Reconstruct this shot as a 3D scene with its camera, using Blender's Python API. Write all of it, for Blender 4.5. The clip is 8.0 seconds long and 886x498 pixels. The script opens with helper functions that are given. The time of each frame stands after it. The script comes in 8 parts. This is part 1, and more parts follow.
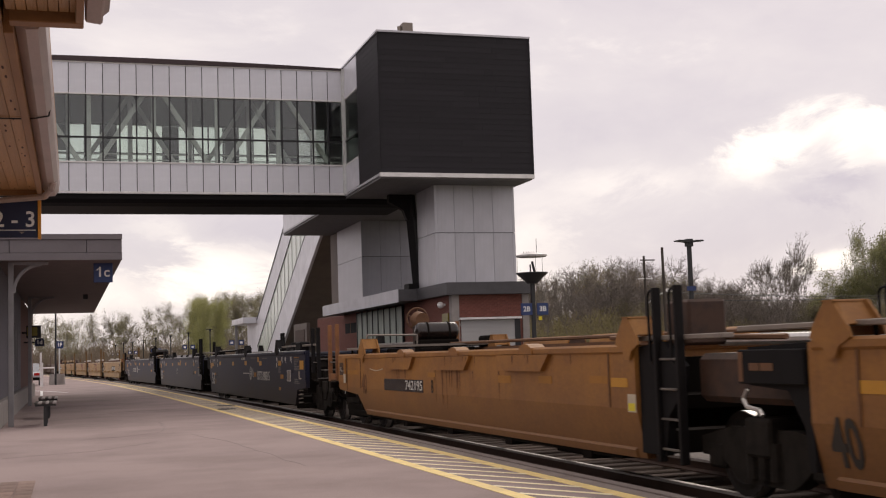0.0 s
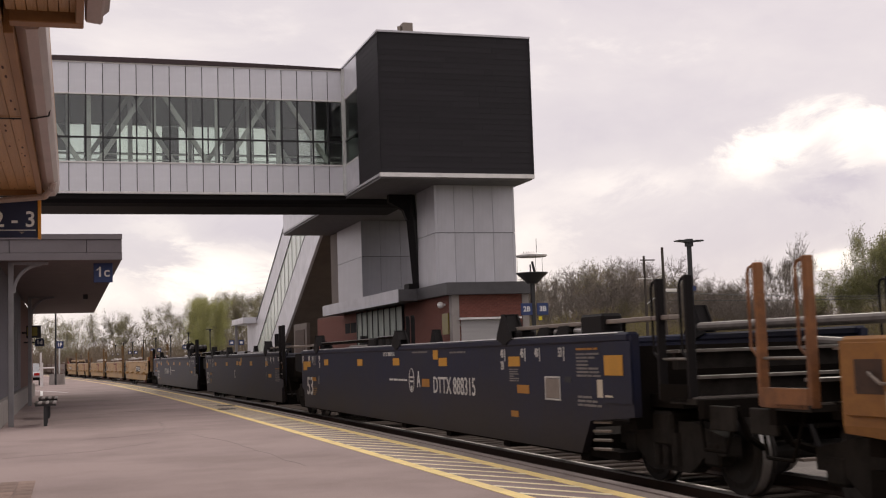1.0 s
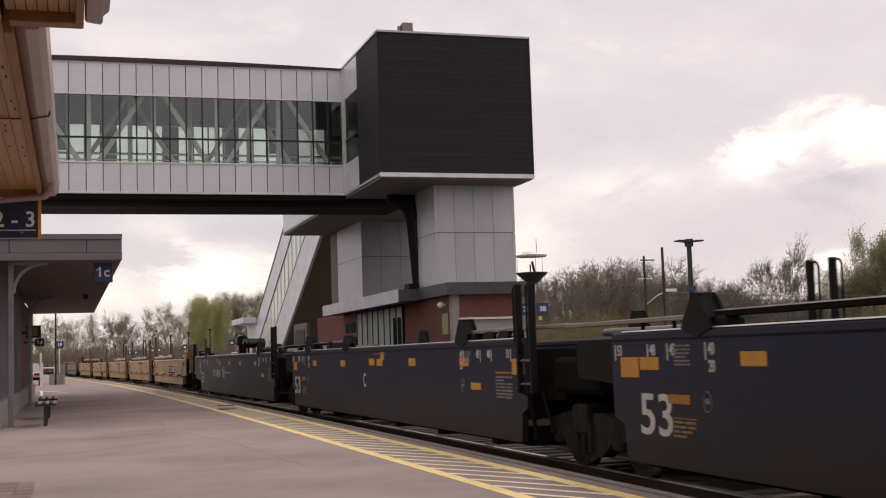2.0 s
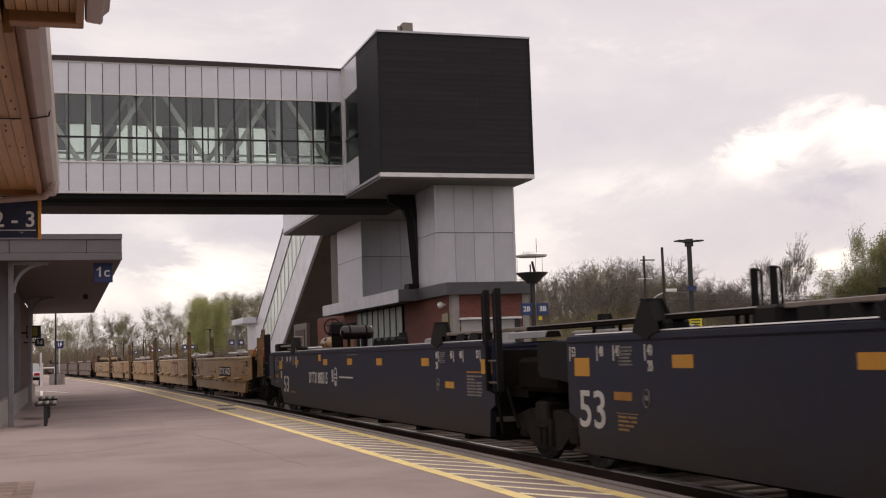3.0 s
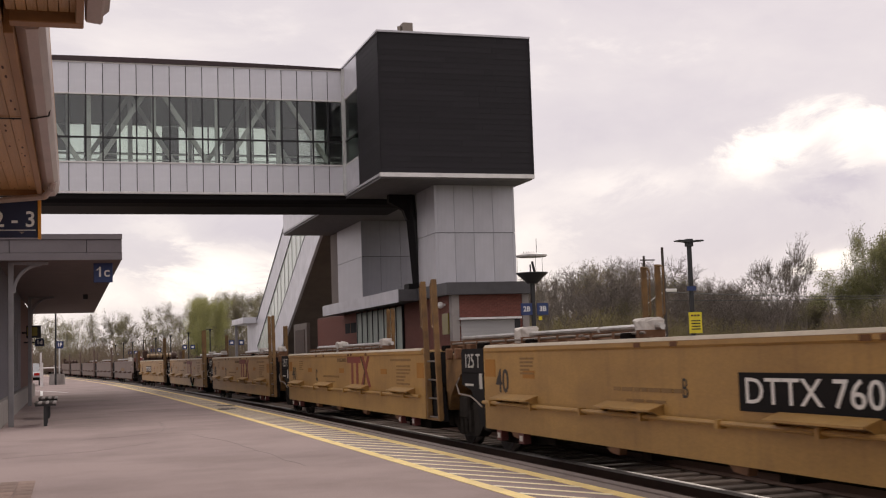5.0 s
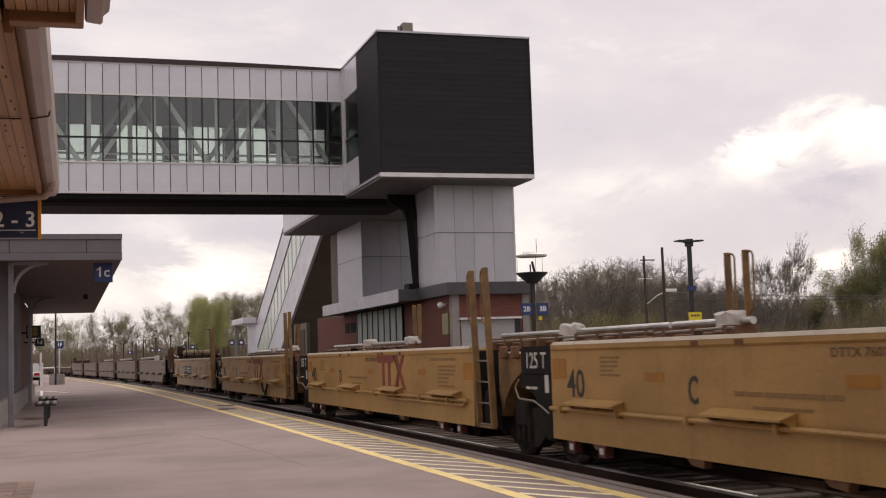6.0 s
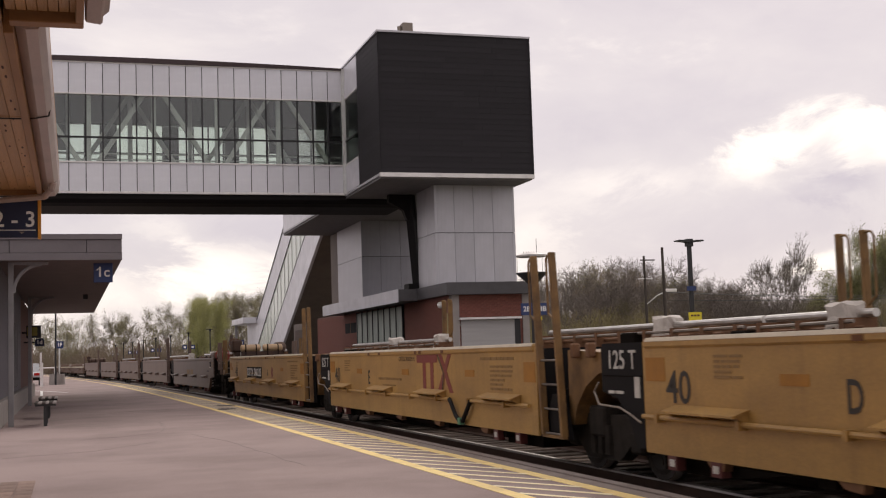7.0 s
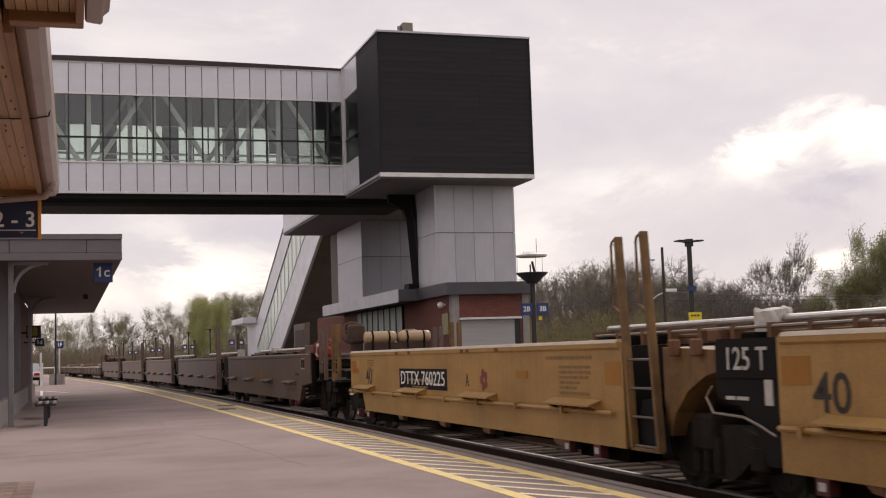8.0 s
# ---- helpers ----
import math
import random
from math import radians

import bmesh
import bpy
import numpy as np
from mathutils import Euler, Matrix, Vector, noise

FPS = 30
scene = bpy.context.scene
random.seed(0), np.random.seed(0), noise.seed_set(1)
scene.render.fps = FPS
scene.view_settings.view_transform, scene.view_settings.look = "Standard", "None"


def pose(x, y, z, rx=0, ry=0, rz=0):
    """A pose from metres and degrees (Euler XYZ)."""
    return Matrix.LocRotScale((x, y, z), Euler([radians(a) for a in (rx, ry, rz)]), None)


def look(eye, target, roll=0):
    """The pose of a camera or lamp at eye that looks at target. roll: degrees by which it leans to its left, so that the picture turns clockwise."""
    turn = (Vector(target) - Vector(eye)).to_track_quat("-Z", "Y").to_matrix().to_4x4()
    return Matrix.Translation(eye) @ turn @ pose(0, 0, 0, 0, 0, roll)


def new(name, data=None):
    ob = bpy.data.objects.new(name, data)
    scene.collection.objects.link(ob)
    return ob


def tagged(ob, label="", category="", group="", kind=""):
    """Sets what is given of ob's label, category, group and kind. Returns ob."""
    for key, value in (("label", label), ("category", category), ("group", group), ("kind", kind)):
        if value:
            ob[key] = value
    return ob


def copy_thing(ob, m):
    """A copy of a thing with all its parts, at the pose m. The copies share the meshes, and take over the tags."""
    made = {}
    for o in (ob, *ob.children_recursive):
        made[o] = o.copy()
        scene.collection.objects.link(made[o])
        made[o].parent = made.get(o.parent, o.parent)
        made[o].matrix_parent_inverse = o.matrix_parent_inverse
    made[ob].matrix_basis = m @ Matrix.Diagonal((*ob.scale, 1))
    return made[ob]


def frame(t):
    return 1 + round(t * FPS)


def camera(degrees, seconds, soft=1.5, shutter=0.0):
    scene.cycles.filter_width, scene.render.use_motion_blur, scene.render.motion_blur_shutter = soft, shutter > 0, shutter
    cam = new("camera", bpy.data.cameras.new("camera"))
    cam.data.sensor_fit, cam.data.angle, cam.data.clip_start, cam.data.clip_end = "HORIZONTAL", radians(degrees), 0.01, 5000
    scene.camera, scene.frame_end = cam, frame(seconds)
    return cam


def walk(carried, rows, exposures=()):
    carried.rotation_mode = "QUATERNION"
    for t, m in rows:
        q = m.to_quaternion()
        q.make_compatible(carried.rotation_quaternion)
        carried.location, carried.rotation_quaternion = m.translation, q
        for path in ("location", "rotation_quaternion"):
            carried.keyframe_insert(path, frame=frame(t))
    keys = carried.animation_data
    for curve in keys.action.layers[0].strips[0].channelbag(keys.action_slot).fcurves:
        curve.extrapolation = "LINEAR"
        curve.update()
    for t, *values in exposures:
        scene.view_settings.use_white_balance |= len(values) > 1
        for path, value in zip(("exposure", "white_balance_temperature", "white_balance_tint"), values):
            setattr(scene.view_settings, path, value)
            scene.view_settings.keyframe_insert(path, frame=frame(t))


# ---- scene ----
# World: z = 0 is the top of the near platform; +y runs along the straight part of the line, +x across the tracks.
cam = camera(40.08, 8.0, soft=1.15, shutter=0.08)
EYE = Vector((0, 0, 1.38))
yaw, pitch, lean = 0.302, 0.0849, 1.834
ahead = Vector((math.sin(yaw) * math.cos(pitch), math.cos(yaw) * math.cos(pitch), math.sin(pitch)))
VIEW = look(EYE, EYE + ahead, -lean)
walk(cam, [(0, VIEW), (8, VIEW)], [(0, 0.28, 6950, 13), (8, 0.28, 6950, 13)])

# ---------------------------------------------------------------- world and sun
SUN_WAY = Vector((0.50, 0.70, 0.62)).normalized()
world = bpy.data.worlds.new("overcast_sky")
scene.world = world
world.use_nodes = True
wn, wl = world.node_tree.nodes, world.node_tree.links
wn.clear()
w_out = wn.new("ShaderNodeOutputWorld")
sky = wn.new("ShaderNodeTexSky")
sky.sky_type, sky.sun_disc = "NISHITA", False
sky.sun_elevation = math.asin(SUN_WAY.z)
sky.sun_rotation = math.atan2(SUN_WAY.x, SUN_WAY.y)
clear_sky = wn.new("ShaderNodeBackground")
clear_sky.inputs["Strength"].default_value = 0.10
wl.new(sky.outputs["Color"], clear_sky.inputs["Color"])
co = wn.new("ShaderNodeTexCoord")
stretch = wn.new("ShaderNodeMapping")
stretch.inputs["Scale"].default_value = (1.0, 1.0, 2.1)
stretch.inputs["Location"].default_value = (0.47, 0.13, 0.21)
wl.new(co.outputs["Generated"], stretch.inputs["Vector"])
big = wn.new("ShaderNodeTexNoise")
big.inputs["Scale"].default_value, big.inputs["Detail"].default_value, big.inputs["Roughness"].default_value = 2.7, 9, 0.55
big.inputs["Distortion"].default_value = 0.35
wl.new(stretch.outputs["Vector"], big.inputs["Vector"])
ramp = wn.new("ShaderNodeValToRGB")
ramp.color_ramp.elements[0].position, ramp.color_ramp.elements[0].color = 0.36, (0.485, 0.455, 0.535, 1)
ramp.color_ramp.elements[1].position, ramp.color_ramp.elements[1].color = 0.63, (0.97, 0.92, 0.88, 1)
mid = ramp.color_ramp.elements.new(0.52)
mid.color = (0.635, 0.603, 0.642, 1)
# an overcast sky brightens towards the zenith
split = wn.new("ShaderNodeSeparateXYZ")
wl.new(co.outputs["Generated"], split.inputs[0])
lift = wn.new("ShaderNodeMapRange")
lift.inputs[1].default_value, lift.inputs[2].default_value = 0.22, 0.9
lift.inputs[3].default_value, lift.inputs[4].default_value = 0.252, 0.315
wl.new(split.outputs["Z"], lift.inputs[0])
total = wn.new("ShaderNodeMath")
calm = wn.new("ShaderNodeMath")
calm.operation = "MULTIPLY"
calm.inputs[1].default_value = 0.52
wl.new(big.outputs["Fac"], calm.inputs[0])
wl.new(calm.outputs[0], total.inputs[0])
wl.new(lift.outputs[0], total.inputs[1])
ragged = wn.new("ShaderNodeTexNoise")
ragged.inputs["Scale"].default_value, ragged.inputs["Detail"].default_value, ragged.inputs["Roughness"].default_value = 10.0, 9, 0.66
ragged.inputs["Distortion"].default_value = 0.5
wl.new(stretch.outputs["Vector"], ragged.inputs["Vector"])


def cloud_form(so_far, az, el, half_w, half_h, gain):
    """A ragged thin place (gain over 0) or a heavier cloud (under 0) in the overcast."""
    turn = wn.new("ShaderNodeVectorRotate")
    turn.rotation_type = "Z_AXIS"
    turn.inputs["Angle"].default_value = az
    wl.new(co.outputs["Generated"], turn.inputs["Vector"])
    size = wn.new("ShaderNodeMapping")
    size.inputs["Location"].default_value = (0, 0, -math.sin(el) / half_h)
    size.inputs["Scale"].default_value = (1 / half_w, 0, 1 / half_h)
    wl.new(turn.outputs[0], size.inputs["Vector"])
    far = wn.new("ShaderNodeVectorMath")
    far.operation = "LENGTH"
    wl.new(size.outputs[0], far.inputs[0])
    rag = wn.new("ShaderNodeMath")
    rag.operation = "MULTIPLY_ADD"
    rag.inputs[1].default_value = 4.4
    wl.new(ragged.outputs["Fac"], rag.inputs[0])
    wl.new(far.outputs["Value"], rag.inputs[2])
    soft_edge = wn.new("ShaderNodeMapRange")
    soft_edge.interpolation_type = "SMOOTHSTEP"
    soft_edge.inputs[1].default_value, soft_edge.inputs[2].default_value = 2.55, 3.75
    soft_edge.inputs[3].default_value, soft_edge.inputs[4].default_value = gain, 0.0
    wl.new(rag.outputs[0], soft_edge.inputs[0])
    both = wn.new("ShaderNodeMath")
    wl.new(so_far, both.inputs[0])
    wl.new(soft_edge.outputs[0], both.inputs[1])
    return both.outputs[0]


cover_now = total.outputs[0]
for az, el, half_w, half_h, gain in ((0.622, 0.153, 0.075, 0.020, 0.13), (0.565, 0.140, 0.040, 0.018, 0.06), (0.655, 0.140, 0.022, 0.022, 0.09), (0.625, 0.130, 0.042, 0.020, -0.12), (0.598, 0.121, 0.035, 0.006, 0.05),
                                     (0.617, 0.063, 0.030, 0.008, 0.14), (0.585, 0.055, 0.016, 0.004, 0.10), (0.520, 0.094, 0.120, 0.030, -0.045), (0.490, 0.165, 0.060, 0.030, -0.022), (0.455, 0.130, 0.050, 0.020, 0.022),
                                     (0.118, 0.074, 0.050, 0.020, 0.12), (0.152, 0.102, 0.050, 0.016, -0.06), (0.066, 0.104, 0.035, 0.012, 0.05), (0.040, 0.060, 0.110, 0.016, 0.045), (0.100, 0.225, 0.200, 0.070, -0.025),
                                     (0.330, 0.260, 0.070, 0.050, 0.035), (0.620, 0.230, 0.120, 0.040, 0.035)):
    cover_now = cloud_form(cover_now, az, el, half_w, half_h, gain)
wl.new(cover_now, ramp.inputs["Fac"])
clouds = wn.new("ShaderNodeBackground")
clouds.inputs["Strength"].default_value = 1.0
wl.new(ramp.outputs["Color"], clouds.inputs["Color"])
w_mix = wn.new("ShaderNodeMixShader")
w_mix.inputs["Fac"].default_value = 0.93
wl.new(clear_sky.outputs[0], w_mix.inputs[1])
wl.new(clouds.outputs[0], w_mix.inputs[2])
wl.new(w_mix.outputs[0], w_out.inputs["Surface"])
sun = new("sun", bpy.data.lights.new("sun", "SUN"))
sun.data.energy, sun.data.angle, sun.data.color = 0.9, radians(14), (1.0, 0.95, 0.88)
sun.matrix_world = look(SUN_WAY * 50, (0, 0, 0))


# ---------------------------------------------------------------- materials
def mat(name, col, rough=0.7, metal=0.0, dark=None, scale=3.0, amount=0.5, bump=0.0, bscale=60.0, fine=True, each=0.0, spec=0.5, squash=(1, 1, 1), streak=None, runs=0.6, dust_shade=None, dust_shade_top=1.85):
    """Principled paint or mineral with variation at two scales; dark: the stain colour; each: variation from object to object."""
    m = bpy.data.materials.new(name)
    m.use_nodes = True
    n, l = m.node_tree.nodes, m.node_tree.links
    b = n["Principled BSDF"]
    b.inputs["Roughness"].default_value, b.inputs["Metallic"].default_value = rough, metal
    b.inputs["Specular IOR Level"].default_value = spec
    c = n.new("ShaderNodeTexCoord")
    mp = n.new("ShaderNodeMapping")
    mp.inputs["Scale"].default_value = squash
    l.new(c.outputs["Object"], mp.inputs["Vector"])
    dark = dark or tuple(0.6 * v for v in col)
    n1 = n.new("ShaderNodeTexNoise")
    n1.inputs["Scale"].default_value, n1.inputs["Detail"].default_value = scale, 6
    n1.inputs["Roughness"].default_value = 0.62
    l.new(mp.outputs[0], n1.inputs["Vector"])
    r1 = n.new("ShaderNodeMapRange")
    r1.inputs[1].default_value, r1.inputs[2].default_value = 0.42, 0.72
    r1.inputs[4].default_value = amount
    l.new(n1.outputs["Fac"], r1.inputs[0])
    mx = n.new("ShaderNodeMix")
    mx.data_type = "RGBA"
    mx.inputs[6].default_value, mx.inputs[7].default_value = (*col, 1), (*dark, 1)
    l.new(r1.outputs[0], mx.inputs[0])
    out = mx.outputs[2]
    if streak:
        ms = n.new("ShaderNodeMapping")
        ms.inputs["Scale"].default_value = (5.0, 5.0, 0.45)
        l.new(c.outputs["Object"], ms.inputs["Vector"])
        n4 = n.new("ShaderNodeTexNoise")
        n4.inputs["Scale"].default_value, n4.inputs["Detail"].default_value, n4.inputs["Roughness"].default_value = 1.3, 7, 0.7
        l.new(ms.outputs[0], n4.inputs["Vector"])
        r4 = n.new("ShaderNodeMapRange")
        r4.inputs[1].default_value, r4.inputs[2].default_value, r4.inputs[4].default_value = 0.50, 0.72, runs
        l.new(n4.outputs["Fac"], r4.inputs[0])
        m4 = n.new("ShaderNodeMix")
        m4.data_type = "RGBA"
        m4.inputs[7].default_value = (*streak, 1)
        l.new(r4.outputs[0], m4.inputs[0])
        l.new(out, m4.inputs[6])
        out = m4.outputs[2]
    if dust_shade:
        # navy: road dust in drifts; orange: lower side darkened to deepen its shade
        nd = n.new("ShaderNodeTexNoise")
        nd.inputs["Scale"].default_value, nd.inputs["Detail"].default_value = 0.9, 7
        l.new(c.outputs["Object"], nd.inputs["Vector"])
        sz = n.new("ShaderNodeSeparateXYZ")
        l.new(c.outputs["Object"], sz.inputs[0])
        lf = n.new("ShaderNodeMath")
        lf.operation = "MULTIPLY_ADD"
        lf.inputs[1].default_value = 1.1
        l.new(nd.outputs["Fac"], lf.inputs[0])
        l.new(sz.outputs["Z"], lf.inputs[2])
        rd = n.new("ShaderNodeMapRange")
        rd.inputs[1].default_value, rd.inputs[2].default_value, rd.inputs[3].default_value, rd.inputs[4].default_value = dust_shade_top - 0.85, dust_shade_top, 0.9, 0.0
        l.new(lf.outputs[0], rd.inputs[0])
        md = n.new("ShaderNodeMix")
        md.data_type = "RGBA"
        md.inputs[7].default_value = (*dust_shade, 1)
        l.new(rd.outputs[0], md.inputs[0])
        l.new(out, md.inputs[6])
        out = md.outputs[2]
    if fine:
        n2 = n.new("ShaderNodeTexNoise")
        n2.inputs["Scale"].default_value, n2.inputs["Detail"].default_value = bscale, 4
        l.new(mp.outputs[0], n2.inputs["Vector"])
        r2 = n.new("ShaderNodeMapRange")
        r2.inputs[3].default_value, r2.inputs[4].default_value = 0.78, 1.2
        l.new(n2.outputs["Fac"], r2.inputs[0])
        sc = n.new("ShaderNodeVectorMath")
        sc.operation = "SCALE"
        l.new(out, sc.inputs[0])
        l.new(r2.outputs[0], sc.inputs["Scale"])
        out = sc.outputs[0]
        if bump:
            bp = n.new("ShaderNodeBump")
            bp.inputs["Strength"].default_value, bp.inputs["Distance"].default_value = bump, 0.02
            l.new(n2.outputs["Fac"], bp.inputs["Height"])
            l.new(bp.outputs[0], b.inputs["Normal"])
    if each:
        oi = n.new("ShaderNodeObjectInfo")
        r3 = n.new("ShaderNodeMapRange")
        r3.inputs[3].default_value, r3.inputs[4].default_value = 1 - each, 1 + each
        l.new(oi.outputs["Random"], r3.inputs[0])
        s3 = n.new("ShaderNodeVectorMath")
        s3.operation = "SCALE"
        l.new(out, s3.inputs[0])
        l.new(r3.outputs[0], s3.inputs["Scale"])
        out = s3.outputs[0]
    l.new(out, b.inputs["Base Color"])
    return m


def leaf_mat(name, col, col2):
    m = bpy.data.materials.new(name)
    m.use_nodes = True
    n, l = m.node_tree.nodes, m.node_tree.links
    b = n["Principled BSDF"]
    b.inputs["Roughness"].default_value = 0.8
    g = n.new("ShaderNodeNewGeometry")
    mx = n.new("ShaderNodeMix")
    mx.data_type = "RGBA"
    mx.inputs[6].default_value, mx.inputs[7].default_value = (*col, 1), (*col2, 1)
    l.new(g.outputs["Random Per Island"], mx.inputs[0])
    l.new(mx.outputs[2], b.inputs["Base Color"])
    thin = n.new("ShaderNodeBsdfTranslucent")
    l.new(mx.outputs[2], thin.inputs["Color"])
    blend = n.new("ShaderNodeMixShader")
    blend.inputs[0].default_value = 0.4
    l.new(b.outputs[0], blend.inputs[1])
    l.new(thin.outputs[0], blend.inputs[2])
    l.new(blend.outputs[0], n["Material Output"].inputs["Surface"])
    return m


def glass_mat(name, tint, gloss):
    m = bpy.data.materials.new(name)
    m.use_nodes = True
    n, l = m.node_tree.nodes, m.node_tree.links
    n.remove(n["Principled BSDF"])
    t, g, mx = n.new("ShaderNodeBsdfTransparent"), n.new("ShaderNodeBsdfGlossy"), n.new("ShaderNodeMixShader")
    t.inputs["Color"].default_value = (*tint, 1)
    g.inputs["Roughness"].default_value = 0.03
    mx.inputs[0].default_value = gloss
    l.new(t.outputs[0], mx.inputs[1])
    l.new(g.outputs[0], mx.inputs[2])
    l.new(mx.outputs[0], n["Material Output"].inputs["Surface"])
    return m


M_ASPHALT = mat("worn_asphalt", (0.325, 0.248, 0.239), 0.9, dark=(0.185, 0.137, 0.132), scale=0.33, amount=0.8, bump=0.35, bscale=45)
M_DCONC = mat("grimy_concrete", (0.13, 0.115, 0.105), 0.9, scale=1.5, bump=0.3)
M_NOSING = mat("grey_nosing_concrete", (0.24, 0.20, 0.185), 0.85, dark=(0.15, 0.12, 0.11), scale=2.5, bump=0.2)
M_YELLOW = mat("yellow_road_paint", (0.88, 0.68, 0.28), 0.75, dark=(0.62, 0.47, 0.24), scale=3.0, amount=0.8)
M_STRIPE = mat("cream_road_paint", (0.88, 0.77, 0.52), 0.75, dark=(0.66, 0.55, 0.38), scale=3.0, amount=0.7)
M_CRACK = mat("crack_filler", (0.26, 0.21, 0.20), 0.8)
M_EDGEBAND = mat("grey_edge_asphalt", (0.27, 0.225, 0.205), 0.9, dark=(0.17, 0.135, 0.12), scale=1.2, amount=0.8, bump=0.3)
M_PAVER = mat("reddish_paver", (0.27, 0.185, 0.155), 0.9, dark=(0.17, 0.11, 0.09), scale=5, amount=0.8, bump=0.3, each=0.2)
M_BALLAST = mat("ballast_stone", (0.15, 0.13, 0.118), 0.95, dark=(0.07, 0.06, 0.055), scale=2.0, amount=0.8, bump=1.0, bscale=16)
M_TIE = mat("creosoted_wood", (0.135, 0.106, 0.088), 0.9, dark=(0.062, 0.048, 0.042), scale=5, bump=0.4, each=0.35)
M_RAIL = mat("rail_side_rust", (0.07, 0.04, 0.03), 0.7, 0.4)
M_RAILTOP = mat("polished_rail", (0.29, 0.27, 0.255), 0.5, 1.0, amount=0.2)
M_GROUND = mat("dry_grass_ground", (0.16, 0.15, 0.085), 0.95, dark=(0.09, 0.075, 0.05), scale=0.15, bump=0.6, bscale=6)
M_PANEL = mat("grey_metal_panel", (0.48, 0.475, 0.51), 0.45, 0.35, dark=(0.41, 0.405, 0.44), scale=0.5, amount=0.6, bscale=1.5, each=0.06, streak=(0.37, 0.36, 0.38), runs=0.22)
M_PANEL_W = mat("pale_metal_panel", (0.69, 0.69, 0.735), 0.4, 0.25, dark=(0.58, 0.585, 0.635), scale=0.7, amount=0.6, bscale=1.2, each=0.05, streak=(0.5, 0.5, 0.53), runs=0.12)
# slate panel colour, deepened by the shade on the second shaft's front
M_PANEL_S = mat("shaded_slate_panel", (0.30, 0.30, 0.335), 0.5, 0.3, dark=(0.24, 0.24, 0.27), scale=0.6, amount=0.7, bscale=1.5, each=0.08, streak=(0.2, 0.195, 0.21), runs=0.25)
M_TRIM = mat("white_trim", (0.82, 0.80, 0.79), 0.45, scale=2)
M_JOINT = mat("dark_joint", (0.035, 0.035, 0.04), 0.8)
M_SEAL = mat("grey_seal", (0.07, 0.067, 0.07), 0.8)
M_POSTGREY = mat("grey_painted_post", (0.25, 0.24, 0.25), 0.6)
M_SOFFIT2 = mat("dark_brown_soffit", (0.145, 0.108, 0.10), 0.7)
M_SIDING = mat("charcoal_siding", (0.021, 0.019, 0.023), 0.7, dark=(0.015, 0.013, 0.016), scale=0.5, amount=0.8, bscale=18, each=0.12, spec=0.3, squash=(1, 1, 6))
M_SOFFIT = mat("dark_grey_soffit", (0.17, 0.165, 0.17), 0.7)
M_BROWN = mat("brown_soffit", (0.155, 0.125, 0.11), 0.7, scale=1.0)
M_BEAM = mat("black_steel", (0.0115, 0.010, 0.0105), 0.65, amount=0.4, spec=0.14)
M_MULL = mat("mullion_dark", (0.022, 0.022, 0.025), 0.45, 0.3)
M_ROOF = mat("roof_edge_maroon", (0.085, 0.06, 0.065), 0.6)
M_BRICK = mat("red_brick", (0.225, 0.082, 0.062), 0.85, dark=(0.165, 0.058, 0.046), scale=9, amount=0.8, bump=0.3, each=0.12)
M_MORTAR = mat("brick_mortar", (0.175, 0.09, 0.072), 0.9)
M_STONE = mat("grey_stone", (0.33, 0.30, 0.285), 0.85, scale=2, bump=0.3)
M_FASCIA = mat("grey_purple_fascia", (0.145, 0.13, 0.14), 0.6, scale=1.0)
M_DFASCIA = mat("dark_fascia", (0.075, 0.072, 0.078), 0.6)
M_TRUSS = mat("white_truss_steel", (0.62, 0.63, 0.62), 0.5)
M_INNER = mat("inner_ceiling", (0.125, 0.135, 0.135), 0.8)
M_WOOD = mat("varnished_pine", (0.50, 0.285, 0.115), 0.4, dark=(0.33, 0.175, 0.065), scale=2.2, amount=0.8, bump=0.25, bscale=26, each=0.2, squash=(6, 0.6, 6))
M_WOODD = mat("pine_trim_dark", (0.34, 0.175, 0.07), 0.5, dark=(0.20, 0.095, 0.04), scale=2, squash=(4, 0.6, 4))
M_STAIN = mat("rust_stain", (0.085, 0.035, 0.015), 0.7)
M_GUTTER = mat("cream_gutter", (0.44, 0.35, 0.32), 0.32, dark=(0.27, 0.22, 0.20), scale=1.2, amount=0.6)
M_NAVYSIGN = mat("navy_sign", (0.012, 0.02, 0.06), 0.45, amount=0.3)
M_BLUESIGN = mat("blue_sign", (0.018, 0.04, 0.14), 0.45, amount=0.3)
M_WHITE = mat("white_lettering", (0.78, 0.77, 0.76), 0.6, dark=(0.6, 0.6, 0.6), scale=6)
M_ORANGE = mat("orange_bracket", (0.62, 0.27, 0.03), 0.5)
M_SIDEGREY = mat("blue_grey_siding", (0.135, 0.127, 0.15), 0.7, scale=1.5, each=0.1)
M_WALLBROWN = mat("brown_brick_wall", (0.16, 0.085, 0.07), 0.85, scale=6)
M_POST = mat("black_post", (0.02, 0.02, 0.022), 0.5)
M_TIMBER = mat("weathered_timber_pole", (0.075, 0.062, 0.055), 0.9, scale=4)
M_YSIGN = mat("yellow_sign", (0.75, 0.62, 0.03), 0.5, amount=0.2)
M_WIRE = mat("cable_grey", (0.09, 0.09, 0.09), 0.7)
M_BARK = mat("grey_bark", (0.17, 0.145, 0.128), 0.9, dark=(0.11, 0.092, 0.082), scale=1.2, bscale=8)
M_LEAF_G = leaf_mat("young_green_leaf", (0.19, 0.195, 0.088), (0.32, 0.31, 0.16))
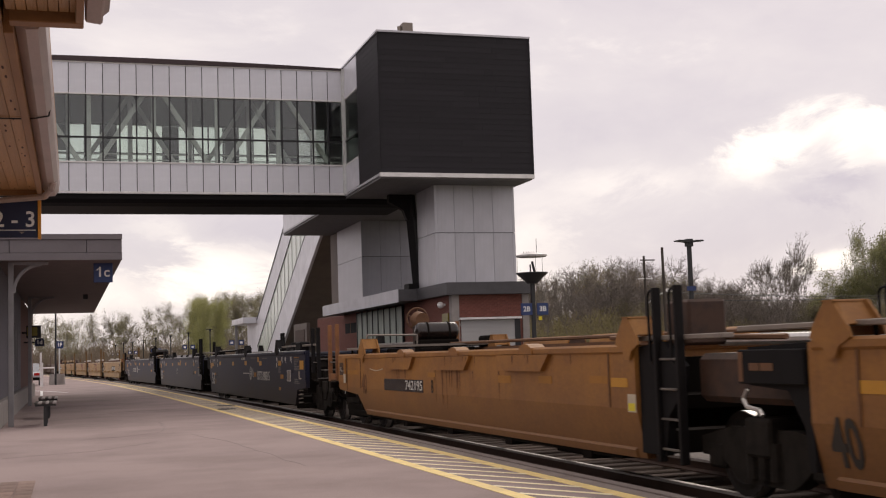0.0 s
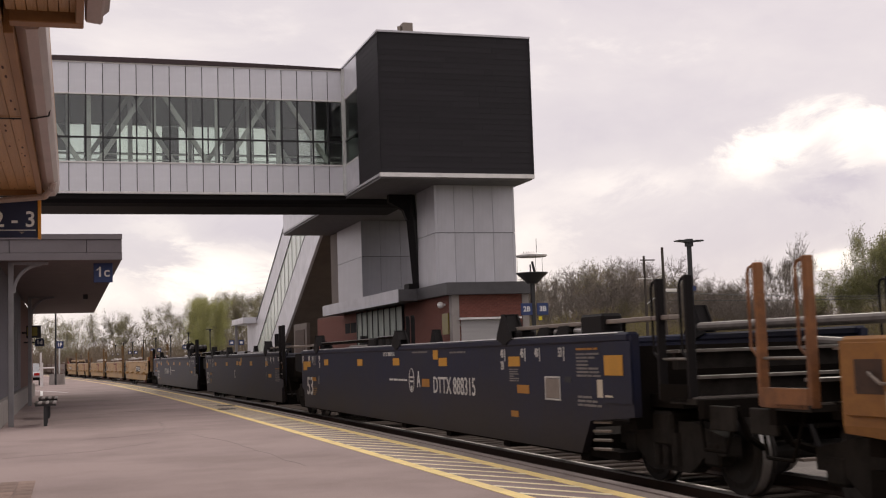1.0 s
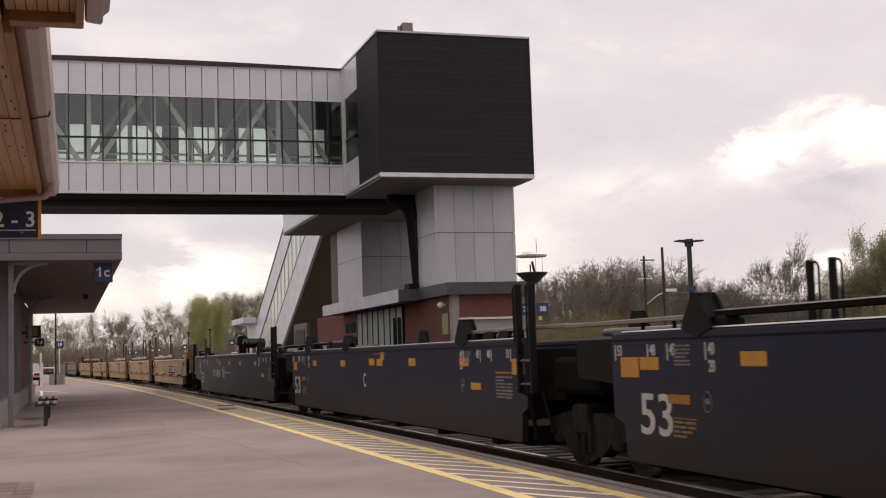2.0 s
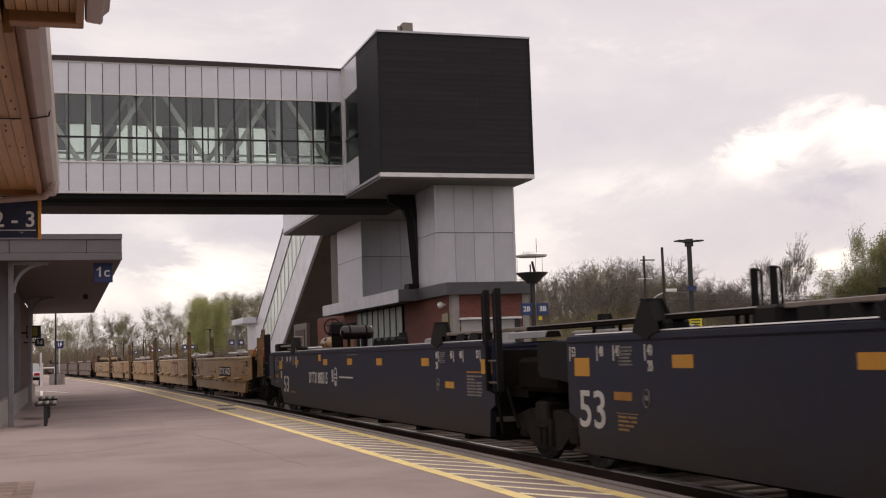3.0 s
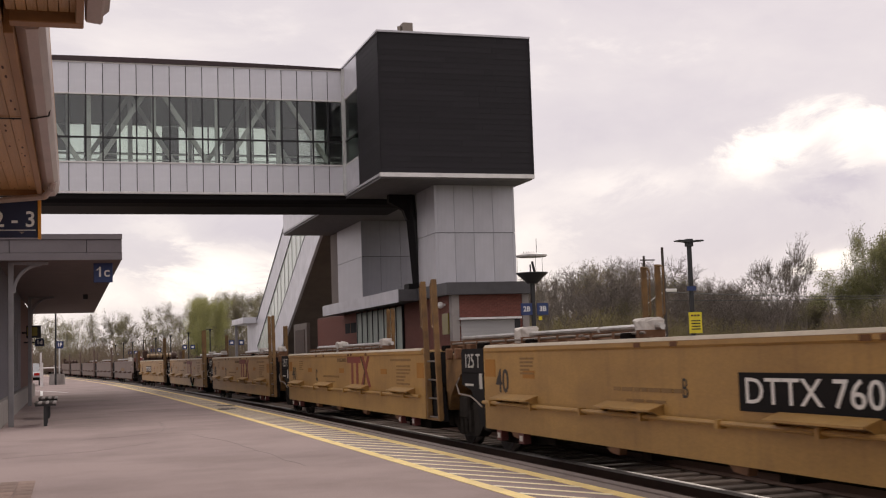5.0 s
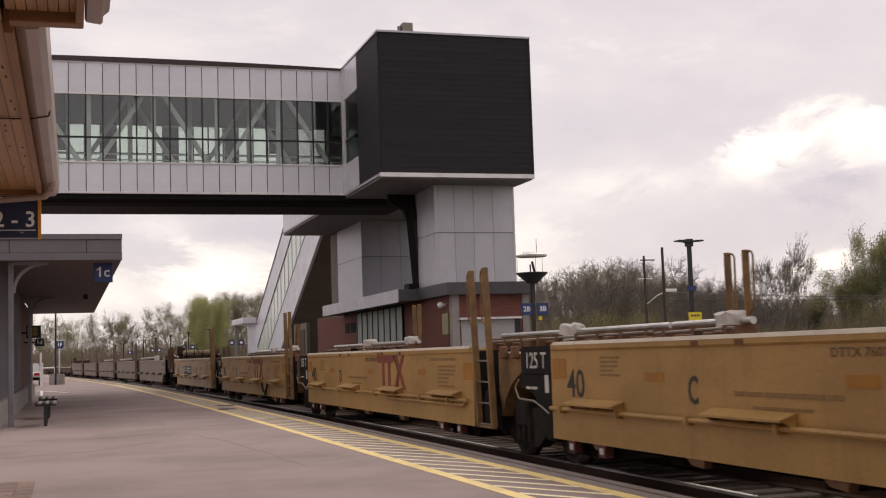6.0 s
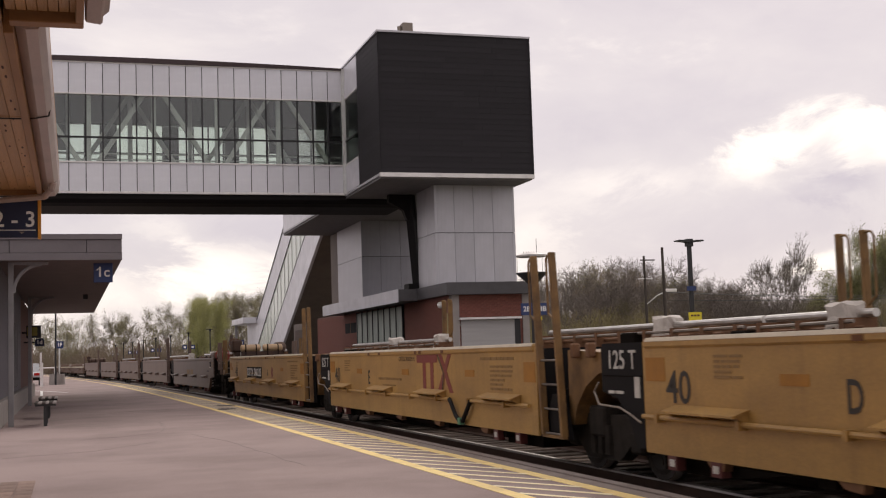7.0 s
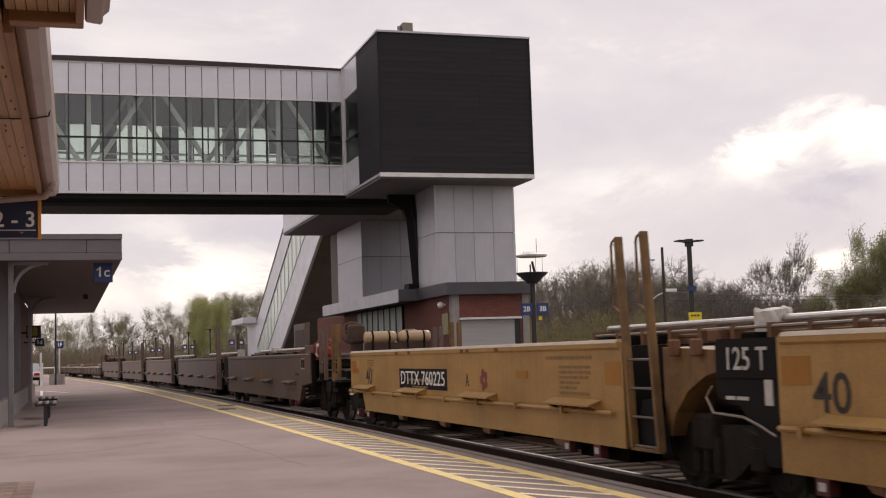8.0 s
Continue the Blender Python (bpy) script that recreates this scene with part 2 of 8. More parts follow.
M_LEAF_P = leaf_mat("pale_new_leaf", (0.29, 0.30, 0.12), (0.42, 0.41, 0.19))
M_LEAF_D = leaf_mat("dull_green_leaf", (0.17, 0.16, 0.075), (0.27, 0.245, 0.125))
M_BUD = leaf_mat("brown_bud", (0.17, 0.14, 0.10), (0.24, 0.20, 0.13))
M_THICKET = leaf_mat("thicket_leaf", (0.175, 0.137, 0.10), (0.25, 0.20, 0.15))
M_OLIVE = leaf_mat("olive_bush_leaf", (0.165, 0.14, 0.065), (0.25, 0.215, 0.10))
M_HILL = mat("wooded_rise", (0.125, 0.103, 0.083), 0.95, dark=(0.085, 0.07, 0.056), scale=0.25, amount=0.9, bump=1.0, bscale=2.2)
M_YCAR = mat("ochre_wagon_paint", (0.395, 0.23, 0.068), 0.48, spec=0.5, dark=(0.235, 0.13, 0.04), scale=0.7, amount=0.8, bscale=30, squash=(1, 0.6, 1.6), streak=(0.17, 0.088, 0.034), runs=0.32)
# lower half goes darker orange: shade the leaning side lacked is painted in
M_OCAR = mat("faded_orange_wagon_paint", (0.31, 0.135, 0.025), 0.6, dark=(0.17, 0.066, 0.018), scale=1.3, amount=0.8, bscale=20, squash=(1, 0.7, 1.4), streak=(0.13, 0.05, 0.024), runs=0.32, dust_shade=(0.185, 0.08, 0.024))
M_BCAR = mat("brown_wagon_paint", (0.14, 0.089, 0.068), 0.5, spec=0.5, dark=(0.10, 0.062, 0.048), scale=1.0, amount=0.7, streak=(0.09, 0.05, 0.035), runs=0.35)
M_NCAR = mat("navy_wagon_paint", (0.0125, 0.0155, 0.039), 0.5, dark=(0.019, 0.018, 0.025), scale=0.7, amount=0.7, bscale=20, spec=0.22, squash=(1, 0.5, 1.5), streak=(0.030, 0.023, 0.02), runs=0.35, dust_shade=(0.024, 0.0185, 0.016), dust_shade_top=1.7)
M_BLACKP = mat("black_panel_paint", (0.013, 0.012, 0.013), 0.75, spec=0.12)
M_YPOST = mat("grimy_ochre_paint", (0.215, 0.116, 0.037), 0.65, dark=(0.075, 0.04, 0.018), scale=3, amount=0.9, streak=(0.07, 0.035, 0.016), runs=0.6)
M_TRUCKP = mat("grimy_truck_casting", (0.029, 0.025, 0.022), 0.9, dark=(0.011, 0.009, 0.008), scale=5, amount=0.8, spec=0.12)
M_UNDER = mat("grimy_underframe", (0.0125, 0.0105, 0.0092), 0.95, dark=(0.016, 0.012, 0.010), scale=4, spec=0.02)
M_COPPERGREEN = mat("green_coupling_paint", (0.08, 0.22, 0.13), 0.6)
M_SHUTTER = mat("grey_shutter_steel", (0.42, 0.41, 0.41), 0.5, dark=(0.34, 0.33, 0.33), scale=1.0, amount=0.6, squash=(0.4, 1, 8))
M_RUSTDARK = mat("dark_rust_steel", (0.06, 0.028, 0.016), 0.7, dark=(0.02, 0.012, 0.01), scale=5, amount=0.9)
M_STAINRUN = mat("dark_rust_run", (0.14, 0.056, 0.02), 0.8, scale=8, amount=0.8)
M_OPOST = mat("rusty_orange_post_paint", (0.25, 0.10, 0.034), 0.65, dark=(0.10, 0.042, 0.02), scale=4, amount=0.9, streak=(0.08, 0.035, 0.016), runs=0.5)
M_RUSTY = mat("rusty_steel", (0.16, 0.075, 0.035), 0.8, dark=(0.07, 0.035, 0.02), scale=6)
M_DPIPE = mat("dull_pipe_steel", (0.26, 0.22, 0.19), 0.5, 0.4, scale=4)
M_DSTEEL = mat("dark_worn_steel", (0.17, 0.15, 0.135), 0.5, 0.3, dark=(0.08, 0.066, 0.058), scale=5, amount=0.8)
M_STEEL = mat("worn_bright_steel", (0.62, 0.60, 0.58), 0.35, 0.8, dark=(0.3, 0.27, 0.25), scale=3)
M_WHEEL = mat("wheel_steel", (0.026, 0.021, 0.018), 0.6, 0.1)
M_REFL = mat("orange_reflector", (0.52, 0.25, 0.02), 0.5, amount=0.3)
M_OREFL = mat("dull_orange_patch", (0.35, 0.15, 0.014), 0.6)
M_LOGORED = mat("logo_red", (0.195, 0.034, 0.027), 0.6, dark=(0.17, 0.055, 0.03), scale=3)
M_REDP = mat("red_placard", (0.105, 0.022, 0.02), 0.6)
M_TANCREAM = mat("tan_tank_paint", (0.46, 0.30, 0.16), 0.3, dark=(0.30, 0.17, 0.08), scale=3, amount=0.8)
M_TANTANK = mat("pale_tan_tank_paint", (0.46, 0.32, 0.19), 0.3, dark=(0.30, 0.20, 0.12), scale=3)
M_REDWHEEL = mat("bright_red_paint", (0.29, 0.032, 0.022), 0.5, dark=(0.11, 0.02, 0.016), scale=4, amount=0.7)
M_LETTER = mat("wagon_lettering", (0.55, 0.54, 0.51), 0.65, dark=(0.33, 0.31, 0.29), scale=5, amount=0.7)
M_DLETTER = mat("dark_wagon_lettering", (0.03, 0.025, 0.022), 0.65)
M_DFADED = mat("faded_dark_lettering", (0.09, 0.055, 0.03), 0.65, dark=(0.2, 0.12, 0.05), scale=9, amount=0.9)
M_FADED = mat("faded_small_print", (0.24, 0.14, 0.05), 0.65)
M_DIMPRINT = mat("weathered_small_print", (0.19, 0.175, 0.165), 0.65, dark=(0.09, 0.085, 0.085), scale=6, amount=0.9)
M_WRAP = mat("white_tarpaulin", (0.62, 0.58, 0.54), 0.8, dark=(0.42, 0.37, 0.33), scale=4)
M_CREAM = mat("cream_strip", (0.55, 0.48, 0.38), 0.7)
M_CARRED = mat("red_car_paint", (0.20, 0.03, 0.035), 0.25, amount=0.1)
M_CARWHITE = mat("silver_car_paint", (0.6, 0.6, 0.62), 0.25, 0.2, amount=0.1)
M_TYRE = mat("tyre_rubber", (0.02, 0.02, 0.02), 0.8)
M_DARKGLASS = mat("dark_window_glass", (0.35, 0.36, 0.38), 0.08, 0.6, amount=0.1)
M_LAMPGLASS = mat("tail_lamp_red", (0.45, 0.02, 0.02), 0.2)
M_GLASS = glass_mat("bridge_glass", (0.86, 0.905, 0.87), 0.085)
# opaque pale base stands for what the panes reflect and let through
M_GLASS_SHOP = mat("pale_lit_shop_glass", (0.31, 0.36, 0.315), 0.45, dark=(0.13, 0.165, 0.135), scale=0.9, amount=0.9, bscale=4, spec=0.3, squash=(2, 2, 0.5))
# pale opaque base carries the stair glass's backlight and sky reflection
M_GLASS_ST = mat("frosted_lit_stair_glass", (0.70, 0.78, 0.69), 0.18, dark=(0.52, 0.61, 0.53), scale=1.0, amount=0.8, bscale=4, squash=(2, 2, 0.2))
M_TANKP = mat("dark_tank_paint", (0.016, 0.0095, 0.008), 0.26, scale=4, spec=0.55)
M_DIVIDER = mat("seat_slat", (0.40, 0.36, 0.35), 0.7)
M_DISPLAY = mat("dim_display", (0.22, 0.17, 0.02), 0.4)


# ---------------------------------------------------------------- mesh helpers
def box(bm, x0, x1, y0, y1, z0, z1, bevel=0.0):
    r = bmesh.ops.create_cube(bm, size=1.0)
    vs = r["verts"]
    for v in vs:
        v.co = Vector(((x0 + x1) / 2 + v.co.x * (x1 - x0), (y0 + y1) / 2 + v.co.y * (y1 - y0), (z0 + z1) / 2 + v.co.z * (z1 - z0)))
    if bevel:
        es = list({e for v in vs for e in v.link_edges})
        bmesh.ops.bevel(bm, geom=es, offset=bevel, segments=1, affect="EDGES")


def rod(bm, a, b, r, r2=None, seg=8, caps=True):
    a, b = Vector(a), Vector(b)
    d = b - a
    m = Matrix.Translation((a + b) / 2) @ d.to_track_quat("Z", "Y").to_matrix().to_4x4()
    bmesh.ops.create_cone(bm, cap_ends=caps, segments=seg, radius1=r, radius2=r if r2 is None else r2, depth=d.length, matrix=m)


def bar(bm, a, b, w, h):
    """A square bar from a to b."""
    a, b = Vector(a), Vector(b)
    d = b - a
    m = Matrix.Translation((a + b) / 2) @ d.to_track_quat("Z", "Y").to_matrix().to_4x4() @ Matrix.Diagonal((w, h, d.length, 1))
    bmesh.ops.create_cube(bm, size=1.0, matrix=m)


def prism(bm, pts, axis, a, b):
    """A polygon of (p, q) pairs, pushed along an axis from a to b."""
    def at(p, q, v):
        return {"x": (v, p, q), "y": (p, v, q), "z": (p, q, v)}[axis]
    lo = [bm.verts.new(at(p, q, a)) for p, q in pts]
    hi = [bm.verts.new(at(p, q, b)) for p, q in pts]
    k = len(pts)
    fs = [bm.faces.new(lo[::-1]), bm.faces.new(hi)]
    for i in range(k):
        fs.append(bm.faces.new((lo[i], lo[(i + 1) % k], hi[(i + 1) % k], hi[i])))
    bmesh.ops.recalc_face_normals(bm, faces=fs)


def path_rod(bm, pts, r, seg=6):
    for a, b in zip(pts, pts[1:]):
        rod(bm, a, b, r, seg=seg)


def ob_of(name, bm, material):
    me = bpy.data.meshes.new(name)
    bm.to_mesh(me)
    bm.free()
    me.materials.append(material)
    return new(name, me)


def part(name, bm, material, parent, label=""):
    ob = ob_of(name, bm, material)
    ob.parent = parent
    if label:
        tagged(ob, label)
    return ob


def piece(name, me, parent, m):
    ob = new(name, me)
    ob.parent = parent
    ob.matrix_basis = m
    return ob


def boxpart(name, dims, material, parent, label="", bevel=0.0):
    bm = bmesh.new()
    box(bm, *dims, bevel=bevel)
    return part(name, bm, material, parent, label)


def thing(name, label, category, group="", kind="", at=(0, 0, 0)):
    ob = new(name)
    ob.location = at
    ob.empty_display_size = 0.2
    return tagged(ob, label, category, group, kind)


def lettering(name, text, height, stretch_x, material, parent, m, label="", bold=0.0, width=0.0):
    """Built-in font turned into a thin mesh, lying in the x-y plane of m, centred."""
    cu = bpy.data.curves.new(name, "FONT")
    cu.body, cu.size, cu.align_x, cu.align_y = text, height * 1.38, "CENTER", "CENTER"
    cu.extrude, cu.offset, cu.resolution_u = 0.002, bold, 3
    tmp = bpy.data.objects.new(name, cu)
    scene.collection.objects.link(tmp)
    me = bpy.data.meshes.new_from_object(tmp)
    bpy.data.objects.remove(tmp)
    if width:
        xs = [v.co.x for v in me.vertices]
        stretch_x = width / (max(xs) - min(xs))
    me.transform(Matrix.Diagonal((stretch_x, 1, 1, 1)))
    me.materials.clear()
    me.materials.append(material)
    ob = new(name, me)
    ob.parent = parent
    ob.matrix_basis = m
    if label:
        tagged(ob, label)
    return ob


def on_side(x, y, z):
    """Writing on a wagon's side that faces -x."""
    return Matrix(((0, 0, -1, x), (-1, 0, 0, y), (0, 1, 0, z), (0, 0, 0, 1)))


def on_lower_side(y, z, x=-1.48):
    """Writing on the inward-leaning lower half of a side."""
    return on_side(x - 0.006 + 0.11 * (0.85 - z) / 0.52, y, z) @ Matrix.Rotation(0.208, 4, "X")


def on_front(x, y, z):
    """Writing that faces -y."""
    return Matrix(((1, 0, 0, x), (0, 0, -1, y), (0, 1, 0, z), (0, 0, 0, 1)))


# ---------------------------------------------------------------- the line's course
RAIL_Z = -0.13
KN = np.array([-400, -25, 0, 25, 50, 80, 110, 150, 200, 260, 420.0])
TH = np.array([-0.0036, -0.0036, 0.0081, 0.0206, 0.0377, 0.0621, 0.0675, 0.0600, 0.0560, 0.0540, 0.0540])
S = np.arange(-400, 420, 0.5)
th = np.interp(S, KN, TH)
LX = np.concatenate([[0], np.cumsum(-np.sin((th[1:] + th[:-1]) / 2) * 0.5)])
LY = np.concatenate([[0], np.cumsum(np.cos((th[1:] + th[:-1]) / 2) * 0.5)])
LX += 5.655 + 1.48 - LX[800]
LY += 23.37 - LY[800]


def on_line(s, off=0.0, z=0.0):
    """A point s metres along the near track and off metres to its far side."""
    a = float(np.interp(s, S, th))
    return Vector((float(np.interp(s, S, LX)) + off * math.cos(a), float(np.interp(s, S, LY)) + off * math.sin(a), z))


def sweep(bm, prof, s0, s1, step=2.0, closed=True):
    """A profile of (off, z) pairs drawn along the line."""
    n = max(2, int((s1 - s0) / step) + 1)
    rings = []
    for i in range(n):
        s = s0 + (s1 - s0) * i / (n - 1)
        rings.append([bm.verts.new(on_line(s, o, z)) for o, z in prof])
    k = len(prof)
    fs = []
    for a, b in zip(rings, rings[1:]):
        for i in range(k if closed else k - 1):
            fs.append(bm.faces.new((a[i], a[(i + 1) % k], b[(i + 1) % k], b[i])))
    if closed:
        fs += [bm.faces.new(rings[0]), bm.faces.new(rings[-1][::-1])]
    bmesh.ops.recalc_face_normals(bm, faces=fs)


# ---------------------------------------------------------------- ground, platforms, tracks
bm = bmesh.new()
bmesh.ops.create_grid(bm, x_segments=60, y_segments=60, size=1500)
for v in bm.verts:
    v.co.z = -0.62
ground = tagged(ob_of("ground", bm, M_GROUND), "dry grass and earth ground around the station", "ground", kind="structure")

bm = bmesh.new()
sweep(bm, [(-3.4, -0.58), (-2.2, -0.36), (6.6, -0.36), (6.9, -0.58)], -60, 330)
tagged(ob_of("ballast_bed", bm, M_BALLAST), "dark crushed stone ballast under both tracks", "ballast", kind="structure")


def make_track(off, s0, s1, ties_from, ties_to):
    tr = thing("track", "railway track with polished rails on old wooden ties", "track", kind="structure")
    for side in (-0.755, 0.755):
        bm = bmesh.new()
        sweep(bm, [(off + side - 0.07, -0.30), (off + side - 0.07, -0.285), (off + side - 0.012, -0.26), (off + side - 0.012, -0.17), (off + side - 0.036, -0.155),
                   (off + side - 0.036, -0.136), (off + side + 0.036, -0.136), (off + side + 0.036, -0.155), (off + side + 0.012, -0.17), (off + side + 0.012, -0.26),
                   (off + side + 0.07, -0.285), (off + side + 0.07, -0.30)], s0, s1)
        part("rail", bm, M_RAIL, tr)
        bm = bmesh.new()
        sweep(bm, [(off + side - 0.044, -0.162), (off + side - 0.036, -0.138), (off + side - 0.018, RAIL_Z), (off + side + 0.022, RAIL_Z), (off + side + 0.034, -0.142), (off + side + 0.037, -0.152)], s0, s1)
        part("rail_head", bm, M_RAILTOP, tr, "polished running surface")
    bm = bmesh.new()
    box(bm, -1.3, 1.3, -0.115, 0.115, -0.48, -0.302, bevel=0.012)
    me = bpy.data.meshes.new("tie")
    bm.to_mesh(me)
    bm.free()
    me.materials.append(M_TIE)
    s, rnd = ties_from, random.Random(4)
    while s < ties_to:
        p = on_line(s, off)
        a = float(np.interp(s, S, th))
        piece("tie", me, tr, Matrix.Translation((p.x + rnd.uniform(-0.04, 0.04), p.y, rnd.uniform(-0.012, 0.004))) @ Matrix.Rotation(a + rnd.uniform(-0.02, 0.02), 4, "Z"))
        s += 0.54
    return tr


make_track(0.06, -60, 330, -18, 90)
make_track(4.3, -60, 330, -10, 40)

# near platform: asphalt slab, tan edge, painted lines
bm = bmesh.new()
sweep(bm, [(-60, -0.55), (-60, 0.0), (-2.15, 0.0), (-2.15, -0.55)], -60, 165, 3)
platform = tagged(ob_of("platform", bm, M_ASPHALT), "worn grey asphalt platform beside the track", "platform", kind="structure")
bm = bmesh.new()
sweep(bm, [(-2.148, -0.55), (-2.148, 0.002), (-1.985, 0.002), (-1.98, -0.012), (-1.942, -0.012), (-1.94, -0.16), (-1.96, -0.55)], -60, 165, 2)
tagged(ob_of("platform_edge", bm, M_EDGEBAND), "grimy grey band along the platform edge", "platform edge", kind="structure")
bm = bmesh.new()
sweep(bm, [(-1.938, -0.2), (-1.938, 0.006), (-1.81, 0.006), (-1.79, -0.02), (-1.79, -0.16), (-1.83, -0.2)], -60, 165, 2.0)
tagged(ob_of("edge_nosing", bm, M_NOSING), "grey concrete nosing along the platform edge", "platform edge", kind="structure")
marks = thing("platform_marking", "worn yellow safety lines with hatching on asphalt", "road marking", kind="structure")
for o in (-3.11, -2.25):
    bm = bmesh.new()
    sweep(bm, [(o - 0.078, 0.0), (o - 0.078, 0.005), (o + 0.078, 0.005), (o + 0.078, 0.0)], -40, 160, 1.0)
    part("yellow_line", bm, M_YELLOW, marks)
s = -22.62
while s < 62:
    a, b = on_line(s + 0.68, -3.04, 0.0035), on_line(s - 0.68, -2.32, 0.0035)
    bm = bmesh.new()
    bar(bm, a, b, 0.08, 0.003)
    part("hatch_stripe", bm, M_STRIPE, marks)
    s += 0.75
for a, b in (((-1.66, 70.4), (0.04, 63.1)), ((-1.3, 68.7), (-1.09, 58.2))):
    bm = bmesh.new()
    bar(bm, Vector((*a, 0.0035)), Vector((*b, 0.0035)), 0.12, 0.003)
    part("white_line", bm, M_WHITE, marks, "worn white painted line")
rnd = random.Random(11)
for pts in ([(0.2, 23.2), (0.8, 23.55), (1.3, 24.0), (1.78, 24.64), (1.95, 26.6), (2.05, 29.4)], [(2.2, 23.5), (2.6, 20.9), (2.75, 18.0), (2.9, 15.0)], [(-1.0, 19.6), (0.5, 20.2), (1.7, 22.0)],
            [(0.5, 34), (1.6, 35.5), (3.0, 36)], [(-0.6, 41), (1.5, 43), (3.1, 44.5)]):
    bm = bmesh.new()
    fine = []
    for (x0, y0), (x1, y1) in zip(pts, pts[1:]):
        for i in range(6):
            k = i / 6
            fine.append(Vector((x0 + (x1 - x0) * k + rnd.uniform(-0.04, 0.04), y0 + (y1 - y0) * k + rnd.uniform(-0.05, 0.05), 0.001)))
    for a, b in zip(fine, fine[1:]):
        bar(bm, a, b + (b - a) * 0.1, rnd.uniform(0.008, 0.022), 0.003)
    tagged(ob_of("pavement_crack", bm, M_CRACK), "thin dark crack across the asphalt", "crack", kind="structure")
paver = thing("paver_patch", "patch of small reddish-grey paving bricks in the asphalt", "pavers", kind="structure")
bm = bmesh.new()
box(bm, -0.095, 0.095, -0.19, 0.19, 0.0, 0.008, bevel=0.003)
me = bpy.data.meshes.new("brick")
bm.to_mesh(me)
bm.free()
me.materials.append(M_PAVER)
for i in range(9):
    for j in range(10):
        piece("brick", me, paver, Matrix.Translation((-0.46 - i * 0.2, 11.72 + j * 0.4, 0.001)) @ Matrix.Rotation(0.0, 4, "Z"))
cover = thing("drain_cover", "dark metal drain cover set in the platform", "drain cover", kind="structure")
boxpart("lid", (4.0, 4.45, 33.9, 34.7, 0.004, 0.012), M_DCONC, cover)
boxpart("lid", (4.3, 4.8, 36.6, 37.2, 0.004, 0.012), M_DCONC, cover)
bm = bmesh.new()
sweep(bm, [(6.05, -0.58), (6.05, 0.0), (15.0, 0.0), (15.0, -0.58)], -60, 150, 3)
tagged(ob_of("island_platform", bm, M_DCONC), "grimy concrete island platform beyond the second track", "platform", kind="structure")

# ---------------------------------------------------------------- the footbridge
def panel_mesh(w, h, d=0.05):
    """A cassette panel, front towards -y, its lower corner at the origin."""
    bm = bmesh.new()
    box(bm, 0.017, w - 0.017, 0, d, 0.008, h - 0.008, bevel=0.006)
    return bm


def quick_mesh(name, bm, material):
    me = bpy.data.meshes.new(name)
    bm.to_mesh(me)
    bm.free()
    me.materials.append(material)
    return me


BY, BY2, PW, BX1 = 53.3, 57.4, 0.702, 12.06
bridge = thing("footbridge", "enclosed grey footbridge with a glazed strip over the tracks", "footbridge")
up_me = quick_mesh("panel", panel_mesh(PW, 1.36), M_PANEL_W)
lo_me = quick_mesh("panel", panel_mesh(PW, 1.23), M_PANEL_W)
bm = bmesh.new()
box(bm, 0.03, PW - 0.03, 0.0, 0.012, 0.0, 1.0)
pane_me = quick_mesh("pane", bm, M_GLASS)
n_pan = 28
BX0 = BX1 - n_pan * PW
for side, y in (("near", BY), ("far", BY2)):
    boxpart("backing", (BX0, BX1, y + 0.055 if side == "near" else y - 0.1, y + 0.1 if side == "near" else y, 12.90, 14.27), M_SEAL, bridge)
    boxpart("backing", (BX0, BX1, y + 0.055 if side == "near" else y - 0.1, y + 0.1 if side == "near" else y, 8.68, 9.92), M_SEAL, bridge)
    for i in range(n_pan):
        x = BX0 + i * PW
        if side == "near":
            piece("panel", up_me, bridge, Matrix.Translation((x, y, 12.90)))
            piece("panel", lo_me, bridge, Matrix.Translation((x, y, 8.69)))
        for z, h in ((9.98, 1.0), (11.05, 1.80)):
            ob = piece("pane", pane_me, bridge, Matrix.Translation((x, y + 0.05, z)) @ Matrix.Diagonal((1, 1, h, 1)))
            ob.visible_shadow = False
    bm = bmesh.new()
    box(bm, -0.03, 0.03, 0.0, 0.11, 9.95, 12.89)
    mull_me = quick_mesh("mullion", bm, M_MULL)
    for i in range(n_pan + 1):
        piece("mullion", mull_me, bridge, Matrix.Translation((BX0 + i * PW, y - 0.012, 0)))
    boxpart("transom", (BX0, BX1, y - 0.02, y + 0.09, 10.985, 11.055), M_MULL, bridge)
    boxpart("window_trim", (BX0, BX1, y - 0.045, y + 0.1, 12.86, 12.915), M_TRIM, bridge)
    boxpart("window_trim", (BX0, BX1, y - 0.045, y + 0.1, 9.91, 9.97), M_TRIM, bridge)
boxpart("base_trim", (BX0, BX1, BY - 0.06, BY + 0.06, 8.585, 8.685), M_TRIM, bridge, bevel=0.01)
boxpart("top_trim", (BX0, BX1, BY - 0.03, BY + 0.06, 14.24, 14.30), M_TRIM, bridge)
bm = bmesh.new()
rings = []
for i in range(15):
    x = BX0 + (BX1 - BX0) * i / 14
    h = 0.05 + 0.15 * max(0.0, 1 - ((x - 2.5) / 10.5) ** 2)
    rings.append([bm.verts.new((x, yy, 14.30 + zz)) for yy, zz in ((BY - 0.10, 0.0), (BY - 0.16, h), (BY + 0.5, h + 0.08), (BY2 - 0.5, h + 0.08), (BY2 + 0.16, h), (BY2 + 0.1, 0.0))])
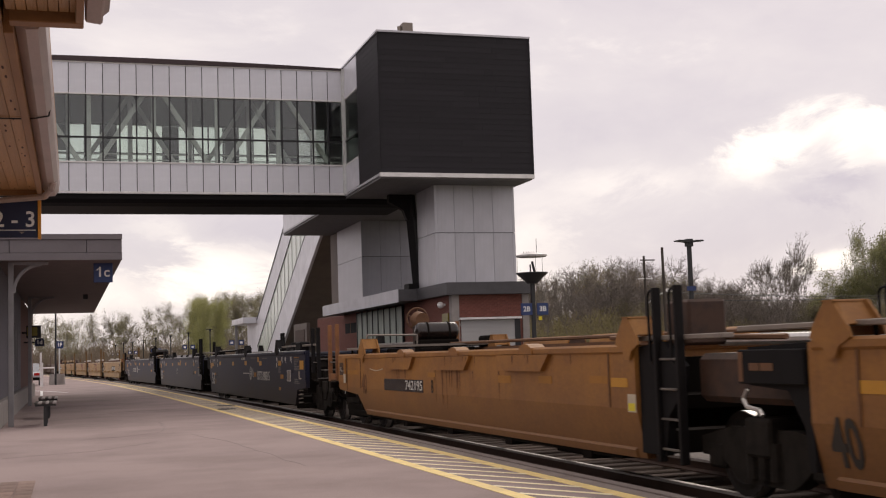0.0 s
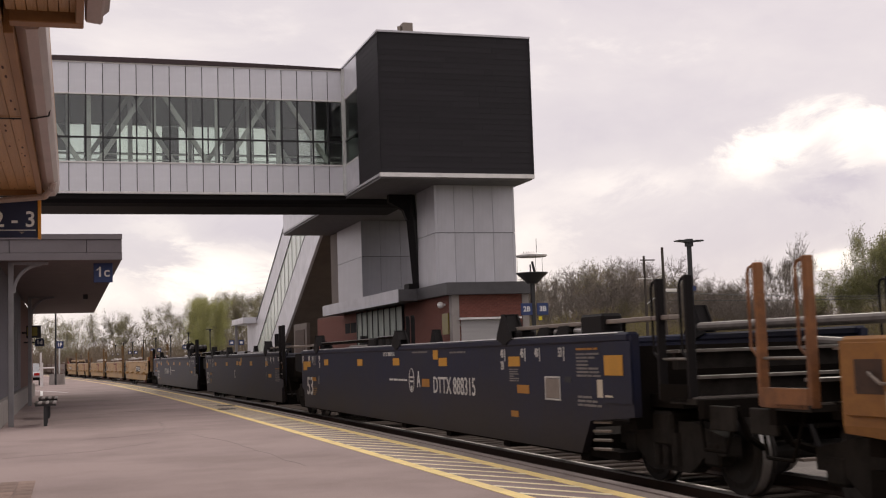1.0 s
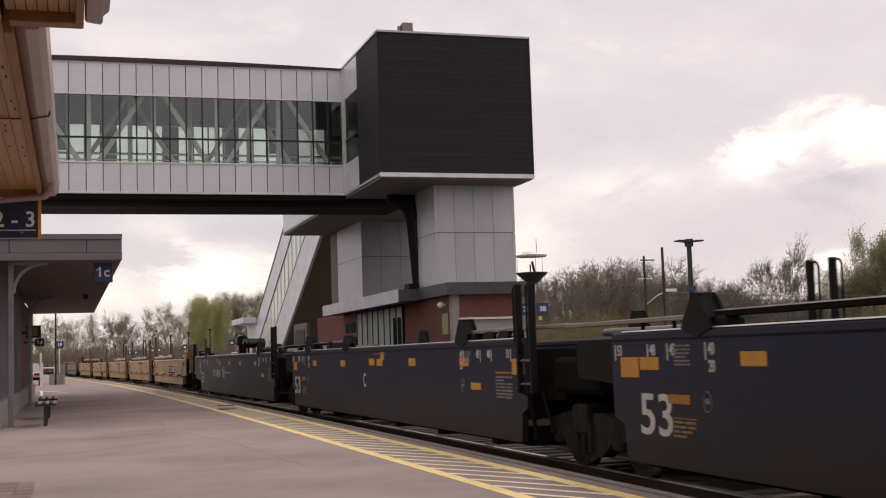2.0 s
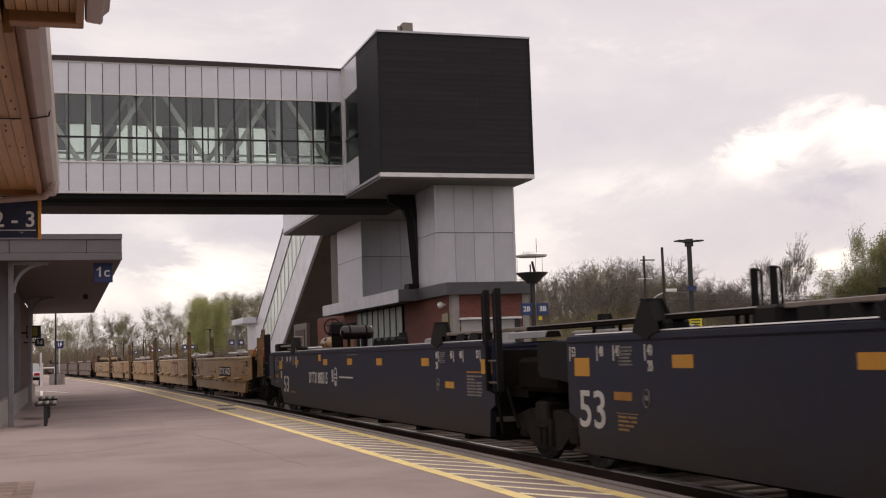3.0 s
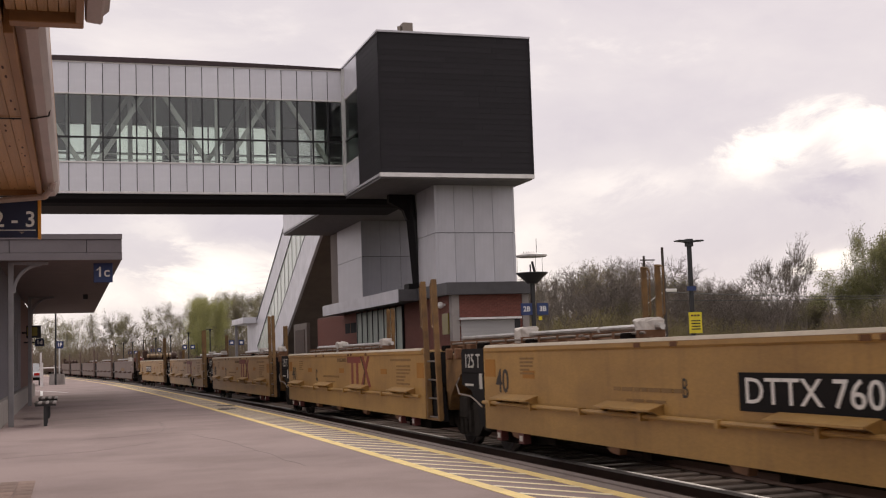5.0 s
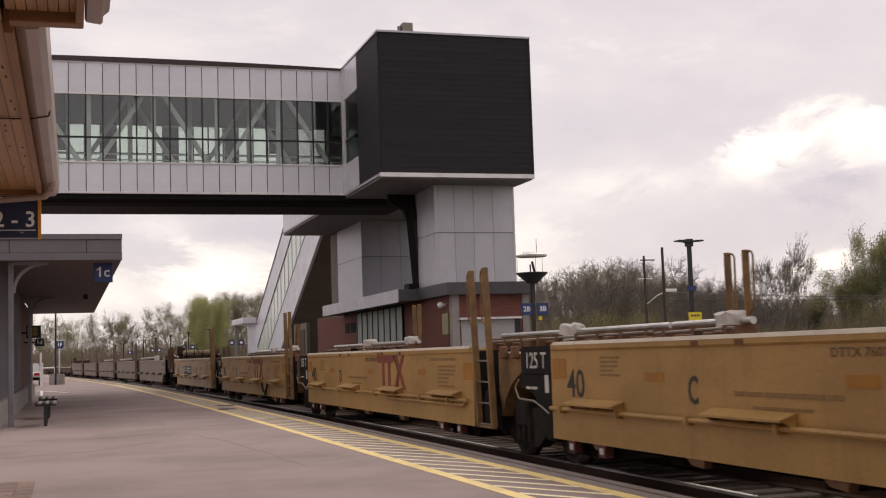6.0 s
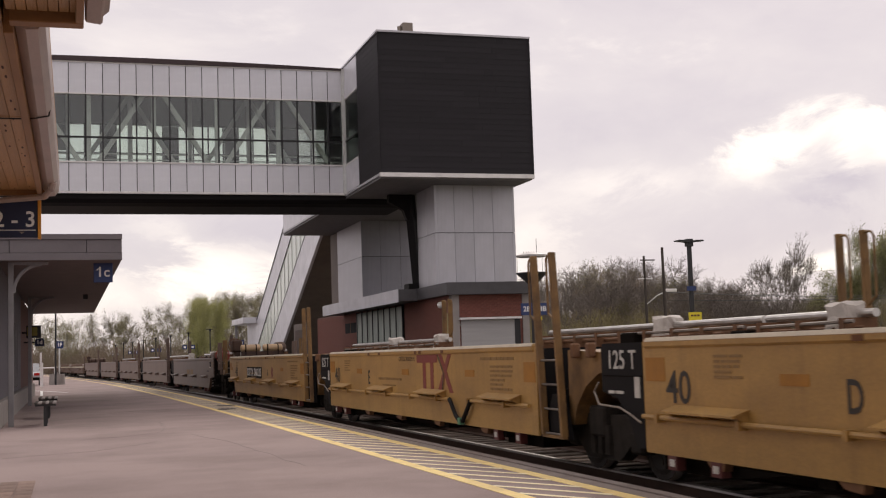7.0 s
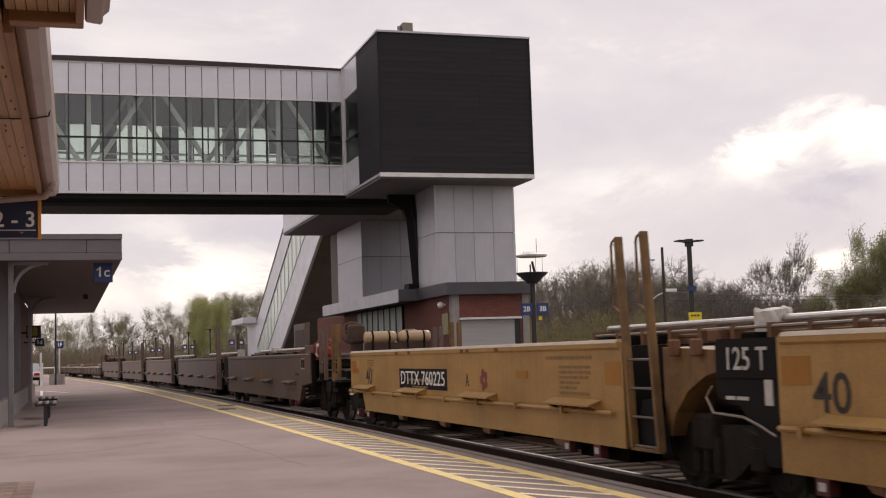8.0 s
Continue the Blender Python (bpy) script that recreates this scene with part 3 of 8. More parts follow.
for a, b in zip(rings, rings[1:]):
    for i in range(6):
        bm.faces.new((a[i], a[(i + 1) % 6], b[(i + 1) % 6], b[i]))
bm.faces.new(rings[0])
bm.faces.new(rings[-1])
bmesh.ops.recalc_face_normals(bm, faces=bm.faces[:])
part("roof", bm, M_ROOF, bridge, "dark maroon roof edge")
boxpart("ceiling_board", (BX0, BX1, BY + 0.15, BY2 - 0.15, 13.7, 13.8), M_INNER, bridge)
boxpart("duct_casing", (BX0, BX1, BY2 - 0.5, BY2 - 0.16, 12.3, 13.69), M_INNER, bridge)
boxpart("deck", (BX0, BX1, BY + 0.12, BY2 - 0.12, 9.2, 9.5), M_INNER, bridge)
bm = bmesh.new()
prism(bm, [(BY + 0.12, 8.60), (BY + 0.10, 8.38), (BY + 0.3, 8.22), (BY + 0.7, 8.13), (BY2 - 0.7, 8.10), (BY2 - 0.3, 8.16), (BY2 - 0.12, 8.3), (BY2 - 0.25, 8.6)], "x", BX0, BX1 + 2.82)
part("girder", bm, M_BEAM, bridge, "black steel underside girder")
# added grey boards that make some far-side window bays darker
for i in range(n_pan):
    if i % 4 == 1 or i % 7 == 3:
        boxpart("blind", (BX0 + i * PW + 0.03, BX0 + (i + 1) * PW - 0.03, BY2 - 0.12, BY2 - 0.1, 10.0 if i % 4 == 1 else 11.1, 12.3), M_INNER, bridge)
# truss inside: posts and diagonals on both sides
for y in (BY + 0.42, BY2 - 0.42):
    x, k = 11.86 if y < 55 else 11.0, 0
    while x > BX0 + 2.9:
        bm = bmesh.new()
        if k % 2 == 0:
            bar(bm, (x, y, 9.4), (x - 2.725, y, 13.65), 0.2, 0.2)
        else:
            bar(bm, (x, y, 13.65), (x - 2.725, y, 9.4), 0.2, 0.2)
        part("truss_diagonal", bm, M_TRUSS, bridge)
        bm = bmesh.new()
        bar(bm, (x - 2.725, y, 9.5), (x - 2.725, y, 13.65), 0.18, 0.18)
        part("truss_post", bm, M_TRUSS, bridge)
        x -= 2.725
        k += 1
for z in (10.18, 10.42):
    for y in (BY + 0.75, BY2 - 0.75):
        bm = bmesh.new()
        rod(bm, (BX0, y, z), (BX1, y, z), 0.03)
        part("handrail", bm, M_TRUSS, bridge)
# plain pier added to close the bridge's unseen end
boxpart("lightbox", (-9.2, -7.7, BY - 0.5, BY2 + 0.5, -0.1, 14.6), M_PANEL, bridge, "plain end pier")

# ---------------------------------------------------------------- the tower building on the island
TX0, TX1, TY0, TY1, BZ0, BZ1 = 12.1, 18.68, 46.9, 70.0, 8.67, 14.44
tower = thing("station_tower", "station tower with charcoal-clad upper box on grey panelled shafts", "station building")
SOLID0 = 50.75  # where siding gives way to the glazed corner
bm = bmesh.new()
box(bm, TX0 + 0.05, TX1 - 0.05, TY0 + 0.05, SOLID0, BZ0 + 0.02, BZ1 - 0.05)
part("core", bm, M_JOINT, tower)
bm = bmesh.new()
prism(bm, [(-0.006, 0.0), (0.03, 0.0), (0.03, 0.232), (0.0, 0.232)], "x", 0, 1)
board = quick_mesh("board", bm, M_SIDING)
n_b = 25
hb = (BZ1 - BZ0) / n_b
rnd = random.Random(3)
for i in range(n_b):
    z = BZ0 + i * hb
    cuts = sorted([0.0, 1.0] + [rnd.uniform(0.15, 0.85) for _ in range(rnd.choice((1, 2)))])
    for a, b in zip(cuts, cuts[1:]):
        w = (TX1 - TX0) * (b - a)
        piece("board", board, tower, Matrix.Translation((TX0 + (TX1 - TX0) * a, TY0 + 0.03, z)) @ Matrix.Diagonal((w - 0.004, 1, 1, 1)))
    piece("board", board, tower, Matrix.Translation((TX0 + 0.03, SOLID0, z)) @ Matrix.Rotation(-math.pi / 2, 4, "Z") @ Matrix.Diagonal((SOLID0 - TY0, 1, 1, 1)))
boxpart("base_trim", (TX0 - 0.03, TX1 + 0.03, TY0 - 0.03, TY0 + 0.12, 8.50, 8.67), M_TRIM, tower, "white bottom edge")
boxpart("side_trim", (TX0 - 0.03, TX0 + 0.10, TY0 + 0.12, TY1, 8.56, 8.66), M_PANEL, tower)
boxpart("coping", (TX0 - 0.04, TX1 + 0.04, TY0 - 0.04, TY0 + 0.2, 14.44, 14.52), M_PANEL, tower)
boxpart("coping", (TX0 - 0.04, TX0 + 0.2, TY0 + 0.2, TY1, 14.44, 14.52), M_PANEL_W, tower)
boxpart("corner_trim", (TX1 - 0.01, TX1 + 0.03, TY0 - 0.02, TY0 + 0.08, 8.67, 14.44), M_JOINT, tower)
boxpart("roof_deck", (TX0 + 0.2, TX1, TY0 + 0.2, TY1, 14.30, 14.42), M_DFASCIA, tower)
boxpart("floor_slab", (TX0 + 0.02, TX1 - 0.02, TY0 + 0.12, TY1, 8.45, 8.55), M_SOFFIT, tower, "dark underside slab")
boxpart("rear_wall", (TX1 - 0.2, TX1, SOLID0, TY1, BZ0, BZ1 - 0.1), M_SIDING, tower)
# glazed corner between siding and bridge
boxpart("corner_panel", (TX0, TX0 + 0.06, SOLID0, BY - 0.05, 12.95, 14.40), M_PANEL_W, tower)
boxpart("corner_panel", (TX0, TX0 + 0.06, SOLID0, BY - 0.05, 8.70, 9.92), M_PANEL_W, tower)
ob = boxpart("corner_pane", (TX0 + 0.02, TX0 + 0.035, SOLID0, BY - 0.1, 9.95, 12.92), M_GLASS, tower)
ob.visible_shadow = False
boxpart("corner_post", (TX0 - 0.12, TX0 + 0.04, BY - 0.16, BY + 0.02, 8.62, 14.35), M_TRUSS, tower)
boxpart("corner_transom", (TX0 - 0.01, TX0 + 0.06, SOLID0, BY - 0.16, 10.985, 11.055), M_MULL, tower)
for z in (9.90, 12.92):
    boxpart("corner_trim", (TX0 - 0.02, TX0 + 0.06, SOLID0, BY - 0.16, z, z + 0.06), M_TRIM, tower)
# far part of the upper floor, past the bridge
boxpart("rear_panel_wall", (TX0, TX0 + 0.1, BY2 + 0.1, TY1, 8.67, 14.42), M_PANEL_W, tower)
boxpart("end_wall", (TX0 + 0.1, TX1 - 0.2, TY1 - 0.1, TY1, 8.57, 14.40), M_PANEL_W, tower)
# roof vent
bm = bmesh.new()
box(bm, 13.30, 13.74, 47.3, 47.8, 14.42, 15.0, bevel=0.02)
rod(bm, (13.22, 47.5, 14.42), (13.22, 47.5, 14.86), 0.1)
part("roof_vent", bm, M_DPIPE, tower, "dull galvanised roof vent")
# grey shaft in front, panel by panel
SX0, SX1, SY0, SY1 = 14.88, 18.48, 48.8, 51.5
bm = bmesh.new()
box(bm, SX0 + 0.05, SX1 - 0.05, SY0 + 0.05, SY1, 3.9, 8.5)
part("shaft_core", bm, M_JOINT, tower)
bm = bmesh.new()
box(bm, 0.008, 0.992, 0.0, 0.05, 0.006, 0.994)
shaft_me = quick_mesh("panel", bm, M_PANEL)
for z, h in ((4.22, 2.20), (6.42, 2.07)):
    xs = [14.88, 15.0, 15.75, 16.61, 17.48, 18.36, 18.48]
    for a, b in zip(xs, xs[1:]):
        piece("panel", shaft_me, tower, Matrix.Translation((a, SY0, z)) @ Matrix.Diagonal((b - a, 1, h, 1)))
    for a, b in ((SY0 + 0.05, 50.1), (50.1, SY1)):
        piece("panel", shaft_me, tower, Matrix.Translation((SX0, b, z)) @ Matrix.Rotation(-math.pi / 2, 4, "Z") @ Matrix.Diagonal((b - a, 1, h, 1)))
# second shaft behind
RX0, RY0, RY1 = 14.88, 62.2, 68.2
bm = bmesh.new()
box(bm, RX0 + 0.05, 19.25, RY0 + 0.05, RY1, 3.9, 8.44)
part("shaft_core", bm, M_JOINT, tower)
# front face in darker slate than the side: shade put into the colour
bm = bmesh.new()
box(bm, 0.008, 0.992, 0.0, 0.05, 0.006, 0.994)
shaded_slate_me = quick_mesh("panel", bm, M_PANEL_S)
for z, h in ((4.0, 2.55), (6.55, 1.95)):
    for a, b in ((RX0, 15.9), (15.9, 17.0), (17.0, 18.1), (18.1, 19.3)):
        piece("panel", shaded_slate_me, tower, Matrix.Translation((a, RY0, z)) @ Matrix.Diagonal((b - a, 1, h, 1)))
    piece("panel", shaft_me, tower, Matrix.Translation((RX0, RY1, z)) @ Matrix.Rotation(-math.pi / 2, 4, "Z") @ Matrix.Diagonal((RY1 - RY0, 1, h, 1)))
# leaning black column and its foot on the low roof
bm = bmesh.new()
bar(bm, (14.70, 52.0, 8.5), (14.93, 51.75, 4.3), 0.36, 0.36)
part("leaning_column", bm, M_BEAM, tower, "black steel leaning column")
bm = bmesh.new()
prism(bm, [(13.7, 8.10), (14.35, 7.75), (14.52, 7.30), (14.94, 7.30), (14.86, 8.44), (13.7, 8.44)], "y", 51.8, 52.15)
part("column_head", bm, M_BEAM, tower, "black steel haunch")
boxpart("column_foot", (14.42, 15.15, 51.52, 52.3, 4.0, 4.45), M_BEAM, tower)
# low brick storey
LX0, LX1, LY0 = 14.75, 18.0, 46.35
boxpart("low_wall_core", (LX0 + 0.06, LX1 - 0.06, LY0 + 0.06, 74.0, -0.05, 3.70), M_MORTAR, tower)
bm = bmesh.new()
box(bm, 0.004, 0.229, 0.0, 0.09, 0.004, 0.069)
brick_me = quick_mesh("brick", bm, M_BRICK)
count = 0
for r in range(24):
    z = 1.93 + r * 0.075
    x = 15.05 - (0.115 if r % 2 else 0.0)
    while x < 17.70:
        if not (15.07 < x + 0.115 < 17.60 and z < 2.70) and count < 300:
            piece("brick", brick_me, tower, Matrix.Translation((x, LY0 + 0.01, z)))
            count += 1
        x += 0.233
bm = bmesh.new()
for r in range(16):
    z = 2.5 + r * 0.075
    y = 46.7 + (0.115 if r % 2 else 0)
    while y < 50.3:
        box(bm, LX0 + 0.012, LX0 + 0.07, y + 0.004, y + 0.229, z + 0.004, z + 0.069)
        y += 0.233
tagged(part("side_brickwork", bm, M_BRICK, tower), kind="stuff")
boxpart("far_brickwork", (LX0 + 0.03, LX0 + 0.08, 62.9, 73.9, -0.05, 3.65), M_WALLBROWN, tower)
boxpart("front_brickwork", (15.05, 17.72, LY0 + 0.03, LY0 + 0.08, -0.05, 1.93), M_BRICK, tower)
boxpart("corner_pier", (LX0 - 0.02, 15.03, LY0 - 0.03, LY0 + 0.35, -0.05, 3.66), M_STONE, tower, "pale stone corner pier")
boxpart("corner_pier", (17.74, LX1 + 0.02, LY0 - 0.03, LY0 + 0.35, -0.05, 3.66), M_STONE, tower, "pale stone corner pier")
boxpart("stone_band", (LX0 - 0.01, 15.10, LY0 - 0.02, LY0 + 0.04, 2.42, 2.50), M_STONE, tower)
def side_bricks(ya, yb, z0, z1):
    """Brick courses on the long side of the low storey, joined."""
    v, f = [], []
    r, z = 0, z0
    while z < z1:
        y = ya + (0.115 if r % 2 else 0.0)
        while y < yb - 0.2:
            k = len(v)
            for dx in (0.0, 0.08):
                v += [(LX0 - 0.005 + dx, y + 0.004, z + 0.004), (LX0 - 0.005 + dx, y + 0.229, z + 0.004), (LX0 - 0.005 + dx, y + 0.229, z + 0.069), (LX0 - 0.005 + dx, y + 0.004, z + 0.069)]
            f += [(k, k + 3, k + 2, k + 1), (k, k + 1, k + 5, k + 4), (k + 1, k + 2, k + 6, k + 5), (k + 2, k + 3, k + 7, k + 6), (k + 3, k, k + 4, k + 7)]
            y += 0.233
        z += 0.075
        r += 1
    me = bpy.data.meshes.new("brickwork")
    me.from_pydata(v, [], f)
    me.materials.append(M_BRICK)
    ob = new("brickwork", me)
    ob.parent = tower
    tagged(ob, "red brick courses", kind="stuff")


side_bricks(LY0 + 0.36, 53.6, 0.0, 3.62)
side_bricks(63.0, 73.9, 0.0, 3.55)
boxpart("shutter_door", (15.10, 17.56, LY0 - 0.01, LY0 + 0.04, -0.05, 2.66), M_SHUTTER, tower, "grey roller shutter door")
boxpart("door_jamb", (17.38, 17.62, LY0 - 0.03, LY0 - 0.012, -0.05, 2.66), M_MULL, tower)
boxpart("door_canopy", (15.0, 17.62, LY0 - 0.25, LY0 + 0.02, 2.66, 2.74), M_TRIM, tower)
bm = bmesh.new()
prism(bm, [(14.43, 46.0), (18.12, 46.0), (18.12, 51.4), (14.43, 51.4)], "z", 3.66, 4.15)
part("low_roof", bm, M_DFASCIA, tower, "dark flat roof edge")
bm = bmesh.new()
box(bm, 13.6, 14.43, 50.27, 66.3, 3.64, 4.13)
box(bm, 14.43, 18.0, 51.41, 66.3, 3.64, 4.13)
part("side_canopy", bm, M_DFASCIA, tower)
boxpart("canopy_fascia", (13.56, 13.597, 50.27, 66.32, 3.58, 4.14), M_PANEL, tower, "pale canopy fascia")
boxpart("canopy_end", (13.597, 14.9, 66.31, 66.36, 3.58, 4.14), M_PANEL_W, tower)
# shop-front glazing beneath the canopy
for i in range(9):
    y = 53.7 + i * 1.14
    boxpart("glazing_bar", (LX0 - 0.09, LX0 + 0.0, y, y + 0.08, -0.05, 3.6), M_MULL, tower)
    if i < 8:
        ob = boxpart("glazing_pane", (LX0 - 0.05, LX0 - 0.03, y + 0.08, y + 1.14, 0.0, 3.55), M_GLASS_SHOP, tower)
boxpart("dark_window", (LX0 - 0.03, LX0 + 0.02, 63.3, 65.9, 2.58, 3.12), M_BLACKP, tower)
boxpart("dark_window_frame", (LX0 - 0.034, LX0 - 0.03, 64.55, 64.65, 2.58, 3.12), M_RUSTY, tower)
# unseen sheet on the low roof, added to bounce light at the shafts
boxpart("roof_membrane", (13.65, 17.95, 51.5, RY0 - 0.02, 4.131, 4.15), M_NOSING, tower, "unseen grey roof sheet added for bounce")
bm = bmesh.new()
bmesh.ops.create_uvsphere(bm, u_segments=10, v_segments=6, radius=0.14, matrix=Matrix.Translation((14.55, 47.3, 3.3)))
box(bm, 14.6, 14.75, 47.24, 47.36, 3.26, 3.36)
part("wall_lamp", bm, M_TRIM, tower, "round white wall lamp")
boxpart("notice", (14.69, 14.74, 46.78, 47.6, 2.1, 2.95), M_DISPLAY, tower, "dull yellow notice board")

# stair enclosure dropping away behind the tower
EX0, EX1 = 14.5, 18.2
stair = thing("stair_enclosure", "sloping enclosed stair with glazed strip and pale metal cladding", "staircase")
tan_e = 0.445


def slope_band(name, d0, d1, material, x0, x1, label=""):
    """A band of the stair's side, between d0 and d1 metres under the upper edge."""
    zt = lambda y: 10.2 - (y - 84.0) * tan_e
    ya, yb = 70.05, 97.0
    foot0, foot1 = min(yb, 84.0 + (10.25 - d0) / tan_e), min(yb, 84.0 + (10.25 - d1) / tan_e)
    pts = [(ya, zt(ya) - d0), (foot0, zt(foot0) - d0)]
    if foot1 < foot0 and foot0 == yb:
        pts.append((yb, -0.05))
    pts += [(foot1, zt(foot1) - d1), (ya, zt(ya) - d1)]
    bm = bmesh.new()
    prism(bm, pts, "x", x0, x1)
    return part(name, bm, material, stair, label)


slope_band("upper_panel", 0.0, 2.08, M_PANEL_W, EX0, EX0 + 0.1)
ob = slope_band("glass_strip", 2.09, 4.75, M_GLASS_ST, EX0 + 0.03, EX0 + 0.06, "pale green glass strip")
slope_band("lower_panel", 4.76, 6.7, M_PANEL_W, EX0, EX0 + 0.1)
slope_band("edge_flange", 6.71, 7.55, M_PANEL_W, EX0 - 0.07, EX0 + 0.1, "projecting pale edge")
slope_band("edge_line", 2.05, 2.13, M_MULL, EX0 - 0.02, EX0 + 0.02)
slope_band("edge_line", 4.71, 4.79, M_MULL, EX0 - 0.02, EX0 + 0.02)
slope_band("roof_edge", -0.12, 0.02, M_MULL, EX0 - 0.04, EX1)
slope_band("underside", 7.4, 7.55, M_BROWN, EX0 + 0.1, EX1, "brown sloping underside")
slope_band("roof_sheet", 0.05, 0.15, M_PANEL, EX0 + 0.1, EX1)
slope_band("far_side", 0.0, 1.9, M_PANEL_W, EX1 - 0.1, EX1)
slope_band("far_glass", 1.91, 5.2, M_GLASS_ST, EX1 - 0.08, EX1 - 0.05)
slope_band("far_side", 5.21, 7.4, M_PANEL_W, EX1 - 0.1, EX1)
for i in range(16):
    y = 71.5 + i * 1.55
    z = 10.2 - (y - 84.0) * tan_e
    boxpart("glazing_bar", (EX0 + 0.0, EX0 + 0.07, y, y + 0.07, z - 4.75, z - 2.08), M_TRUSS, stair)
boxpart("infill", (14.90, 15.3, 68.21, 69.99, -0.05, 8.44), M_BROWN, stair)
boxpart("rear_closure", (14.92, 18.6, 70.0, 70.2, -0.05, 8.44), M_BROWN, stair, "brown wall under the landing")
boxpart("foot_canopy", (13.4, 18.2, 97.0, 104.0, 4.2, 4.65), M_PANEL_W, stair, "flat pale entrance canopy")
boxpart("foot_wall", (14.5, 18.2, 97.0, 102.5, -0.05, 4.2), M_PANEL_W, stair)
boxpart("foot_post", (13.6, 13.8, 103.4, 103.6, -0.05, 4.2), M_POSTGREY, stair)
boxpart("door_frame", (14.3, 14.5, 75.0, 79.5, -0.05, 3.5), M_BROWN, stair)
boxpart("door_infill", (14.26, 14.3, 75.6, 78.9, -0.05, 3.1), M_RUSTDARK, stair, "dark red door")

# ---------------------------------------------------------------- station house on the near side
house = thing("station_house", "low station house with grey siding, stone plinth and deep canopy", "station building")
WX = -1.5
boxpart("wall", (-8.0, WX - 0.06, 28.4, 59.6, 0.0, 3.74), M_JOINT, house)
bm = bmesh.new()
box(bm, -0.05, 0.0, 0.006, 0.294, 0.0, 3.14, bevel=0.006)
sid_me = quick_mesh("siding_board", bm, M_SIDEGREY)
y = 28.4
while y < 43.9:
    piece("siding_board", sid_me, house, Matrix.Translation((WX, y, 0.60)))
    y += 0.3
y = -8.0
bm = bmesh.new()
box(bm, 0.006, 0.294, -0.05, 0.0, 0.0, 3.14, bevel=0.006)
sidf_me = quick_mesh("siding_board", bm, M_SIDEGREY)
for i in range(21):
    piece("siding_board", sidf_me, house, Matrix.Translation((-7.9 + i * 0.3, 28.39, 0.60)))
boxpart("brick_bay", (-7, WX - 0.0, 44.0, 59.5, 0.6, 3.72), M_WALLBROWN, house, "brown brick end bay")
bm = bmesh.new()
box(bm, -0.12, 0.12, 0.008, 1.192, 0.0, 0.58, bevel=0.012)
st_me = quick_mesh("stone", bm, M_STONE)
for i in range(26):
    piece("stone", st_me, house, Matrix.Translation((WX - 0.02, 28.35 + i * 1.2, 0.0)))
boxpart("canopy_roof", (-9, 1.24, 29.0, 59.5, 4.26, 4.36), M_FASCIA, house)
boxpart("canopy_soffit", (WX, 1.20, 29.06, 59.45, 3.76, 3.80), M_SOFFIT2, house, "dark brown canopy underside")
boxpart("canopy_side", (1.19, 1.236, 29.05, 59.45, 3.77, 4.26), M_FASCIA, house)
bm = bmesh.new()
box(bm, 0.004, 0.996, 0, 0.04, 0.0, 0.30, bevel=0.004)
fas_me = quick_mesh("fascia_panel", bm, M_FASCIA)
for a, b in ((-6.0, -3.4), (-3.4, -1.23), (-1.23, 0.45), (0.45, 1.236)):
    piece("fascia_panel", fas_me, house, Matrix.Translation((a, 29.0, 3.93)) @ Matrix.Diagonal((b - a, 1, 1, 1)))
boxpart("fascia_strip", (-9, 1.238, 28.98, 29.05, 3.76, 3.925), M_FASCIA, house)
boxpart("fascia_strip", (-9, 1.242, 28.96, 29.05, 4.235, 4.355), M_FASCIA, house)
for y in (29.5, 44.5):
    bm = bmesh.new()
    box(bm, -1.28, -1.16, y, y + 0.12, 0.0, 3.76, bevel=0.01)
    pts = [(-1.16 + 0.62 * (1 - math.cos(a)), y + 0.06, 3.05 + 0.66 * math.sin(a)) for a in np.linspace(0, math.pi / 2, 9)]
    path_rod(bm, pts, 0.045)
    box(bm, -1.2, -0.4, y + 0.02, y + 0.1, 3.70, 3.76)
    part("bracket_post", bm, M_POSTGREY, house, "grey post with curved bracket")
for y in (34.6, 37.0, 39.4):
    boxpart("window_pane", (WX - 0.01, WX + 0.012, y + 0.08, y + 1.42, 0.80, 2.62), M_MULL, house, "dark window pane")
    for a, b in ((y, y + 0.08), (y + 0.71, y + 0.79), (y + 1.42, y + 1.5)):
        boxpart("window_frame", (WX - 0.01, WX + 0.03, a, b, 0.74, 2.68), M_POSTGREY, house)
boxpart("soffit_lamp", (0.55, 0.7, 43.5, 43.9, 3.60, 3.76), M_POST, house)


def hang_sign(name, text, x, y, z, w, h, material, label, height, group=""):
    sg = thing(name, label, "sign", group)
    board = boxpart("board", (x - w / 2, x + w / 2, y, y + 0.05, z - h / 2, z + h / 2), material, sg, bevel=0.008)
    if text[0] == "1":
        bm = bmesh.new()
        prism(bm, [(x - height * 0.62, z + height * 0.30), (x - height * 0.62, z + height * 0.18), (x - height * 0.36, z + height * 0.36), (x - height * 0.36, z + height * 0.48)], "y", y - 0.006, y - 0.001)
        part("numeral_flag", bm, M_WHITE, board)
    lettering("lettering", text, height, 1.0, M_WHITE, board, on_front(x, y - 0.004, z), "white lettering", 0.006)
    return sg


sg = hang_sign("platform_sign", "1c", 0.84, 30.0, 3.54, 0.44, 0.48, M_BLUESIGN, "blue square platform sign under the canopy", 0.24, "platform signs")
boxpart("hanger", (0.62, 1.06, 30.01, 30.04, 3.76, 3.79), M_POST, sg)
sg = thing("display_board", "dim yellow departure display in a black case", "display board")
boxpart("case", (-1.35, -0.86, 45.0, 45.25, 2.34, 2.78), M_POST, sg, bevel=0.01)
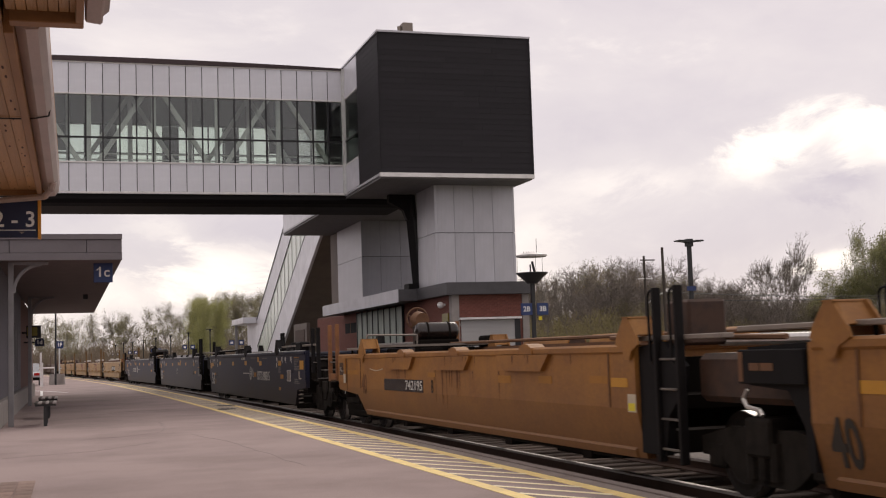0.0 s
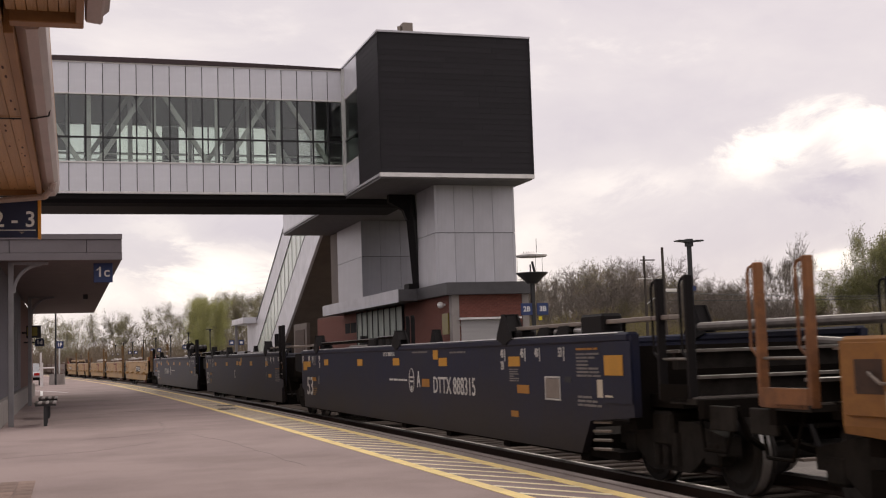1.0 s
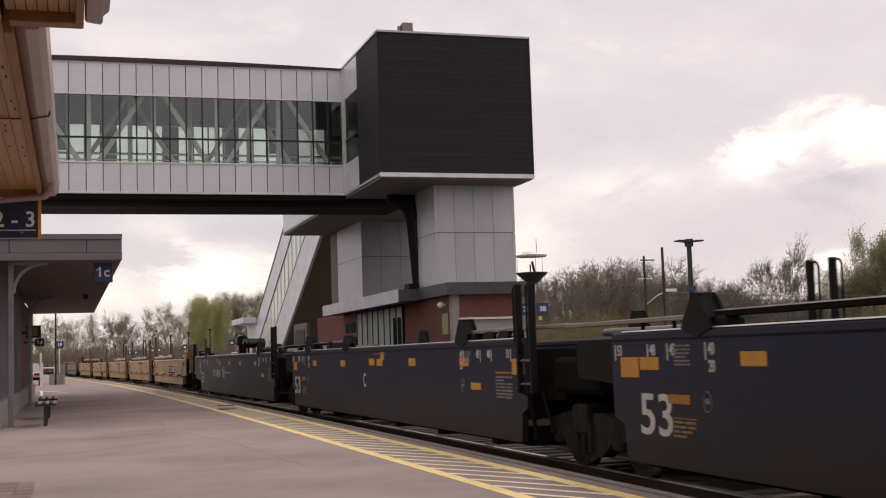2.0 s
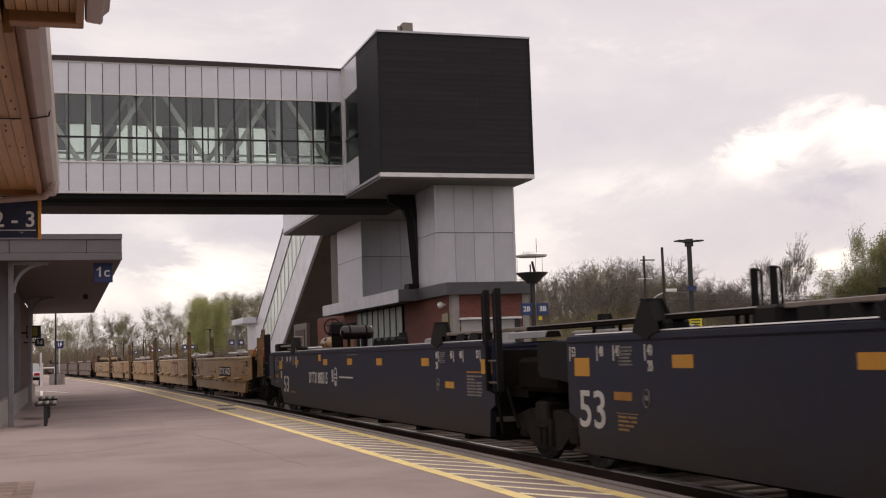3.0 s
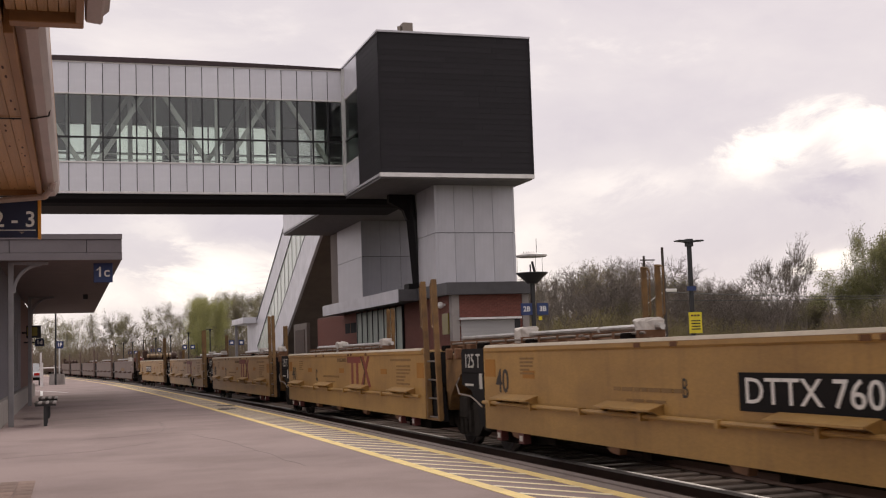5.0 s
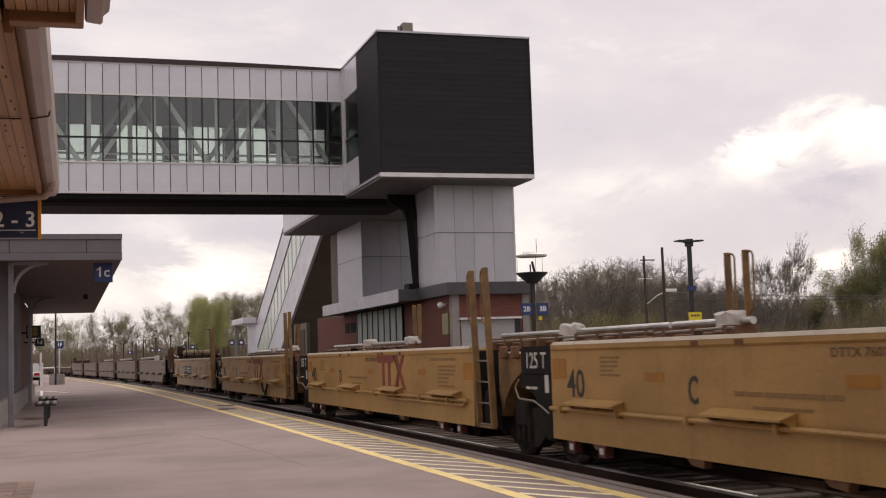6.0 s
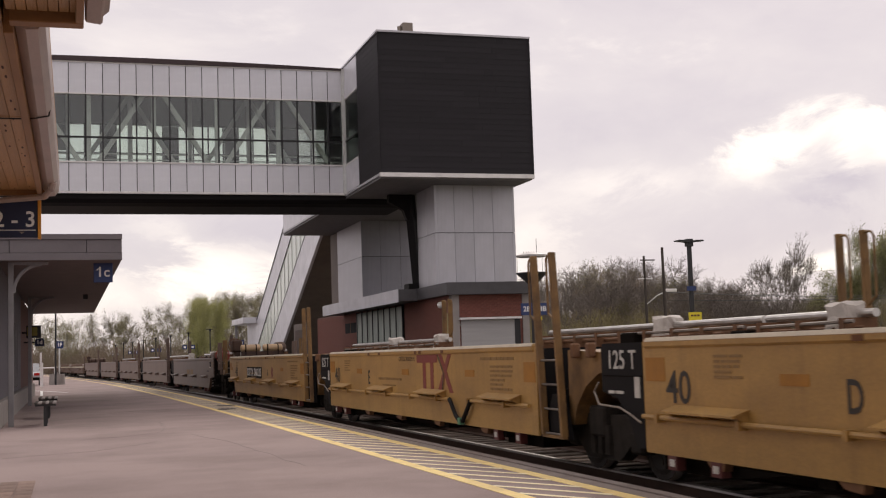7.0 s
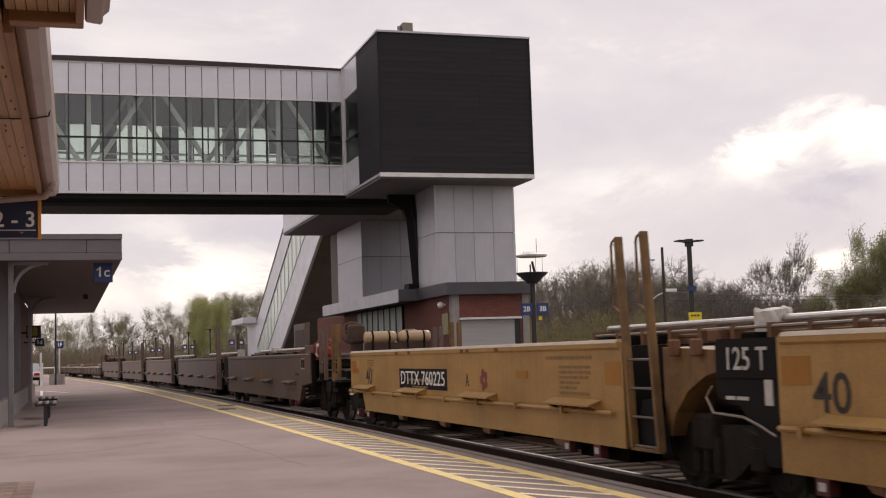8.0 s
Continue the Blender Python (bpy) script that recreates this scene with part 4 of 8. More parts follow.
boxpart("screen", (-1.32, -0.98, 44.985, 45.0, 2.42, 2.72), M_DISPLAY, sg)
boxpart("arm", (-1.5, -1.35, 45.1, 45.15, 2.5, 2.56), M_POST, sg)
sg = hang_sign("platform_sign", "1d", -0.95, 47.0, 2.22, 0.32, 0.28, M_NAVYSIGN, "dark blue platform sign on the station wall", 0.15, "platform signs")
boxpart("arm", (-1.5, -1.11, 47.01, 47.04, 2.2, 2.25), M_POST, sg)

# benches by the wall, end-on
for y in (29.2, 33.3):
    bn = thing("bench", "slatted bench on a dark pedestal beside the wall", "bench", "platform benches")
    for i in range(6):
        boxpart("slat", (-0.71 + i * 0.082, -0.71 + i * 0.082 + 0.064, y, y + 1.5, 0.50, 0.535), M_DIVIDER if i % 2 else M_TIMBER, bn, bevel=0.006)
    boxpart("crossbar", (-0.70, -0.24, y + 0.08, y + 0.14, 0.45, 0.50), M_POST, bn)
    boxpart("pedestal", (-0.51, -0.43, y + 0.08, y + 0.16, 0.0, 0.46), M_POST, bn)
    boxpart("pedestal", (-0.51, -0.43, y + 1.3, y + 1.38, 0.0, 0.50), M_POST, bn)

# wooden eave over the camera's side
eave = thing("wooden_eave", "varnished pine roof eave with cream gutter above the platform", "roof eave")
bm = bmesh.new()
box(bm, -0.046, 0.046, 0.0, 1.0, 0.0, 0.03, bevel=0.004)
plank = quick_mesh("plank", bm, M_WOOD)
ez = 3.32
for i in range(26):
    x = -0.35 - i * 0.094
    for a, b in ((-24.0, 0.495), (0.5, 9.9), (9.905, 14.1)):
        piece("plank", plank, eave, Matrix.Translation((x, a, ez)) @ Matrix.Diagonal((1, b - a, 1, 1)))
for i in range(7):
    piece("plank", plank, eave, Matrix.Translation((-0.25 + i * 0.056, -24.0, ez + 0.001)) @ Matrix.Diagonal((0.58, 30.9, 1, 1)))
boxpart("edge_board", (-0.30, -0.243, 7.12, 14.1, ez - 0.07, ez + 0.2), M_WOODD, eave, "darker pine edge board", 0.006)
boxpart("edge_board", (-0.262, 0.135, 6.95, 7.06, ez - 0.045, ez + 0.2), M_WOODD, eave, "darker pine edge board", 0.006)
boxpart("edge_board", (0.09, 0.135, -24.0, 6.95, ez - 0.045, ez + 0.2), M_WOODD, eave, "darker pine edge board", 0.006)
boxpart("end_board", (-3.0, -0.2, 14.1, 14.18, ez - 0.06, ez + 0.25), M_WOODD, eave, "darker pine edge board", 0.006)
bm = bmesh.new()
prism(bm, [(-0.24, ez - 0.0), (-0.18, ez - 0.04), (-0.115, ez - 0.035), (-0.075, ez + 0.02), (-0.065, ez + 0.13), (-0.24, ez + 0.13)], "y", 7.14, 14.34)
part("gutter", bm, M_GUTTER, eave, "cream metal gutter")
bm = bmesh.new()
prism(bm, [(0.14, ez - 0.005), (0.15, ez - 0.02), (0.225, ez - 0.03), (0.238, ez - 0.018), (0.242, ez + 0.02), (0.275, ez + 0.05), (0.28, ez + 0.13), (0.14, ez + 0.13)], "y", -24.0, 7.0)
part("gutter", bm, M_GUTTER, eave, "cream metal gutter")
bm = bmesh.new()
path_rod(bm, [(-0.12, 13.3, ez - 0.02), (-0.14, 13.35, ez - 0.09), (-0.22, 13.9, ez - 0.10), (-0.9, 14.3, ez - 0.11)], 0.035, 8)
part("downpipe", bm, M_GUTTER, eave, "cream downpipe elbow")
boxpart("roof_board", (-3.2, -0.07, -24.0, 14.2, ez + 0.21, ez + 0.3), M_WOODD, eave)
boxpart("roof_board", (-0.07, 0.23, -24.0, 7.0, ez + 0.21, ez + 0.3), M_WOODD, eave)
rnd = random.Random(8)
bm = bmesh.new()
for i in range(34):
    x, y = -0.36 - 0.094 * rnd.choice((0, 0, 1, 2, 3)) + rnd.uniform(-0.02, 0.02), 7.4 + i * 0.2 + rnd.uniform(-0.1, 0.1)
    bmesh.ops.create_circle(bm, cap_ends=True, segments=7, radius=rnd.uniform(0.006, 0.013), matrix=Matrix.Translation((x, y, ez - 0.001)) @ Matrix.Diagonal((0.8, 4.5, 1, 1)))
part("knot", bm, M_STAIN, eave, "dark knots in the boards")
bm = bmesh.new()
path_rod(bm, [(-1.5, 9.95, ez - 0.01), (-0.27, 9.93, ez - 0.012), (-0.2, 9.7, ez - 0.05), (-0.1, 9.65, ez - 0.04), (-0.07, 9.6, ez + 0.1)], 0.006, 5)
part("cable", bm, M_POST, eave, "thin black cable")
# unseen wall added to block low sky; its cream throws light up
boxpart("rear_wall", (-3.2, -2.4, -24.0, 14.1, 0.0, ez - 0.002), M_CREAM, eave)
# unseen roof added above that wall to block more sky
bm = bmesh.new()
prism(bm, [(-3.19, ez + 0.31), (0.2, ez + 0.31), (-3.19, ez + 2.4)], "y", -24.0, 6.9)
prism(bm, [(-3.19, ez + 0.31), (-0.1, ez + 0.31), (-3.19, ez + 2.2)], "y", 6.95, 14.1)
part("roof_slope", bm, M_ROOF, eave)
eave.matrix_basis = Matrix.Translation((-0.07, 14.3, 0)) @ Matrix.Rotation(-0.0046, 4, "Z") @ Matrix.Translation((0.07, -14.3, 0))
sg = thing("track_sign", "dark blue hanging sign numbering tracks in an orange frame", "sign")
board = boxpart("board", (-1.25, -0.30, 14.2, 14.26, 2.80, 3.22), M_NAVYSIGN, sg, bevel=0.006)
boxpart("bracket", (-0.30, -0.265, 14.18, 14.28, 2.785, 3.28), M_ORANGE, sg, "orange frame post")
boxpart("bracket", (-1.29, -1.25, 14.18, 14.28, 2.785, 3.28), M_ORANGE, sg, "orange frame post")
lettering("lettering", "2 - 3", 0.178, 1.0, M_WHITE, board, on_front(-0.545, 14.194, 2.995), "white lettering", 0.003, width=0.43)
boxpart("rule", (-1.2, -0.32, 14.192, 14.2, 2.878, 2.886), M_WHITE, board)
bm = bmesh.new()
prism(bm, [(-0.50, 2.865), (-0.44, 2.865), (-0.47, 2.84)], "y", 14.192, 14.2)
part("arrow", bm, M_DPIPE, board)

# ---------------------------------------------------------------- the train
SPEED = 17.8
MOVERS = []      # (unit, front, rear) along the train at the start of the clip
WHEELS = []      # (wheelset, x, y, z) in its unit's space
NEAR = -1.48

bm = bmesh.new()
for sx in (-1, 1):
    rod(bm, (sx * 0.70, 0, 0), (sx * 0.815, 0, 0), 0.42, seg=28)
    rod(bm, (sx * 0.815, 0, 0), (sx * 0.835, 0, 0), 0.36, 0.30, seg=20)
    rod(bm, (sx * 0.67, 0, 0), (sx * 0.70, 0, 0), 0.45, seg=28)
    rod(bm, (sx * 0.83, 0, 0), (sx * 0.97, 0, 0), 0.10, seg=12)
    for k in range(4):
        a = k * math.pi / 2
        rod(bm, (sx * 0.83, 0.21 * math.cos(a), 0.21 * math.sin(a)), (sx * 0.842, 0.21 * math.cos(a), 0.21 * math.sin(a)), 0.04, seg=6)
rod(bm, (-0.7, 0, 0), (0.7, 0, 0), 0.09, seg=10)
wheel_me = quick_mesh("wheelset", bm, M_WHEEL)

bm = bmesh.new()
for sx in (-1.03, 1.03):
    prism(bm, [(-1.15, 0.42), (-1.15, 0.60), (-0.55, 0.72), (0.55, 0.72), (1.15, 0.60), (1.15, 0.42), (0.78, 0.42), (0.55, 0.26), (0.42, 0.20), (-0.42, 0.20), (-0.55, 0.26), (-0.78, 0.42)], "x", sx - 0.09, sx + 0.09)
    for dy in (-0.2, 0.0, 0.2):
        rod(bm, (sx * 1.08, dy, 0.26), (sx * 1.08, dy, 0.60), 0.075, seg=8)
    for dy in (-0.88, 0.88):
        box(bm, sx * 1.0 - 0.10, sx * 1.0 + 0.10, dy - 0.15, dy + 0.15, 0.30, 0.56, bevel=0.03)
box(bm, -1.2, 1.2, -0.22, 0.22, 0.46, 0.82, bevel=0.03)
truck_me = quick_mesh("truck", bm, M_TRUCKP)


bm = bmesh.new()
rod(bm, (0.705, 0, 0), (0.81, 0, 0), 0.4225, seg=28, caps=False)
tread_me = quick_mesh("tread", bm, M_STEEL)


def add_truck(unit, y):
    piece("truck", truck_me, unit, Matrix.Translation((0, y, 0)))
    for dy in (-0.88, 0.88):
        ob = piece("wheelset", wheel_me, unit, Matrix.Translation((0, y + dy, 0.42)))
        WHEELS.append((ob, 0.0, y + dy, 0.42))
        piece("tread", tread_me, ob, Matrix.Identity(4))
        piece("tread", tread_me, ob, Matrix.Translation((-1.515, 0, 0)))


def bars_of_print(name, unit, material, y0, y1, z0, z1, rows, seed, x=NEAR):
    """Small print that cannot be read: broken bars, rows of them, from y0 (towards the rear) to y1."""
    r = random.Random(seed)
    bm = bmesh.new()
    h = (z1 - z0) / rows
    for k in range(rows):
        z = z1 - (k + 0.5) * h
        y = y0
        while y > y1 + 0.03:
            w = r.uniform(0.10, 0.34)
            box(bm, x - 0.006, x - 0.001, max(y - w, y1), y, z - h * 0.27, z + h * 0.27)
            y -= w + r.uniform(0.018, 0.04)
            if rows > 2 and y < (y0 + y1) / 2 and r.random() < 0.22:
                break
    return tagged(part(name, bm, material, unit), kind="stuff")


def patch(name, unit, material, y, z, w, h, label="", x=NEAR):
    bm = bmesh.new()
    box(bm, x - 0.005, x + 0.004, y - w / 2, y + w / 2, z - h / 2, z + h / 2)
    return part(name, bm, material, unit, label)


def ladder_posts(unit, y, x, material, top, low=0.3, inward=1, gap=0.46, lean=0.0):
    """Two tall guide posts with grab loops and rungs between them; lean: how far the tops stand to the rear."""
    at = lambda z: y + lean * (z - low) / (top - low)
    for dy in (0.0, -gap):
        bm = bmesh.new()
        bar(bm, (x, at(low) + dy, low), (x, at(top) + dy, top), 0.088, 0.06)
        bmesh.ops.bevel(bm, geom=bm.edges[:], offset=0.008, segments=1, affect="EDGES")
        part("guide_post", bm, material, unit)
        bm = bmesh.new()
        y_top = at(top) + dy
        path_rod(bm, [(x, y_top + inward * 0.02, top - 0.03), (x, y_top + inward * 0.11, top - 0.025), (x, y_top + inward * 0.15, top - 0.04), (x, y_top + inward * 0.18, top - 0.09), (x, y_top + inward * 0.17, top - 0.75), (x, at(top - 0.85) + dy + inward * 0.03, top - 0.85)], 0.014, 6)
        part("grab_loop", bm, material, unit)
    for z in (0.47, 0.77, 1.07, 1.37)[0 if low < 0.5 else 2:]:
        bm = bmesh.new()
        rod(bm, (x, at(z), z), (x, at(z) - gap, z), 0.014, seg=6)
        part("rung", bm, M_DSTEEL, unit)


def hand_wheel(unit, x, y, z, r, material, label=""):
    """A brake wheel on a housing, facing along the train."""
    bm = bmesh.new()
    pts = [(x + r * math.cos(a), y, z + r * math.sin(a)) for a in np.linspace(0, 2 * math.pi, 21)]
    path_rod(bm, pts, 0.018, 6)
    for k in range(5):
        a = k * 2 * math.pi / 5 + 0.3
        rod(bm, (x, y, z), (x + r * math.cos(a), y, z + r * math.sin(a)), 0.014, seg=5)
    rod(bm, (x, y, z), (x, y + 0.22, z), 0.05)
    return part("brake_wheel", bm, material, unit, label)


def air_tank(unit, x, y, z, r, length, material, strap=None, across=False):
    turned = Matrix.Rotation(math.pi / 2 if across else 0.0, 3, "Z")
    bm = bmesh.new()
    h = length / 2
    prof = [(0.0, -h - r * 0.42), (r * 0.45, -h - r * 0.38), (r * 0.8, -h - r * 0.22), (r * 0.97, -h), (r, -h + 0.04)]
    prof = prof + [(a, -b) for a, b in reversed(prof)]
    vs = [bm.verts.new((x + a, y + b, z)) for a, b in prof]
    es = [bm.edges.new((a, b)) for a, b in zip(vs, vs[1:])]
    bmesh.ops.spin(bm, geom=vs + es, cent=(x, y, z), axis=(0, 1, 0), angle=2 * math.pi, steps=26)
    bmesh.ops.remove_doubles(bm, verts=bm.verts[:], dist=0.0005)
    bmesh.ops.recalc_face_normals(bm, faces=bm.faces[:])
    bmesh.ops.rotate(bm, verts=bm.verts[:], cent=(x, y, z), matrix=turned)
    for f in bm.faces:
        f.smooth = True
    tank = part("air_tank", bm, material, unit)
    for dy in (-0.3, 0.3):
        bm = bmesh.new()
        rod(bm, (x, y + dy * length - 0.02, z), (x, y + dy * length + 0.02, z), r + 0.008, seg=26)
        box(bm, x - 0.12, x + 0.12, y + dy * length - 0.018, y + dy * length + 0.018, 1.3, z - r * 0.8)
        bmesh.ops.rotate(bm, verts=bm.verts[:], cent=(x, y, z), matrix=turned)
        part("tank_strap", bm, strap or M_UNDER, tank)


def corner_guide(unit, yc, zt, material, w=0.33, h=0.31, x=NEAR, d=1, tip=0.13, deep=0.24):
    """A folded container guide: two pointed plates, joined over the top, hanging over the rim."""
    bm = bmesh.new()
    outline = [(-w, 0.03), (-w * 0.85, 0.12), (-0.06, h), (0.06, h), (w * 0.85, 0.12), (w, 0.03), (w * 0.4, -0.3 * tip), (0.05, -tip), (-0.05, -tip), (-w * 0.4, -0.3 * tip)]
    prism(bm, [(yc + a, zt + b) for a, b in outline], "x", x - 0.04, x - 0.016)
    prism(bm, [(yc + a - 0.05 * d, zt + b + 0.01) for a, b in outline[:6]], "x", x + deep, x + deep + 0.025)
    prism(bm, [(yc - 0.08, zt + h), (yc + 0.08, zt + h), (yc + 0.07, zt + h + 0.014), (yc - 0.07, zt + h + 0.014)], "x", x - 0.045, x + deep + 0.03)
    for sg in (-1, 1):
        prism(bm, [(yc + sg * 0.07, zt + h), (yc + sg * 0.05, zt + h - 0.01), (yc + sg * (w * 0.8 - 0.03), zt + 0.12), (yc + sg * w * 0.8, zt + 0.13)], "x", x - 0.016, x + deep)
    return part("corner_guide", bm, material, unit)


def sheet_hood(unit, ya, yb, zt, material, end_mat, x=NEAR):
    """A folded sheet cover along the rim; dark caps paint the shade of its open ends."""
    bm = bmesh.new()
    prof = [(x + 0.02, zt + 0.04), (x + 0.055, zt + 0.145), (x + 0.10, zt + 0.17), (x + 0.34, zt + 0.165), (x + 0.38, zt + 0.04)]
    prism(bm, prof, "y", min(ya, yb), max(ya, yb))
    hood = part("sheet_hood", bm, material, unit)
    for y in (ya, yb):
        bm = bmesh.new()
        prism(bm, [(a + (0.02 if a < x + 0.2 else -0.02), b - (0.015 if b > zt + 0.1 else 0)) for a, b in prof], "y", y - 0.012, y + 0.012)
        part("hood_end", bm, end_mat, hood)


def rim_rail(unit, ya, yb, z, posts, zt, x=NEAR + 0.07, dark=False):
    """A flat worn steel bar standing over the rim on short stanchions."""
    bm = bmesh.new()
    box(bm, x, x + 0.15, min(ya, yb), max(ya, yb), z - 0.028, z + 0.022, bevel=0.008)
    rail = part("rim_rail", bm, M_UNDER if dark else M_DPIPE, unit, "" if dark else "worn steel rim rail")
    # near-black body under a bright strip: the rail's lit top is painted
    if dark:
        boxpart("worn_edge", (x - 0.006, x + 0.14, min(ya, yb), max(ya, yb), z + 0.024, z + 0.036), M_STEEL, rail, "bright strip painted as the rail's lit top")
    for y in posts:
        bm = bmesh.new()
        rod(bm, (x + 0.07, y, zt), (x + 0.07, y, z - 0.02), 0.022, seg=6)
        part("stanchion", bm, M_UNDER, rail)


def shell(unit, L, y0, y1, zb, zt, material, cut_front=0.0, cut_rear=0.0, thick=0.09, tuck=0.0):
    """Both side walls of a well, the floor and the end bulkheads; returns the near wall."""
    for sx in (-1, 1):
        prof = [(y0, zt), (y1, zt), (y1, zb + cut_rear * 0.6), (y1 - cut_rear, zb), (y0 + cut_front, zb), (y0, zb + cut_front * 0.6)]
        if cut_rear:
            prof[2:4] = [(y1, zb + 0.46), (y1 - cut_rear * 0.80, zb + 0.38), (y1 - cut_rear, zb)]
        else:
            prof.pop(2)
        if cut_front:
            prof[-2:] = [(y0 + cut_front, zb), (y0 + cut_front * 0.80, zb + 0.38), (y0, zb + 0.46)]
        else:
            prof.pop()
        bm = bmesh.new()
        a, b = (NEAR, NEAR + thick) if sx < 0 else (-NEAR - thick, -NEAR)
        prism(bm, prof, "x", a, b)
        if tuck:
            # the lower half of the side leans inwards
            bmesh.ops.bisect_plane(bm, geom=bm.verts[:] + bm.edges[:] + bm.faces[:], plane_co=(0, 0, 0.85), plane_no=(0, 0, 1))
            for v in bm.verts:
                if v.co.z < 0.85:
                    v.co.x -= sx * tuck * (0.85 - v.co.z) / (0.85 - zb)
        part("side_wall", bm, material, unit)
        bm = bmesh.new()
        x = sx * 1.43
        box(bm, x - 0.075, x + 0.075, y0 + 0.05, y1 - 0.05, zt - 0.07, zt + 0.035, bevel=0.025)
        part("top_chord", bm, material, unit)
    for sx in (-1, 1):
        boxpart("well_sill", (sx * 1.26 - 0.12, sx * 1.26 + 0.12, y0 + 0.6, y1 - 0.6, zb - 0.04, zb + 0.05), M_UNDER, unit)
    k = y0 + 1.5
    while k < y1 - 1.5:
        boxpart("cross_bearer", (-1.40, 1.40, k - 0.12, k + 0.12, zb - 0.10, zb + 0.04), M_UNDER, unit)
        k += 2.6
    # added dark blocks that fill the see-through gaps under the well's ends
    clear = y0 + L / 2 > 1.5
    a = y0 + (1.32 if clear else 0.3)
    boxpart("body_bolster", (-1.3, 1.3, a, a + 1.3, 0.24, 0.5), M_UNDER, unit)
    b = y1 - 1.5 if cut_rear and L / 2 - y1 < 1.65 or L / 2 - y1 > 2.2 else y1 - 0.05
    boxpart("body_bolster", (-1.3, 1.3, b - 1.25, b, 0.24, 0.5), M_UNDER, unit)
    # bulkheads leave the wagon paint for near-black: grime plus painted-in shade
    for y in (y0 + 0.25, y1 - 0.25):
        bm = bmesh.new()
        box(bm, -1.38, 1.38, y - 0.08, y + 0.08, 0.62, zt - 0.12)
        part("bulkhead", bm, M_UNDER, unit, "grimy end bulkhead, blackened for its shade")
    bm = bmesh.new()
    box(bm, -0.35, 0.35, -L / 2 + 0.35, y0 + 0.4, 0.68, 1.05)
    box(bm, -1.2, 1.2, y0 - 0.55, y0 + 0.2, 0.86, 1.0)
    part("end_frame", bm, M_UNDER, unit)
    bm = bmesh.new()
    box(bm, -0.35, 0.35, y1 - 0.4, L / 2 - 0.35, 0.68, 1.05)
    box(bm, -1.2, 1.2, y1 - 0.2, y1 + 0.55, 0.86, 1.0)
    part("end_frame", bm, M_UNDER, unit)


def car_end(unit, L, sgn, material, post_mat, top, zt, post_at=0.93, gap=0.5):
    """Coupler, platform, steps and ladders at a free end; sgn -1 front, 1 rear."""
    e = sgn * L / 2
    bm = bmesh.new()
    rod(bm, (0, e - sgn * 1.2, 0.86), (0, e + sgn * 0.1, 0.86), 0.11, seg=10)
    box(bm, -0.16, 0.16, e - 0.2, e + 0.2, 0.70, 1.02, bevel=0.04)
    part("coupler", bm, M_RUSTY, unit)
    bm = bmesh.new()
    path_rod(bm, [(-0.35, e - sgn * 0.5, 0.8), (-0.4, e - sgn * 0.25, 0.45), (-0.3, e, 0.35), (-0.2, e + sgn * 0.2, 0.45)], 0.03, 6)
    part("air_hose", bm, M_BEAM, unit)
    bm = bmesh.new()
    box(bm, -1.45, 1.45, e - sgn * 0.95 - 0.26, e - sgn * 0.95 + 0.26, 0.93, 0.985)
    part("end_walkway", bm, M_TRUCKP, unit)
    boxpart("walkway_grating", (-1.42, 1.42, e - sgn * 0.95 - 0.22, e - sgn * 0.95 + 0.22, 0.985, 1.0), M_DSTEEL, unit, "worn steel grating")
    boxpart("end_sill", (-1.44, 1.44, e - sgn * 0.62 - 0.05, e - sgn * 0.62 + 0.05, 0.80, 0.98), M_UNDER, unit)
    boxpart("step_plate", (-1.45, -1.42, e - sgn * post_at - gap + 0.02, e - sgn * post_at - 0.02, 0.95, 1.12), M_YPOST if material == M_YCAR else M_OPOST if material == M_OCAR else M_UNDER, unit)
    bm = bmesh.new()
    path_rod(bm, [(-1.25, e - sgn * 0.3, 0.92), (-1.1, e - sgn * 0.35, 0.62), (-0.8, e - sgn * 0.6, 0.5)], 0.035, 6)
    part("brake_rigging", bm, M_UNDER, unit)
    for x in (-1.40, 1.40):
        ladder_posts(unit, e - sgn * post_at, x, post_mat, top, 0.96, gap=gap)
    bm = bmesh.new()
    path_rod(bm, [(0.2, e - sgn * 0.7, 1.0), (0.2, e - sgn * 0.7, 1.45), (1.2, e - sgn * 0.7, 1.45), (1.2, e - sgn * 0.7, 1.0)], 0.018, 6)
    part("end_handrail", bm, M_UNDER, unit)
    # crossing treads and beams between the sides, with worn bright edges
    for dy, z, depth in ((1.0, 1.20, 0.24), (1.45, 1.46, 0.30)):
        y = e - sgn * dy
        boxpart("cross_tread", (-1.28, 1.4, y - depth / 2, y + depth / 2, z - 0.03, z), M_DSTEEL, unit, "worn steel tread")
        boxpart("cross_beam", (-1.25, 1.38, y - 0.05, y + 0.05, z - 0.20, z - 0.031), M_TRUCKP, unit)
    boxpart("bracket_plate", (-1.38, -1.34, e - sgn * 0.36 - 0.22, e - sgn * 0.36 + 0.22, 0.70, 0.93), M_TRUCKP, unit, bevel=0.01)
    bm = bmesh.new()
    path_rod(bm, [(-1.30, e - sgn * 0.9, 0.93), (-1.34, e - sgn * 0.75, 0.50), (-1.34, e - sgn * 0.35, 0.50), (-1.30, e - sgn * 0.2, 0.93)], 0.018, 6)
    part("stirrup_step", bm, M_UNDER, unit)
    bm = bmesh.new()
    rod(bm, (0.9, e - sgn * 0.1, 1.40), (0.9, e - sgn * 2.3, 1.52), 0.055, seg=10)
    part("train_pipe", bm, M_DSTEEL, unit)


